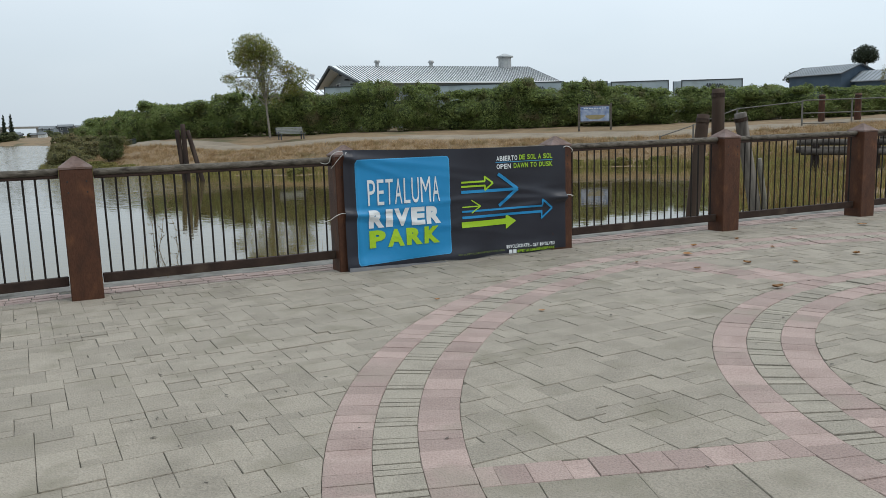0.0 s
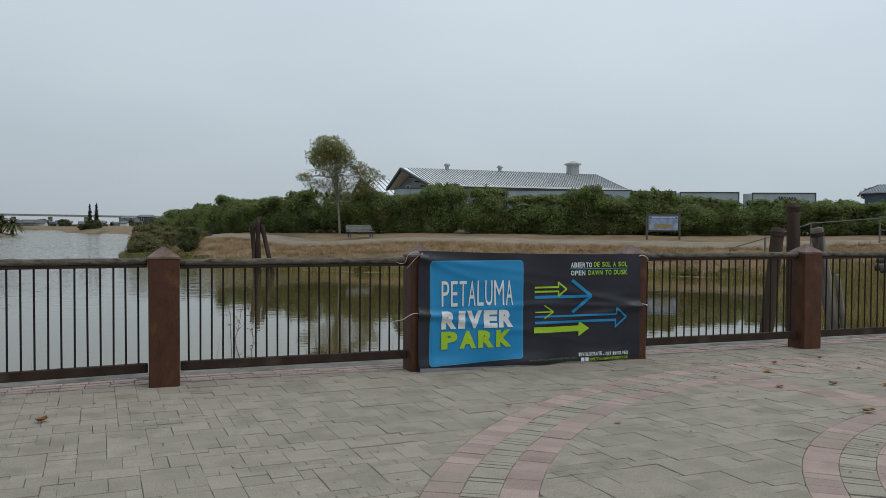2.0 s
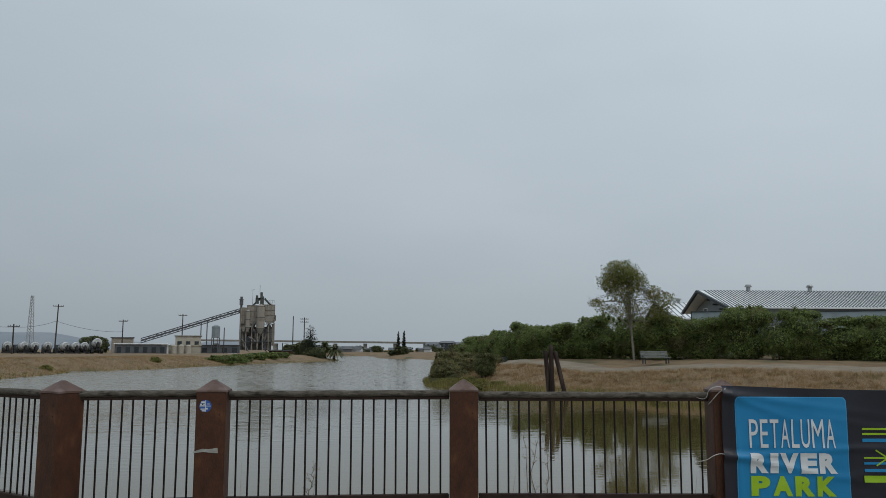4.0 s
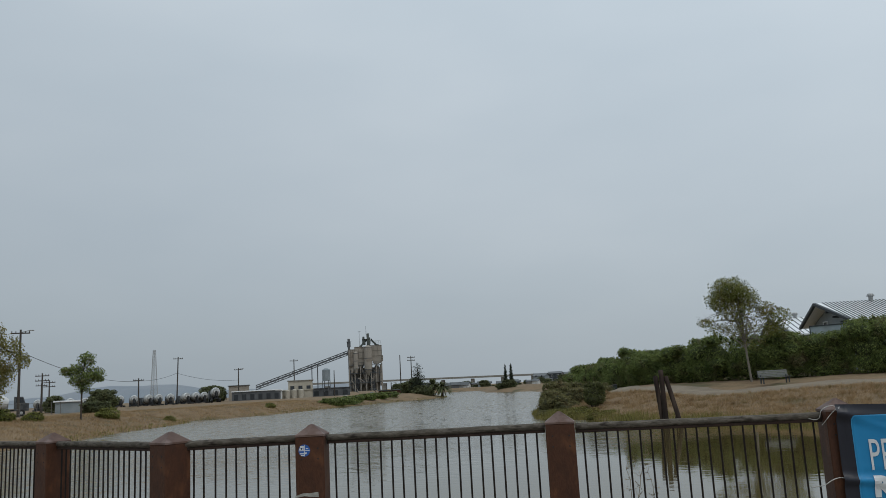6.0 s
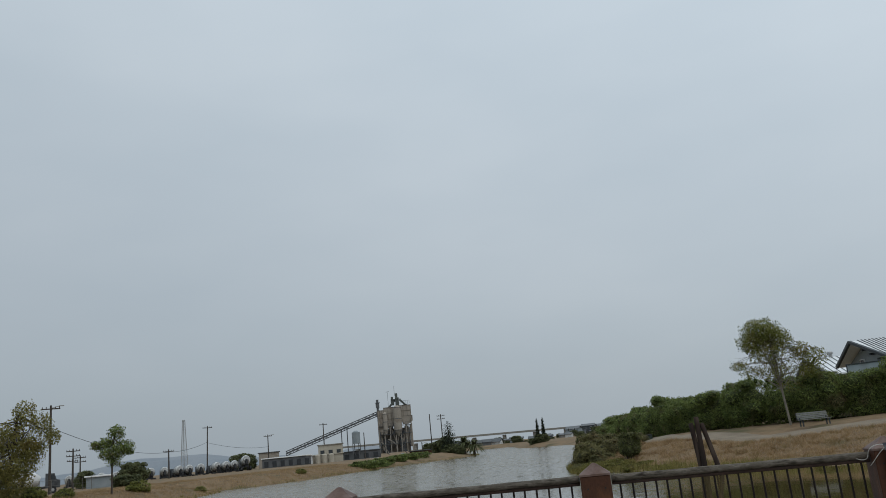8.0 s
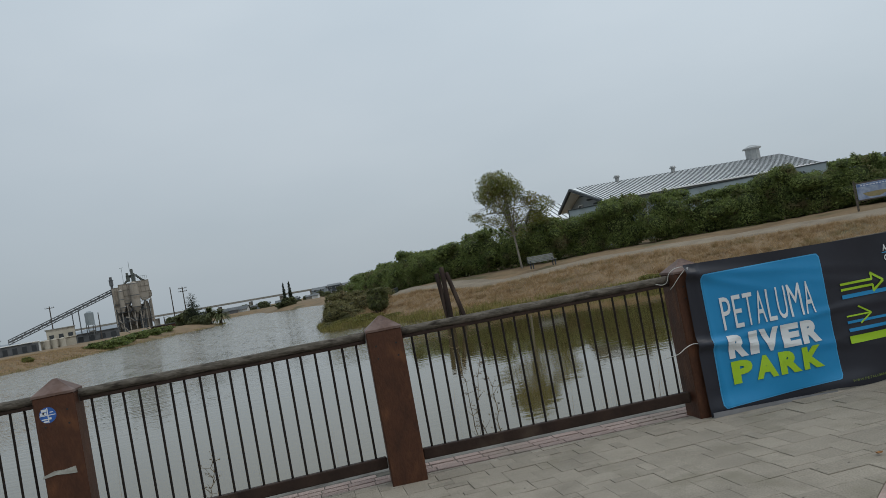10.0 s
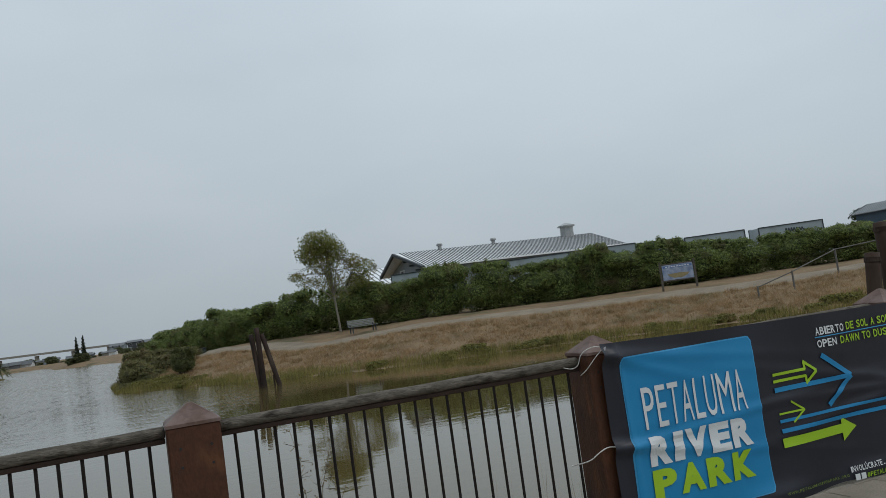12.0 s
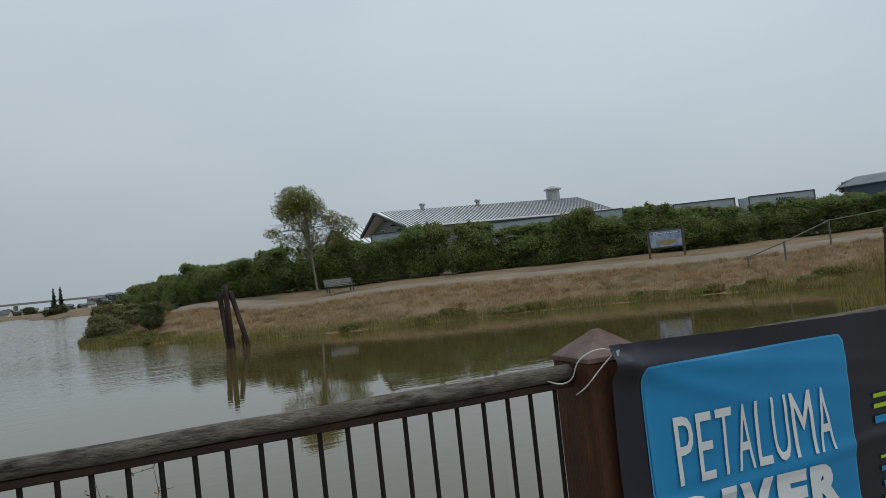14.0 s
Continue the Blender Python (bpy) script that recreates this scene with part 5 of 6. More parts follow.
M_WINDOW = material("dark_window_glass", [(0.02, 0.024, 0.028), (0.035, 0.04, 0.045)], scale=1, rough=0.12, bump=0, spec=0.6)
BZ = 0.9
barn = gable_house("metal_roof_building", "long pale grey building with ribbed metal roof", (25.8, 77.7, BZ - 0.28), 3.2, 21.0, 5.8, 4.7, 6.55, M_WALLGREY, M_METALROOF, ribs=72, over=0.9,
                   windows=[("front", 3, 2.4, 1.4, 1.2), ("front", 9, 2.4, 1.4, 1.2), ("front", 15, 2.4, 1.4, 1.2), ("side", 1.6, 4.6, 0.9, 0.6)])
for k in range(3):
    b = B()
    box(b, (-0.5, -1.4 - 1.5 * k, 6.1 - 0.52 * (1 + k)), (1.2, 0.22, 0.16))
    part("bracket", b, M_DARKTRIM, barn)


def roof_vent(parent, x, z):
    b = B()
    rod(b, (x, 0, z), (x, 0, z + 0.45), 0.2, seg=12)
    o = part("vent", b, M_GALV, parent)
    b = B()
    rod(b, (x, 0, z + 0.42), (x, 0, z + 0.5), 0.34, 0.34, 12)
    rod(b, (x, 0, z + 0.54), (x, 0, z + 0.66), 0.3, 0.22, 12)
    part("cowl", b, M_GALV, o)


roof_vent(barn, 3.6, 6.5)
roof_vent(barn, 9.7, 6.5)
b = B()
rod(b, (18.75, 0, 6.3), (18.75, 0, 7.55), 0.72, 0.72, 8)
cup = part("cupola", b, M_GALV, barn, "octagonal metal cupola")
b = B()
rod(b, (18.75, 0, 7.52), (18.75, 0, 7.66), 0.95, 0.95, 8)
rod(b, (18.75, 0, 7.66), (18.75, 0, 7.95), 0.95, 0.15, 8)
part("cupola_roof", b, M_GALV, cup)
annex = gable_house("metal_roof_annex", "smaller building with ribbed metal roof behind the tree", (25.4, 94.2, BZ - 0.35), 3.2, 3.2, 5.5, 4.4, 6.4, M_WALLGREY, M_METALROOF, ribs=8, over=0.6)
roof_vent(annex, 1.9, 6.3)


# ---- box trailers ----
def trailer(x, y, turn, length, logo, zg, h=2.85):
    t = thing("box_trailer", "white box trailer parked behind the hedge", "trailer", pose(x, y, zg, rz=turn), group="parked trailers")
    b = B()
    box(b, (0, 0, 1.15 + h / 2), (length, 2.5, h), bevel=0.02)
    body = part("body", b, M_TRAILER, t)
    b = B()
    for z in (1.15, 1.15 + h):
        for s in (-1, 1):
            box(b, (0, s * 1.25, z), (length + 0.06, 0.1, 0.08))
    for sx in (-1, 1):
        for s in (-1, 1):
            box(b, (sx * length / 2, s * 1.25, 1.15 + h / 2), (0.08, 0.1, h))
    part("edge_rail", b, M_DARKTRIM, body)
    if logo:
        b = B()
        n = 40
        pts = [(-0.75 + 1.5 * i / n, 3.5 + 0.22 * math.sin(i * 1.1) * (1 - 0.4 * i / n)) for i in range(n + 1)]
        for p, q in zip(pts[:-1], pts[1:]):
            rod(b, (p[0] + 0.3, -1.27, p[1]), (q[0] + 0.3, -1.27, q[1]), 0.05, seg=4)
        for k in range(6):
            box(b, (-0.35 + 0.24 * k, -1.262, 3.06), (0.17, 0.02, 0.12))
        box(b, (0.25, -1.262, 2.84), (1.9, 0.02, 0.07))
        part("marking", b, M_DARKTRIM, body, "dark script marking")
    for sx in (-length / 2 + 1.0, length / 2 - 1.2):
        for s in (-1, 1):
            b = B()
            rod(b, (sx, s * 0.95, 0.5), (sx, s * 1.25, 0.5), 0.5, seg=16)
            w = part("wheel", b, M_BLACK, t)
            b = B()
            rod(b, (sx, s * 1.24, 0.5), (sx, s * 1.27, 0.5), 0.22, seg=10)
            part("rim", b, M_GALV, w)
    b = B()
    box(b, (0, 0, 0.95), (length - 0.4, 1.1, 0.25))
    part("chassis", b, M_BLACK, t)
    return t


M_TRAILER = material("pale_trailer_paint", [(0.29, 0.345, 0.37), (0.38, 0.43, 0.45)], scale=0.8, rough=0.5, bump=0.03, stain=(0.28, 0.315, 0.32), stain_scale=0.5)
for lat, ln, logo, dep, rise in ((-7.0, 5.4, 1, 71.5, 0.25), (2.6, 5.2, 0, 71.5, 0.1), (8.0, 5.4, 1, 71.5, 0.1), (12.2, 4.5, 0, 71.8, 0.0), (17.3, 4.9, 0, 72, -0.05), (23.5, 5.2, 1, 72, -0.1)):
    trailer(0.36 + 0.415 * dep + 0.91 * lat, -0.42 + 0.91 * dep - 0.415 * lat, -24.5, ln, logo, 0.4 + rise)

# ---- houses to the right ----
blue = gable_house("blue_house", "slate-blue two-storey house with grey metal roof", (117, 102.5, 0.8), -88, 10, 4.6, 6.4, 7.9, M_BLUEWALL, M_DARKROOF, ribs=18, over=0.5, windows=[("front", 3, 3.6, 1.2, 1.6), ("front", 7, 3.6, 1.2, 1.6)])
porch = gable_house("blue_house_wing", "lower blue wing with a porch roof", (118, 91.5, 0.8), -75, 8, 4.6, 5.0, 6.7, M_BLUEWALL, M_DARKROOF, ribs=14, over=0.5, windows=[("front", 2, 2.6, 1.6, 1.5), ("front", 5.5, 2.6, 1.6, 1.5)])
gable_house("grey_roof_house", "house with grey metal roof and white trim", (124.5, 91.5, 0.8), -52, 10, 5.2, 5.6, 7.9, M_BLUEWALL, M_DARKROOF, ribs=18, over=0.5, gable_trim=M_WHITE)
green = gable_house("green_tower_house", "tall dark green house with square windows", (95.2, 63.6, 0.8), -62, 12, 5.2, 7.1, 9.3, M_GREENWALL, M_DARKROOF, ribs=16, over=0.4, windows=[("front", 1.2, 5.1, 1.3, 1.0), ("front", 1.2, 3.3, 1.3, 1.0), ("front", 1.2, 1.6, 1.3, 1.0), ("front", 4.0, 5.1, 1.3, 1.0), ("front", 4.0, 3.3, 1.3, 1.0), ("side", -1.5, 5.1, 1.3, 1.0), ("side", 1.5, 5.1, 1.3, 1.0)])
tree("round_pine", "tall round-topped pine behind the blue house", 134, 104.5, 12, [(0, 0, 10.2, 2.2, 2.0, 1.7), (-1.2, 0, 9.6, 1.6, 1.5, 1.2), (1.5, 0, 9.7, 1.4, 1.4, 1.2)], M_CONIFER, 4200, 0.2, 51, r=0.25, bark=M_DARKBARK)
tree("round_pine", "tall round-topped pine behind the blue house", 138, 99, 10, [(0, 0, 8.7, 1.6, 1.5, 1.0), (1, 0, 8.2, 1.2, 1.2, 0.8)], M_CONIFER, 1600, 0.2, 52, r=0.25, bark=M_DARKBARK)
tree("dark_tree", "dark tree behind the blue house", 121.5, 108, 8, [(0, 0, 6.6, 2.2, 2, 1.0), (-1.6, 0, 6.2, 1.6, 1.6, 1), (1, 0, 5, 2.4, 2, 1.6)], M_CONIFER, 2400, 0.2, 53, r=0.2, bark=M_DARKBARK)
tree("wispy_tree", "wispy grey-green tree in front of the houses", 84.8, 60, 8, [(0, 0, 5.2, 2.4, 2, 1.6, 0.8), (-2, 0, 4, 2.2, 1.8, 1.4), (2, 0, 4.2, 2, 1.8, 1.4), (0.5, 0, 6.6, 0.8, 0.8, 1.0, 0.5)], M_GREYLEAF, 8000, 0.085, 54, r=0.12, tips=30)
ys = shrub(181, 4.6, 2.3, M_YELLOWLEAF, 0.095, 8000, "yellow-green shrub beside the pipe fence", "yellow_shrub", "shrub", "yellow shrubs")
ys.matrix_basis = pose(60.0, 47.0, 0.7)
for x, y, s, z in ((63.5, 44.5, 1.0, 0.95), (66.5, 41.5, 0.9, 0.95), (70, 44, 1.0, 1.0), (73, 38, 0.8, 1.0)):
    copy_thing(ys, pose(x, y, gz(x, y) - 0.2, rz=x * 40)).scale = (s, s, z)
car = thing("parked_car", "white parked car behind the pipe fence", "car", pose(66, 36.5, gz(66, 36.5), rz=40))
b = B()
prism(b, [(-2.1, 0.35), (2.1, 0.35), (2.15, 0.75), (1.4, 0.92), (0.8, 1.42), (-1.0, 1.46), (-1.9, 1.0), (-2.15, 0.8)], -0.85, 0.85)
bmesh.ops.bevel(b, geom=list(b.edges), offset=0.06, segments=2, affect="EDGES")
part("body", b, M_WHITE, car)
b = B()
prism(b, [(1.2, 0.96), (0.74, 1.36), (-0.95, 1.4), (-1.65, 1.0)], -0.858, 0.858)
part("glass", b, M_WINDOW, car)
for sx in (-1.35, 1.35):
    for s in (-1, 1):
        b = B()
        rod(b, (sx, s * 0.68, 0.33), (sx, s * 0.88, 0.33), 0.33, seg=16)
        w = part("wheel", b, M_BLACK, car)
        b = B()
        rod(b, (sx, s * 0.87, 0.33), (sx, s * 0.895, 0.33), 0.19, seg=10)
        part("rim", b, M_GALV, w)


# ---- distance ----
def hill(name, label, pts, y, depth, mat):
    verts, faces = [], []
    for i, (x, z) in enumerate(pts):
        verts += [(x, y, -3), (x, y + depth * 0.4, z * 0.75), (x, y + depth, z)]
        if i:
            o = i * 3
            faces += [(o - 3, o, o + 1, o - 2), (o - 2, o + 1, o + 2, o - 1)]
    return tagged(raw(name, verts, faces, mat, smooth=True), label, "backdrop", kind="structure")


hp = [(x, 8 + 26 * math.exp(-((x + 950) / 330) ** 2) + 16 * math.exp(-((x + 1500) / 300) ** 2) + 7 * math.sin(x * 0.011) + 3 * math.sin(x * 0.034)) for x in range(-2200, -420, 40)]
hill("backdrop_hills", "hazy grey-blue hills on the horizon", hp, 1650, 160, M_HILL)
hp = [(x, 22 + 14 * math.sin(x * 0.006 + 1) + 5 * math.sin(x * 0.05) + 3 * math.sin(x * 0.13)) for x in range(480, 1300, 12)]
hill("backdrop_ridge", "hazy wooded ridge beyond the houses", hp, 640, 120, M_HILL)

bridge = thing("highway_bridge", "long pale concrete highway bridge in the distance", "bridge")
b = B()
box(b, (-60, 600, 6.2), (260, 9, 1.3), pose(0, 0, 0, 0, 0.6, 0))
part("deck", b, M_CONCRETE, bridge)
for x in range(-170, 60, 22):
    b = B()
    box(b, (x, 600, 2.0), (2.2, 6, 7.6))
    part("pier", b, M_CONCRETE, bridge)
fr = random.Random(8)
for i in range(24):
    x = -66 + i * 4.4 + fr.uniform(-2, 2)
    gable_house("far_house", "small distant pale house on the far shore", (x, 372 + fr.uniform(0, 18), 0.0), fr.uniform(-20, 20), fr.uniform(2.4, 5), 2, fr.uniform(1.3, 2.0), fr.uniform(2.2, 3.1), fr.choice([M_CONCRETE, M_PLANTDARK, M_WALLGREY, M_WHITE]), M_ROOFRIB, 0, 0.3)
for i in range(4):
    gable_house("far_apartments", "distant grey apartment building beyond the point", (-10 + i * 7.5, 420 + 9 * (i % 2), 0.0), -8 + 5 * i, 6.2, 6, 4.0 + (i % 2), 5.4 + (i % 2) * 0.6, M_DARKTRIM if i % 2 else M_WALLGREY, M_ROOFRIB, 0, 0.3, windows=[("front", 1.5, 3.8, 0.9, 1.1), ("front", 4.4, 3.8, 0.9, 1.1)])
for i in range(24):
    x = -75 + i * 5 + fr.uniform(-3, 3)
    s = fr.uniform(0.4, 1.1)
    copy_thing(dark, pose(x, 364 + fr.uniform(0, 30), -0.6, rz=fr.uniform(0, 360))).scale = (s, s, s * fr.uniform(0.7, 1.2))

for i in range(12):
    s = fr.uniform(0.5, 1.0)
    copy_thing(dark, pose(-14 + i * 3.6, 405 + fr.uniform(-6, 6), 0.0, rz=fr.uniform(0, 360))).scale = (s, s, s * fr.uniform(0.6, 1.0))


# ---- concrete plant across the river ----
M_CAB = material("mixer_cab_dark", [(0.025, 0.028, 0.03), (0.09, 0.095, 0.1)], scale=1.6, rough=0.45)


M_DRUM = material("dusty_mixer_drum", [(0.3, 0.3, 0.29), (0.55, 0.55, 0.53)], scale=1.2, rough=0.6)


def mixer(x, y, turn, z=None, drum=None):
    t = thing("mixer_truck", "concrete mixer truck with pale drum and dark cab", "truck", pose(x, y, gz(x, y) if z is None else z, rz=turn), group="mixer trucks")
    b = B()
    prof = [(-2.6, 0.55), (-1.6, 1.05), (-0.2, 1.22), (1.0, 1.1), (1.9, 0.6)]
    tilt = pose(-0.6, 0, 2.35, 0, 12, 0)
    for (x0, r0), (x1, r1) in zip(prof[:-1], prof[1:]):
        rod(b, tilt @ Vector((x0, 0, 0)), tilt @ Vector((x1, 0, 0)), r0, r1, 16, True)
    part("drum", b, drum or M_DRUM, t, "mixing drum", smooth=False)
    b = B()
    rod(b, tilt @ Vector((-0.45, 0, 0)), tilt @ Vector((-0.05, 0, 0)), 1.235, 1.235, 16, False)
    part("drum_stripe", b, M_DARKTRIM, t)
    for x0, x1, ra, rb in ((-2.2, -1.75, 0.79, 0.99), (1.3, 1.75, 0.98, 0.71)):
        b = B()
        rod(b, tilt @ Vector((x0, 0, 0)), tilt @ Vector((x1, 0, 0)), ra, rb, 16, False)
        part("drum_band", b, M_WHITE, t, "white painted drum band")
    b = B()
    box(b, (-0.3, 0, 0.95), (7.6, 0.9, 0.3))
    part("chassis", b, M_BLACK, t)
    b = B()
    prism(b, [(2.0, 0.8), (4.0, 0.8), (4.0, 1.9), (3.5, 2.0), (3.2, 2.9), (2.0, 2.95)], -1.15, 1.15)
    cab = part("cab", b, M_CAB, t)
    b = B()
    prism(b, [(2.3, 2.05), (3.35, 2.05), (3.1, 2.75), (2.3, 2.75)], -1.16, 1.16)
    part("cab_window", b, M_WINDOW, cab)
    b = B()
    rod(b, (-3.4, 0, 2.7), (-4.1, 0, 1.5), 0.3, 0.18, 8)
    box(b, (-3.2, 0, 1.7), (0.12, 0.8, 1.5))
    part("chute", b, M_BLACK, t)
    for sx in (-2.6, -1.4, 3.0):
        for s in (-1, 1):
            b = B()
            rod(b, (sx, s * 0.8, 0.52), (sx, s * 1.2, 0.52), 0.52, seg=14)
            w = part("wheel", b, M_BLACK, t)
            b = B()
            rod(b, (sx, s * 1.19, 0.52), (sx, s * 1.22, 0.52), 0.24, seg=8)
            part("rim", b, M_GALV, w)
    return t


mixer(-82.0, 112.2, 36, None, M_WHITE)
row = mixer(-84.9, 197.0, 120)
for i, (x, y) in enumerate(((-87.4, 195.9), (-89.4, 195.0), (-91.6, 194.0), (-94.6, 192.5), (-97.2, 191.2), (-99.4, 190.0), (-102, 188.6), (-105.0, 187.1), (-108.6, 185), (-111.5, 183.4), (-114.6, 181.8), (-117.6, 180.2), (-120.4, 178.6))):
    copy_thing(row, pose(x, y, gz(x, y) - 0.6, rz=120 + (i % 3) * 7)).scale = (0.9, 0.9, 0.9)


def plain_block(name, label, x, y, turn, w, d, h, wall, roof, category="building", z=None, doors=0):
    t = thing(name, label, category, pose(x, y, gz(x, y) - 0.1 if z is None else z, rz=turn))
    b = B()
    box(b, (w / 2, d / 2, h / 2), (w, d, h))
    part("wall", b, wall, t)
    b = B()
    box(b, (w / 2, d / 2, h + 0.12), (w + 0.6, d + 0.6, 0.26), bevel=0.04)
    part("roof", b, roof, t)
    for k in range(doors):
        b = B()
        box(b, (w * (k + 0.5) / doors, -0.03, h * 0.42), (w / doors * 0.5, 0.12, h * 0.6))
        part("opening", b, M_WINDOW, t)
    return t


plain_block("long_shed", "long low shed with open grey bays", -88.6, 217.1, 20.5, 13.2, 6, 2.5, M_PLANTDARK, M_METALROOF, "shed", doors=6)
plain_block("white_end_shed", "white end of the long shed", -77.4, 221.6, 20.5, 1.6, 5, 2.4, M_WHITE, M_METALROOF, "shed")
plain_block("cream_office", "cream stucco plant office with flat roof", -75.8, 227.2, 17.5, 6.9, 7, 4.9, M_CREAM, M_CONCRETE, doors=3)
plain_block("cream_wall_block", "low cream block wall building", -77.3, 225.4, 17.5, 8.8, 3, 2.3, M_CREAM, M_CREAM, doors=0)
plain_block("grey_block", "grey flat-roofed plant building", -99.0, 240, 20, 6.0, 6, 4.6, M_PLANT, M_PLANTDARK)
plain_block("brown_shed", "low rust-brown shed beside the plant", -66.0, 303, 12, 12, 8, 3.3, M_RUST, M_PLANTDARK, "shed")
plain_block("dark_canopy", "dark low canopy beside the silos", -82, 270, 14, 13, 8, 2.6, M_PLANTDARK, M_PLANTDARK, "shed", doors=4)
plain_block("bank_shed", "small pale shed behind the far bank", -81.5, 125.3, 32, 3.8, 3, 1.9, M_WALLGREY, M_METALROOF, "shed", z=0.2)
for i, (x, y) in enumerate(((-75.2, 224.6), (-73.4, 225.2), (-71.6, 225.8))):
    b = B()
    rod(b, (0, 0, 0), (0, 0, 2.3), 0.75, seg=16)
    rod(b, (0, 0, 2.3), (0, 0, 2.6), 0.75, 0.2, 16)
    tagged(part("cream_tank", b, M_CREAM), "upright cream storage tank beside the office", "tank", "cream tanks").matrix_basis = pose(x, y, gz(x, y) - 0.1)

plant = thing("batch_plant", "tall dusty beige concrete batching tower", "industrial tower", pose(-68.3, 291.6, 1.2, rz=14))


def bin_silo(x, y, r, z0, z1, z2, name="silo"):
    b = B()
    rod(b, (x, y, z0), (x, y, z1), 0.35, r, 16)
    rod(b, (x, y, z1), (x, y, z2), r, r, 16)
    rod(b, (x, y, z2), (x, y, z2 + 0.7), r, r * 0.3, 16)
    o = part(name, b, M_PLANT, plant)
    for z in (z1, (z1 + z2) / 2, z2):
        b = B()
        rod(b, (x, y, z - 0.1), (x, y, z + 0.1), r * 1.04, r * 1.04, 16, False)
        part("hoop", b, M_PLANTDARK, o)
    return o


def bin_box(x0, x1, z1, z2, xa, xb, z0, y0=-2.4, y1=2.4):
    """A square steel bin with a hopper bottom, stiffened by flat ribs."""
    b = B()
    prism(b, [(xa, z0), (xb, z0), (x1, z1), (x1, z2), (x0, z2), (x0, z1)], y0, y1)
    o = part("bin", b, M_PLANT, plant)
    b = B()
    for z in (z1, (z1 + z2) / 2, z2):
        box(b, ((x0 + x1) / 2, y0 - 0.04, z), (x1 - x0 + 0.2, 0.12, 0.16))
    for k in range(4):
        x = x0 + (x1 - x0) * k / 3
        box(b, (x, y0 - 0.03, (z1 + z2) / 2), (0.12, 0.1, z2 - z1))
    part("stiffener", b, M_PLANTRIB, o)
    return o


# darker copy of the plant steel, with shade put into its colour
M_PLANTRIB = material("shaded_plant_rib", [(0.16, 0.14, 0.115), (0.23, 0.2, 0.165)], scale=0.5, rough=0.8)
bin_box(-5.7, -3.5, 9.6, 15.0, -4.9, -4.2, 6.6)
bin_box(-3.5, 0.6, 11.8, 15.9, -1.9, -0.6, 8.2, -1.6, 2.6)
bin_box(2.2, 6.3, 12.4, 16.2, 3.4, 5.3, 9.6, -2.0, 2.6)
bin_box(5.2, 6.7, 10.6, 12.4, 5.4, 6.1, 9.8, -1.4, 1.0)
bin_silo(1.3, -2.6, 1.45, 5.6, 7.6, 15.6)
bin_silo(-3.1, -2.6, 0.85, 6.4, 8.0, 13.6)
for cx, cw, z0, z1, mat in ((-3.2, 2.2, 0, 5.0, M_PLANTDARK), (-0.4, 2.4, 2.0, 8.4, M_PLANTRIB), (2.7, 2.0, 0, 7.2, M_PLANTDARK), (6.0, 0.9, 1.6, 9.4, M_PLANT), (4.4, 1.5, 3.0, 9.0, M_PLANTRIB)):
    b = B()
    box(b, (cx, 1.4, (z0 + z1) / 2), (cw, 2.0, z1 - z0), bevel=0.05)
    part("cladding", b, mat, plant)
for x, y in [(u, v) for u in (-5.6, -3.6, -1.6, 0.4, 2.3, 4.2, 6.2) for v in (-2.6, 2.2)]:
    b = B()
    box(b, (x, y, 4.9), (0.32, 0.32, 9.8))
    part("leg", b, M_PLANT if y < 0 else M_PLANTDARK, plant)
br = random.Random(3)
for k in range(34):
    x, z = br.uniform(-5.6, 4.6), br.uniform(0.3, 8.0)
    b = B()
    rod(b, (x, br.uniform(-2.8, 0), z), (x + br.uniform(0.6, 2.2), -2.6, z + br.choice((-1, 1)) * br.uniform(0.6, 2.2)), br.choice((0.1, 0.14, 0.2)), seg=6)
    part("brace", b, br.choice((M_PLANTDARK, M_PLANTDARK, M_PLANT)), plant)
b = B()
box(b, (0.2, 2.6, 4.2), (10.6, 1.4, 8.4), bevel=0.1)
for k in range(9):
    box(b, (-4.8 + k * 1.25, 1.86, 4.2), (0.22, 0.12, 8.2))
part("back_wall", b, M_PLANTRIB, plant)
for x0, z0, x1, z1 in ((-5.0, 6.6, -4.2, 1.0), (-1.2, 8.2, 0.6, 3.0), (1.3, 5.6, 0.2, 1.2), (4.4, 9.6, 2.8, 3.4)):
    b = B()
    rod(b, (x0, -1.8, z0), (x1, -2.4, z1), 0.34, seg=8)
    part("chute", b, M_PLANTRIB, plant)
for z in (3.0, 6.4, 9.2):
    b = B()
    box(b, (0.3, -2.6, z), (11.6, 0.9, 0.16))
    for k in range(12):
        rod(b, (-5.3 + k * 1.02, -3.0, z), (-5.3 + k * 1.02, -3.0, z + 1.0), 0.04, seg=4)
    rod(b, (-5.3, -3.0, z + 1.0), (6, -3.0, z + 1.0), 0.05, seg=4)
    part("walkway", b, M_PLANTDARK, plant)
M_HEADHOUSE = material("grey_green_headhouse", [(0.055, 0.065, 0.058), (0.1, 0.11, 0.1)], scale=0.8, rough=0.7)
b = B()
box(b, (-5.5, 0.2, 8.2), (0.8, 0.8, 16.4))
box(b, (-5.5, 0.2, 17.0), (1.3, 1.3, 1.8), bevel=0.1)
box(b, (-5.5, 0.2, 18.6), (0.9, 0.9, 1.0))
box(b, (-5.5, 0.2, 18.0), (1.8, 1.6, 0.12))
part("elevator_head", b, M_PLANTDARK, plant)
b = B()
box(b, (1.7, 0, 17.6), (1.3, 1.4, 3.4), bevel=0.1)
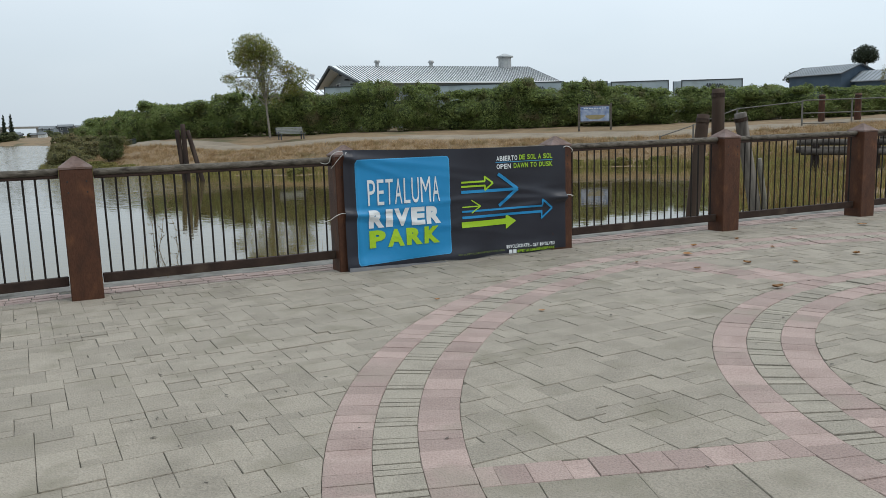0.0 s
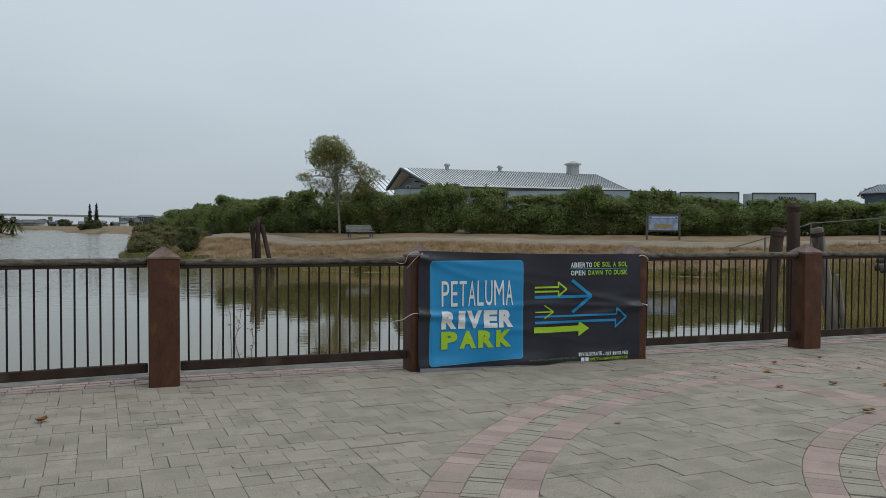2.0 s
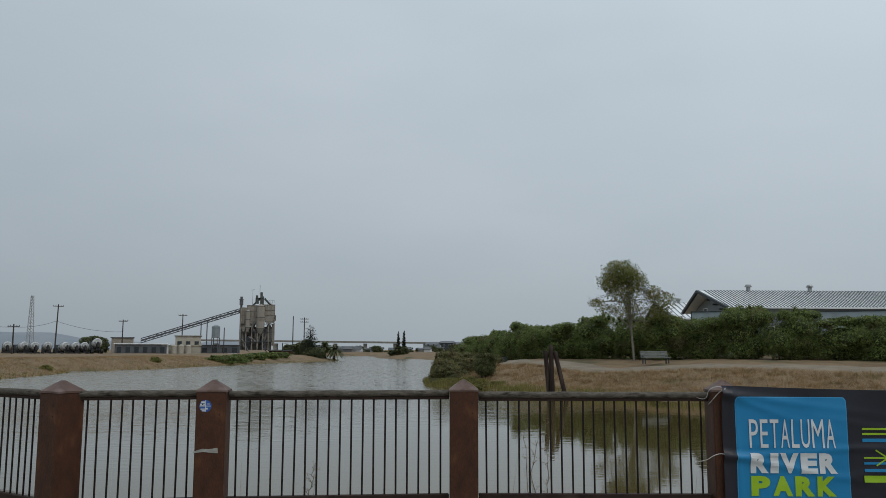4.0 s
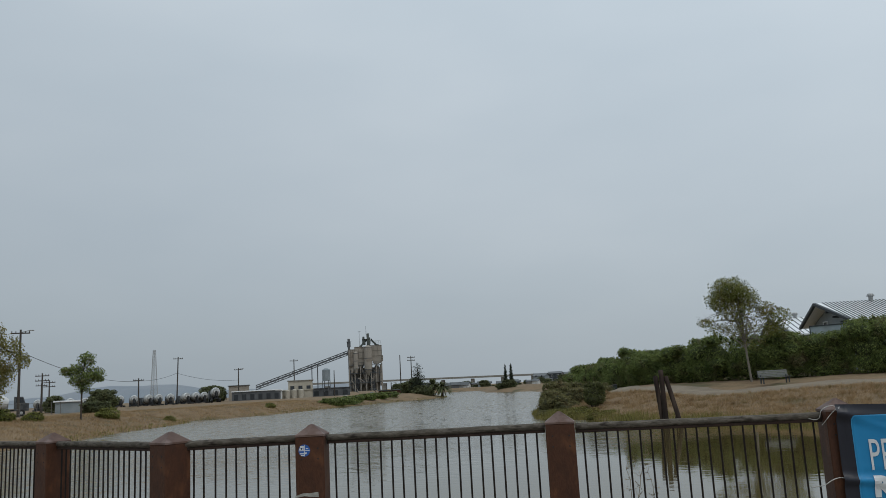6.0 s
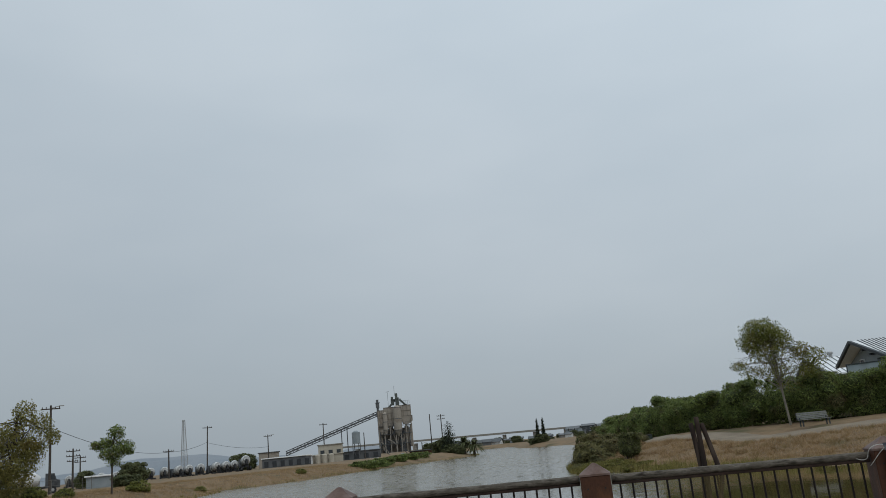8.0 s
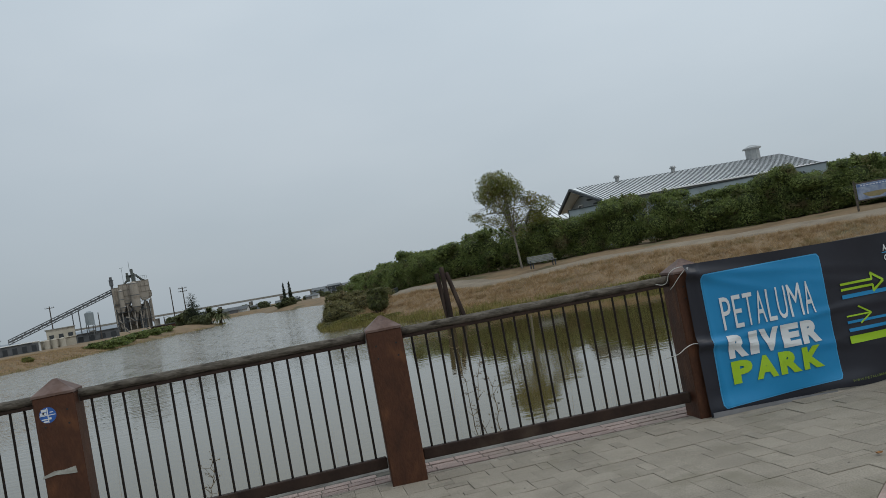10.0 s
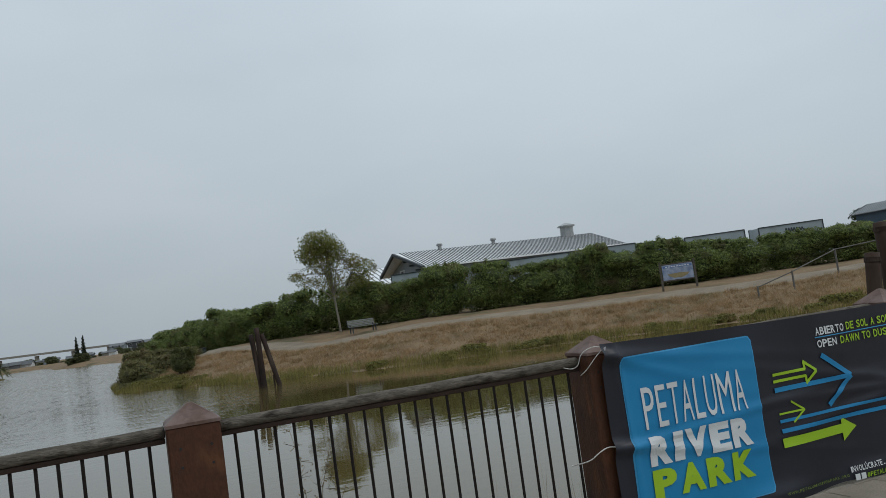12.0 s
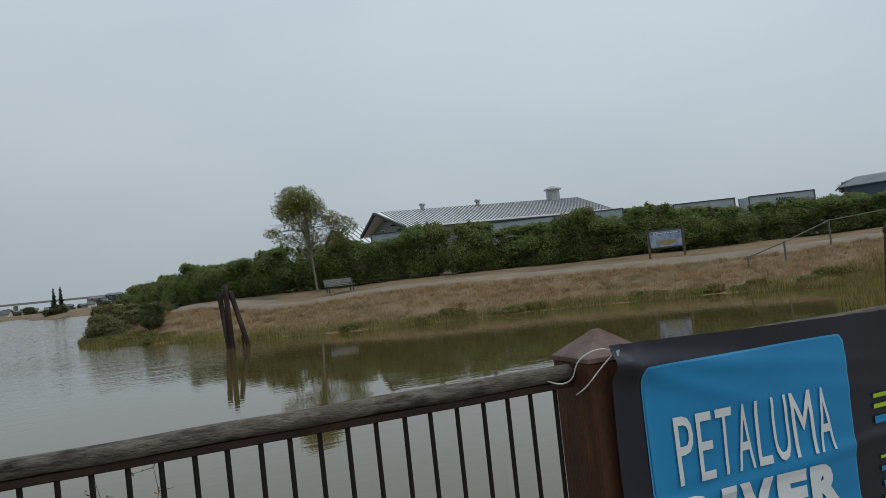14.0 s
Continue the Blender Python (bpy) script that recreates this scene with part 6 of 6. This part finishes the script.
box(b, (1.5, 0, 20.0), (0.9, 1.0, 1.6), bevel=0.1)
box(b, (0.0, 0, 17.6), (1.2, 1.0, 2.0))
box(b, (-0.1, 0, 19.2), (0.8, 0.8, 0.9))
box(b, (1.2, 0, 18.7), (3.6, 1.6, 0.12))
for k in range(7):
    rod(b, (2.4 + k * 0.6, -0.8, 16.9), (2.4 + k * 0.6, -0.8, 17.9), 0.05, seg=4)
rod(b, (2.4, -0.8, 17.9), (6.0, -0.8, 17.9), 0.05, seg=4)
rod(b, (2.6, 0, 18.5), (5.4, 0, 15.6), 0.35, seg=8)
rod(b, (1.2, 0, 18.6), (-1.6, 0, 15.8), 0.35, seg=8)
box(b, (4.6, 0, 16.6), (1.8, 1.4, 0.14))
rod(b, (0.9, 0, 20), (0.9, 0, 23.5), 0.06, seg=5)
rod(b, (-1.6, 0, 16), (-1.6, 0, 21.6), 0.05, seg=5)
rod(b, (-2.2, 0, 21.5), (-1.0, 0, 21.7), 0.05, seg=5)
part("headhouse", b, M_HEADHOUSE, plant, "grey-green conveyor headhouse")
for i, (x, y, w, h) in enumerate(((-8, -6, 3.5, 2.2), (-3.5, -7, 4.5, 1.6), (1.5, -7, 3.4, 2.4), (6.2, -6, 2.6, 1.8), (9.5, -5, 3.2, 2.0), (12.8, -4.4, 2.2, 1.5))):
    b = B()
    box(b, (0, 0, h / 2), (w, 2.2, h), bevel=0.12)
    box(b, (w * 0.2, 0, h + 0.25), (w * 0.4, 1.6, 0.5), bevel=0.05)
    p = plant.matrix_basis @ Vector((x, y, 0))
    tagged(part("yard_equipment", b, (M_WHITE, M_CONCRETE, M_WALLGREY)[i % 3]), "pale yard equipment at the foot of the plant", "equipment", "yard equipment").matrix_basis = pose(p.x, p.y, gz(p.x, p.y), rz=14)

conv = thing("conveyor", "long inclined lattice conveyor rising to the tower", "conveyor")
a, c = Vector((-105.4, 280.3, 4.4)), Vector((-73.0, 290.6, 15.6))
d = (c - a).normalized()
side = Vector((-d.y, d.x, 0)).normalized() * 0.6
up = Vector((0, 0, 0.75))
for s in (-1, 1):
    for k in (-1, 1):
        b = B()
        rod(b, a + side * s + up * k, c + side * s + up * k, 0.14, seg=5)
        part("chord", b, M_PLANTDARK, conv)
b = B()
n = 26
for i in range(n):
    p, q = a.lerp(c, i / n), a.lerp(c, (i + 1) / n)
    for s in (-1, 1):
        rod(b, p + side * s - up, q + side * s + up if i % 2 else q + side * s - up, 0.07, seg=4)
        rod(b, p + side * s - up, p + side * s + up, 0.07, seg=4)
        if not i % 2:
            rod(b, p + side * s + up, q + side * s - up, 0.07, seg=4)
part("lattice", b, M_PLANTDARK, conv)
b = B()
mid = a.lerp(c, 0.5)
prism_m = look(mid, c)
box(b, (0, 0, 0), (1.1, 0.5, (c - a).length), prism_m)
part("belt", b, M_PLANTDARK, conv)
for f in (0.58, 0.64):
    p = a.lerp(c, f)
    b = B()
    for s in (-1, 1):
        rod(b, p + side * s, Vector((p.x, p.y, 1.0)) + side * s * 1.6, 0.18, seg=6)
    part("trestle", b, M_PLANTDARK, conv)
small = thing("small_silo", "small pale cylindrical silo on a frame", "silo", pose(-76.4, 269.0, 1.6))
b = B()
rod(b, (0, 0, 3.6), (0, 0, 7.4), 1.35, seg=16)
rod(b, (0, 0, 7.4), (0, 0, 7.9), 1.1, 0.5, 16)
part("tank", b, M_WALLGREY, small)
b = B()
for sx, sy in ((-1, -1), (1, -1), (1, 1), (-1, 1)):
    rod(b, (sx, sy, 0), (sx, sy, 3.8), 0.14, seg=6)
part("frame", b, M_PLANTDARK, small)


def utility_pole(x, y, h, arms=1, lamp=False, turn=20, lean=0.0):
    z = gz(x, y)
    t = thing("utility_pole", "dark wooden utility pole" + (" with street lamp" if lamp else " with cross-arm"), "utility pole", pose(x, y, z - 0.2, 0, lean, turn), group="utility poles")
    b = B()
    rod(b, (0, 0, 0), (0, 0, h), 0.19, 0.13, 8)
    part("shaft", b, M_POLE, t)
    for k in range(arms):
        b = B()
        box(b, (0, 0, h - 0.5 - 0.9 * k), (2.4, 0.14, 0.16))
        for sx in (-1.1, -0.6, 0.6, 1.1):
            rod(b, (sx, 0, h - 0.44 - 0.9 * k), (sx, 0, h - 0.2 - 0.9 * k), 0.06, seg=6)
        part("cross_arm", b, M_POLE, t)
    if lamp:
        b = B()
        rod(b, (0, 0, h - 0.4), (1.2, 0, h - 0.1), 0.06, seg=6)
        box(b, (1.4, 0, h - 0.12), (0.6, 0.25, 0.14), bevel=0.04)
        part("lamp_arm", b, M_GALV, t)
    return t


utility_pole(-73.3, 104.3, 12.3, 1, True, 30)
utility_pole(-94.3, 140.8, 7.5, 2)
utility_pole(-109.8, 166.5, 7.0, 2)
utility_pole(-113.0, 168.5, 6.4, 1)
utility_pole(-97.5, 202.2, 12.4, 1, lean=1.5)
utility_pole(-94.0, 175.9, 6.6, 1)
utility_pole(-92.5, 231.7, 9.8, 1, True)
utility_pole(-76.4, 234.7, 11.6, 1)
utility_pole(-46.3, 245.2, 14.0, 0)
utility_pole(-43.0, 245.8, 13.6, 2)
utility_pole(-71.5, 261.2, 8.6, 0)
utility_pole(-49.5, 246.0, 5.6, 0, True)


def wire(a, c, sag):
    cu = bpy.data.curves.new("power_line", "CURVE")
    cu.dimensions = "3D"
    cu.bevel_depth = 0.035
    sp = cu.splines.new("POLY")
    n = 14
    sp.points.add(n)
    for i in range(n + 1):
        f = i / n
        p = Vector(a).lerp(Vector(c), f)
        sp.points[i].co = (p.x, p.y, p.z - sag * 4 * f * (1 - f), 1)
    cu.materials.append(M_BLACK)
    tagged(new("power_line", cu), "thin dark power line strung between poles", "power line", "power lines")


wire((-73.4, 104.4, 9.3), (-94.0, 176.0, 6.2), 1.4)
wire((-94.0, 175.9, 6.2), (-97.5, 202.2, 8.4), 0.5)
wire((-97.5, 202.2, 8.4), (-92.5, 231.7, 6.4), 0.8)

mast = thing("lattice_mast", "tall thin lattice radio mast in the distance", "mast", pose(-136.8, 266.4, 0))
b = B()
for k in range(3):
    an = k * 2.094
    rod(b, (1.5 * math.cos(an), 1.5 * math.sin(an), 0), (0.45 * math.cos(an), 0.45 * math.sin(an), 19), 0.11, seg=4)
part("leg", b, M_GALV, mast)
b = B()
for i in range(20):
    z0, z1 = i * 0.95, (i + 1) * 0.95
    r0, r1 = 1.5 - 1.05 * z0 / 19, 1.5 - 1.05 * z1 / 19
    for k in range(3):
        an, a2 = k * 2.094, (k + 1) * 2.094
        rod(b, (r0 * math.cos(an), r0 * math.sin(an), z0), (r1 * math.cos(a2), r1 * math.sin(a2), z1), 0.06, seg=4)
part("bracing", b, M_GALV, mast)

fence2 = thing("yard_fence", "grey wire yard fence on the far bank", "fence")
yl = [(-58, 77), (-62, 84), (-66, 92), (-70, 100), (-73, 108), (-76, 116), (-79, 123)]
for i, (x, y) in enumerate(yl):
    b = B()
    rod(b, (x, y, gz(x, y) - 0.1), (x, y, gz(x, y) + 1.9), 0.045, seg=6)
    part("post", b, M_PIPE, fence2)
    if i:
        px, py = yl[i - 1]
        for h in (0.4, 1.1, 1.8):
            b = B()
            rod(b, (px, py, gz(px, py) + h), (x, y, gz(x, y) + h), 0.018, seg=4)
            part("wire", b, M_PIPE, fence2)
for i, (x, y) in enumerate(((-25.35, 31.2), (-25.0, 31.45), (-24.6, 31.8))):
    dolphin("short_pile", "short weathered timber pile near the plaza edge", [((x, y, -2), (x + 0.05, y, 1.2 - 0.06 * i), 0.14, M_PILE_BROWN, False)], "timber pile")

# ---- dead leaves on the plaza ----
def dead_leaf(x, y, s, turn, curl):
    verts, faces = [], []
    n = 6
    for i in range(n + 1):
        f = i / n
        w = 0.42 * math.sin(math.pi * min(1, f * 0.96 + 0.04)) * (1 + 0.3 * math.sin(i * 2.1))
        for q in (-1, 0, 1):
            verts.append((s * (f - 0.5), s * w * q, s * (0.08 + curl * (abs(q) * 0.35 + (f - 0.5) ** 2))))
        if i:
            o = i * 3
            faces += [(o - 3, o, o + 1, o - 2), (o - 2, o + 1, o + 2, o - 1)]
    ob = tagged(raw("fallen_leaf", verts, faces, M_DEADLEAF), "curled brown dead leaf on the pavers", "leaf", "fallen leaves")
    ob.matrix_basis = pose(x, y, 0.004, rz=turn)


lr = random.Random(12)
for x, y, s in ((5.39, 4.22, 0.12), (5.9, 5.84, 0.13), (5.45, 5.2, 0.09), (6.0, 5.15, 0.1), (6.4, 4.95, 0.08), (7.2, 4.95, 0.11), (8.6, 5.6, 0.13), (-0.44, 5.9, 0.12), (-0.18, 2.75, 0.1), (6.3, 6.2, 0.1), (9.0, 6.3, 0.12), (8.1, 6.5, 0.1), (7.0, 6.3, 0.08), (3.4, 4.55, 0.06), (2.9, 5.3, 0.05), (5.2, 5.75, 0.06), (6.9, 5.7, 0.08)):
    dead_leaf(x, y, s * 0.85, lr.uniform(0, 360), lr.uniform(0.1, 0.5))
litter = []
for k in range(150):
    litter.append((lr.uniform(-4, 9), lr.uniform(1.8, 6.8), 0.006))
lt = np.array(litter)
rgl = np.random.default_rng(2)
tagged(raw("leaf_litter", (leaf_quads(lt, np.tile([0, 0, 3.0], (150, 1)), 0.014, rgl, 3.0)).tolist(), np.arange(600).reshape(-1, 4).tolist(), M_RAILWOOD), "tiny scraps of dry leaf on the pavers", "leaf litter", kind="stuff")

# ---- pavers ----
M_KERB = material("grey_kerb", [(0.13, 0.12, 0.105), (0.24, 0.225, 0.2)], scale=4, rough=0.95, bump=0.5, spec=0.2, stain=(0.07, 0.06, 0.05), stain_scale=3)
OX, OY = 6.33, 0.92
RING = [(5.43, 4.82), (3.43, 2.84)]
SPOKE_A = radians(163.6)


def clip(poly, nx, ny, c):
    """Keeps the part of poly where nx * x + ny * y >= c."""
    out = []
    for i in range(len(poly)):
        p, q = poly[i], poly[(i + 1) % len(poly)]
        dp, dq = nx * p[0] + ny * p[1] - c, nx * q[0] + ny * q[1] - c
        if dp >= 0:
            out.append(p)
        if (dp >= 0) != (dq >= 0):
            t = dp / (dp - dq)
            out.append((p[0] + (q[0] - p[0]) * t, p[1] + (q[1] - p[1]) * t))
    return out


def area(poly):
    return 0.5 * sum(poly[i][0] * poly[(i + 1) % len(poly)][1] - poly[(i + 1) % len(poly)][0] * poly[i][1] for i in range(len(poly)))


def shrink(poly, g):
    """Moves each side of a convex polygon inwards."""
    out = poly
    for i in range(len(poly)):
        p, q = poly[i], poly[(i + 1) % len(poly)]
        dx, dy = q[0] - p[0], q[1] - p[1]
        n = math.hypot(dx, dy)
        if n < 1e-6:
            continue
        nx, ny = -dy / n, dx / n
        out = clip(out, nx, ny, nx * p[0] + ny * p[1] + g)
        if len(out) < 3:
            return []
    return out


FENCE_LINE = [(-9.86, 10.92), (-4.84, 7.9), (-3.0, 6.72), (-1.83, 6.9), (0.38, 7.12), (14, 7.1)]


def fence_y(x):
    for (ax, ay), (bx, by) in zip(FENCE_LINE[:-1], FENCE_LINE[1:]):
        if ax <= x <= bx:
            return ay + (by - ay) * (x - ax) / (bx - ax)
    return 6.8


tiles = []  # (polygon, kind: 0 grey, 1 red, 2 tan)
pr = random.Random(77)


def keep(poly, red=False, gap=None):
    if len(poly) < 3:
        return
    if area(poly) < 0:
        poly = poly[::-1]
    s = shrink(poly, gap if gap is not None else pr.choice((0.0003, 0.0005, 0.001, 0.0016)))
    if len(s) >= 3 and area(s) > 0.0007:
        tiles.append((s, red))


def ring_tile(r0, r1, a0, a1, red):
    if red == 2:
        a0, a1 = a0 + 0.0045 / r1, a1 - 0.0045 / r1
    n = 2 if (a1 - a0) * r1 > 0.15 else 1
    pts = [(OX + r1 * math.cos(a0 + (a1 - a0) * i / n), OY + r1 * math.sin(a0 + (a1 - a0) * i / n)) for i in range(n + 1)]
    pts += [(OX + r0 * math.cos(a1 - (a1 - a0) * i / n), OY + r0 * math.sin(a1 - (a1 - a0) * i / n)) for i in range(n + 1)]
    cx, cy = sum(p[0] for p in pts) / len(pts), sum(p[1] for p in pts) / len(pts)
    if cy < fence_y(cx) - 0.02:
        keep(pts, red, pr.uniform(0.0004, 0.0012) if red == 1 else 0.001)


for ro, ri in RING:
    w = (ro - ri) / 3
    for k in range(3):
        r0, r1 = ri + w * k, ri + w * (k + 1)
        ang, i = radians(20), 0
        while ang < radians(379):
            if k == 1:
                L = 0.058 if i % 3 else 0.155
            else:
                L = pr.choice((0.1, 0.13, 0.18))
            ring_tile(r0, r1, ang, ang + L / r1, 1 if k != 1 else 2)
            ang += L / r1
            i += 1

# the spokes of red pavers
sd = (math.cos(SPOKE_A), math.sin(SPOKE_A))
sn = (-sd[1], sd[0])
for ra, rb3 in ((0.0, 2.84), (3.43, 4.82)):
    r = ra
    while r < rb3 - 0.02:
        L = min(pr.choice((0.11, 0.13, 0.16)), rb3 - r)
        if rb3 - r - L < 0.05:
            L = rb3 - r
        keep([(OX + sd[0] * rr + sn[0] * s, OY + sd[1] * rr + sn[1] * s) for rr, s in ((r, -0.09), (r + L, -0.09), (r + L, 0.09), (r, 0.09))], True)
        r += L
SB = ((5.0, 6.35), (6.12, 3.75))
bd = Vector((SB[1][0] - SB[0][0], SB[1][1] - SB[0][1]))
bl2 = bd.length
bd.normalize()
bn = Vector((-bd.y, bd.x))


def regions(poly):
    """The pieces of a field paver that lie between the bands."""
    cx, cy = sum(p[0] for p in poly) / len(poly), sum(p[1] for p in poly) / len(poly)
    dx, dy = cx - OX, cy - OY
    r = math.hypot(dx, dy) or 1e-6
    ux, uy = dx / r, dy / r
    base = ux * OX + uy * OY
    lim = [(RING[0][0], 1e9), (RING[1][0], RING[0][1]), (0, RING[1][1])]
    for lo, hi in lim:
        if r + 0.4 < lo or r - 0.4 > hi:
            continue
        q = poly
        if lo > 0:
            q = clip(q, ux, uy, base + lo)
        if hi < 1e8 and len(q) > 2:
            q = clip(q, -ux, -uy, -(base + hi))
        if len(q) < 3:
            continue
        if hi < 1e8 and dx < 0:
            c0 = sn[0] * OX + sn[1] * OY
            for s in (1, -1):
                h = clip(q, s * sn[0], s * sn[1], s * c0 + 0.09)
                if len(h) > 2:
                    yield h, s
        else:
            yield q, 0


SLAB_SIDE = 1
ga = radians(3)
gc, gs = math.cos(ga), math.sin(ga)
GX0, GY0 = -10.0, -5.2
CELL, NX, NY = 0.083, 290, 204
SIZES = ((2, 2), (2, 2), (2, 3), (3, 2), (2, 3), (3, 3), (1, 2), (2, 1))
taken = np.zeros((NX, NY), bool)
for i in range(NX):
    for j in range(NY):
        if taken[i, j]:
            continue
        for w, h in pr.sample(SIZES, 8) + [(1, 1)]:
            if i + w <= NX and j + h <= NY and not taken[i:i + w, j:j + h].any():
                break
        taken[i:i + w, j:j + h] = True
        quad = []
        for a2, b3 in ((i, j), (i + w, j), (i + w, j + h), (i, j + h)):
            a2, b3 = a2 * CELL + pr.uniform(-0.0016, 0.0016), b3 * CELL + pr.uniform(-0.0016, 0.0016)
            quad.append((GX0 + a2 * gc - b3 * gs, GY0 + a2 * gs + b3 * gc))
        cx, cy = sum(p[0] for p in quad) / 4, sum(p[1] for p in quad) / 4
        if cy > fence_y(cx) + 0.08 or cx > 13.5 or cy < -4.5:
            continue
        rel = Vector((cx - SB[0][0], cy - SB[0][1]))
        al, ac = rel.dot(bd), rel.dot(bn)
        fx = fence_y(cx)
        for q, side in regions(quad):
            if side == SLAB_SIDE and cx < OX - 0.3:
                continue
            slope = (fence_y(cx + 0.2) - fence_y(cx - 0.2)) / 0.4
            nn = math.hypot(slope, 1)
            q = clip(q, slope / nn, -1 / nn, (slope * cx - fx) / nn)
            if len(q) > 2:
                keep(q, 0 < al < bl2 and abs(ac) < 0.2 and math.hypot(cx - OX, cy - OY) < 4.82)

# larger slabs on the near side of the spoke
off = 0.09
while off < 5.0:
    wd = pr.choice((0.36, 0.42))
    r = -1.8 + pr.uniform(0, 0.2)
    while r < 5.0:
        L = pr.choice((0.4, 0.48, 0.56))
        quad = [(OX + sd[0] * rr + sn[0] * s, OY + sd[1] * rr + sn[1] * s) for rr, s in ((r, off), (r + L, off), (r + L, off + wd), (r, off + wd))]
        for q, side in regions(quad):
            if side == SLAB_SIDE:
                keep(q, False, 0.002)
        r += L
    off += wd

# the kerb behind the bricks
for k, ((ax, ay), (bx, by)) in enumerate(zip(FENCE_LINE[:-1], FENCE_LINE[1:])):
    L = math.hypot(bx - ax, by - ay)
    b = B()
    box(b, (L / 2, 0.47, -0.055 - 0.003 * k), (L, 0.25, 0.13), pose(ax, ay, 0, rz=math.degrees(math.atan2(by - ay, bx - ax))), bevel=0.01)
    part("kerb", b, M_KERB, pavement, "weathered grey concrete kerb")

# the row of pink bricks under the railing
for (ax, ay), (bx, by) in zip(FENCE_LINE[:-1], FENCE_LINE[1:]):
    L = math.hypot(bx - ax, by - ay)
    ux, uy = (bx - ax) / L, (by - ay) / L
    nx2, ny2 = -uy, ux
    for o0, o1, step in ((0.014, 0.115, 0.2), (0.13, 0.225, 0.2), (0.236, 0.33, 0.2)):
        s = pr.uniform(0, 0.05)
        while s + step < L:
            keep([(ax + ux * a2 + nx2 * o, ay + uy * a2 + ny2 * o) for a2, o in ((s, o0), (s + step, o0), (s + step, o1), (s, o1))], True, 0.003)
            s += step


def tile_mesh(poly, z, verts, faces, ch=0.0016):
    mx, my = sum(p[0] for p in poly) / len(poly), sum(p[1] for p in poly) / len(poly)
    s = []
    for x, y in poly:
        f = min(0.3, 1.4 * ch / math.hypot(mx - x, my - y))
        s.append((x + (mx - x) * f, y + (my - y) * f))
    o, n = len(verts), len(poly)
    tx, ty = pr.uniform(-0.004, 0.004), pr.uniform(-0.004, 0.004)
    cx, cy = poly[0]
    for p in s:
        verts.append((p[0], p[1], z + (p[0] - cx) * tx + (p[1] - cy) * ty))
    for p in poly:
        verts.append((p[0], p[1], z - 0.0035 + (p[0] - cx) * tx + (p[1] - cy) * ty))
    for p in poly:
        verts.append((p[0], p[1], -0.048))
    faces.append(tuple(range(o, o + n)))
    for i in range(n):
        j = (i + 1) % n
        faces.append((o + i, o + n + i, o + n + j, o + j))
        faces.append((o + n + i, o + 2 * n + i, o + 2 * n + j, o + n + j))


rest = {0: ([], []), 1: ([], []), 2: ([], [])}
singles = 0
for poly, red in tiles:
    cx, cy = sum(p[0] for p in poly) / len(poly), sum(p[1] for p in poly) / len(poly)
    z = pr.gauss(0, 0.0018)
    if singles < 300 and 0.9 < cx < 3.5 and 2.2 < cy < 4.6 and len(poly) < 9:
        v, f = [], []
        tile_mesh(poly, z, v, f)
        raw("paver", v, f, (M_PAVER, M_RED, M_TAN)[int(red)], pavement)
        singles += 1
    else:
        tile_mesh(poly, z, *rest[int(red)])
raw("grey_pavers", *rest[0], M_PAVER_REST, pavement, "grey-green stone pavers")["kind"] = "stuff"
raw("red_pavers", *rest[1], M_RED_REST, pavement, "faded red pavers")["kind"] = "stuff"
raw("tan_pavers", *rest[2], M_TAN, pavement, "narrow tan pavers between the red bands")["kind"] = "stuff"
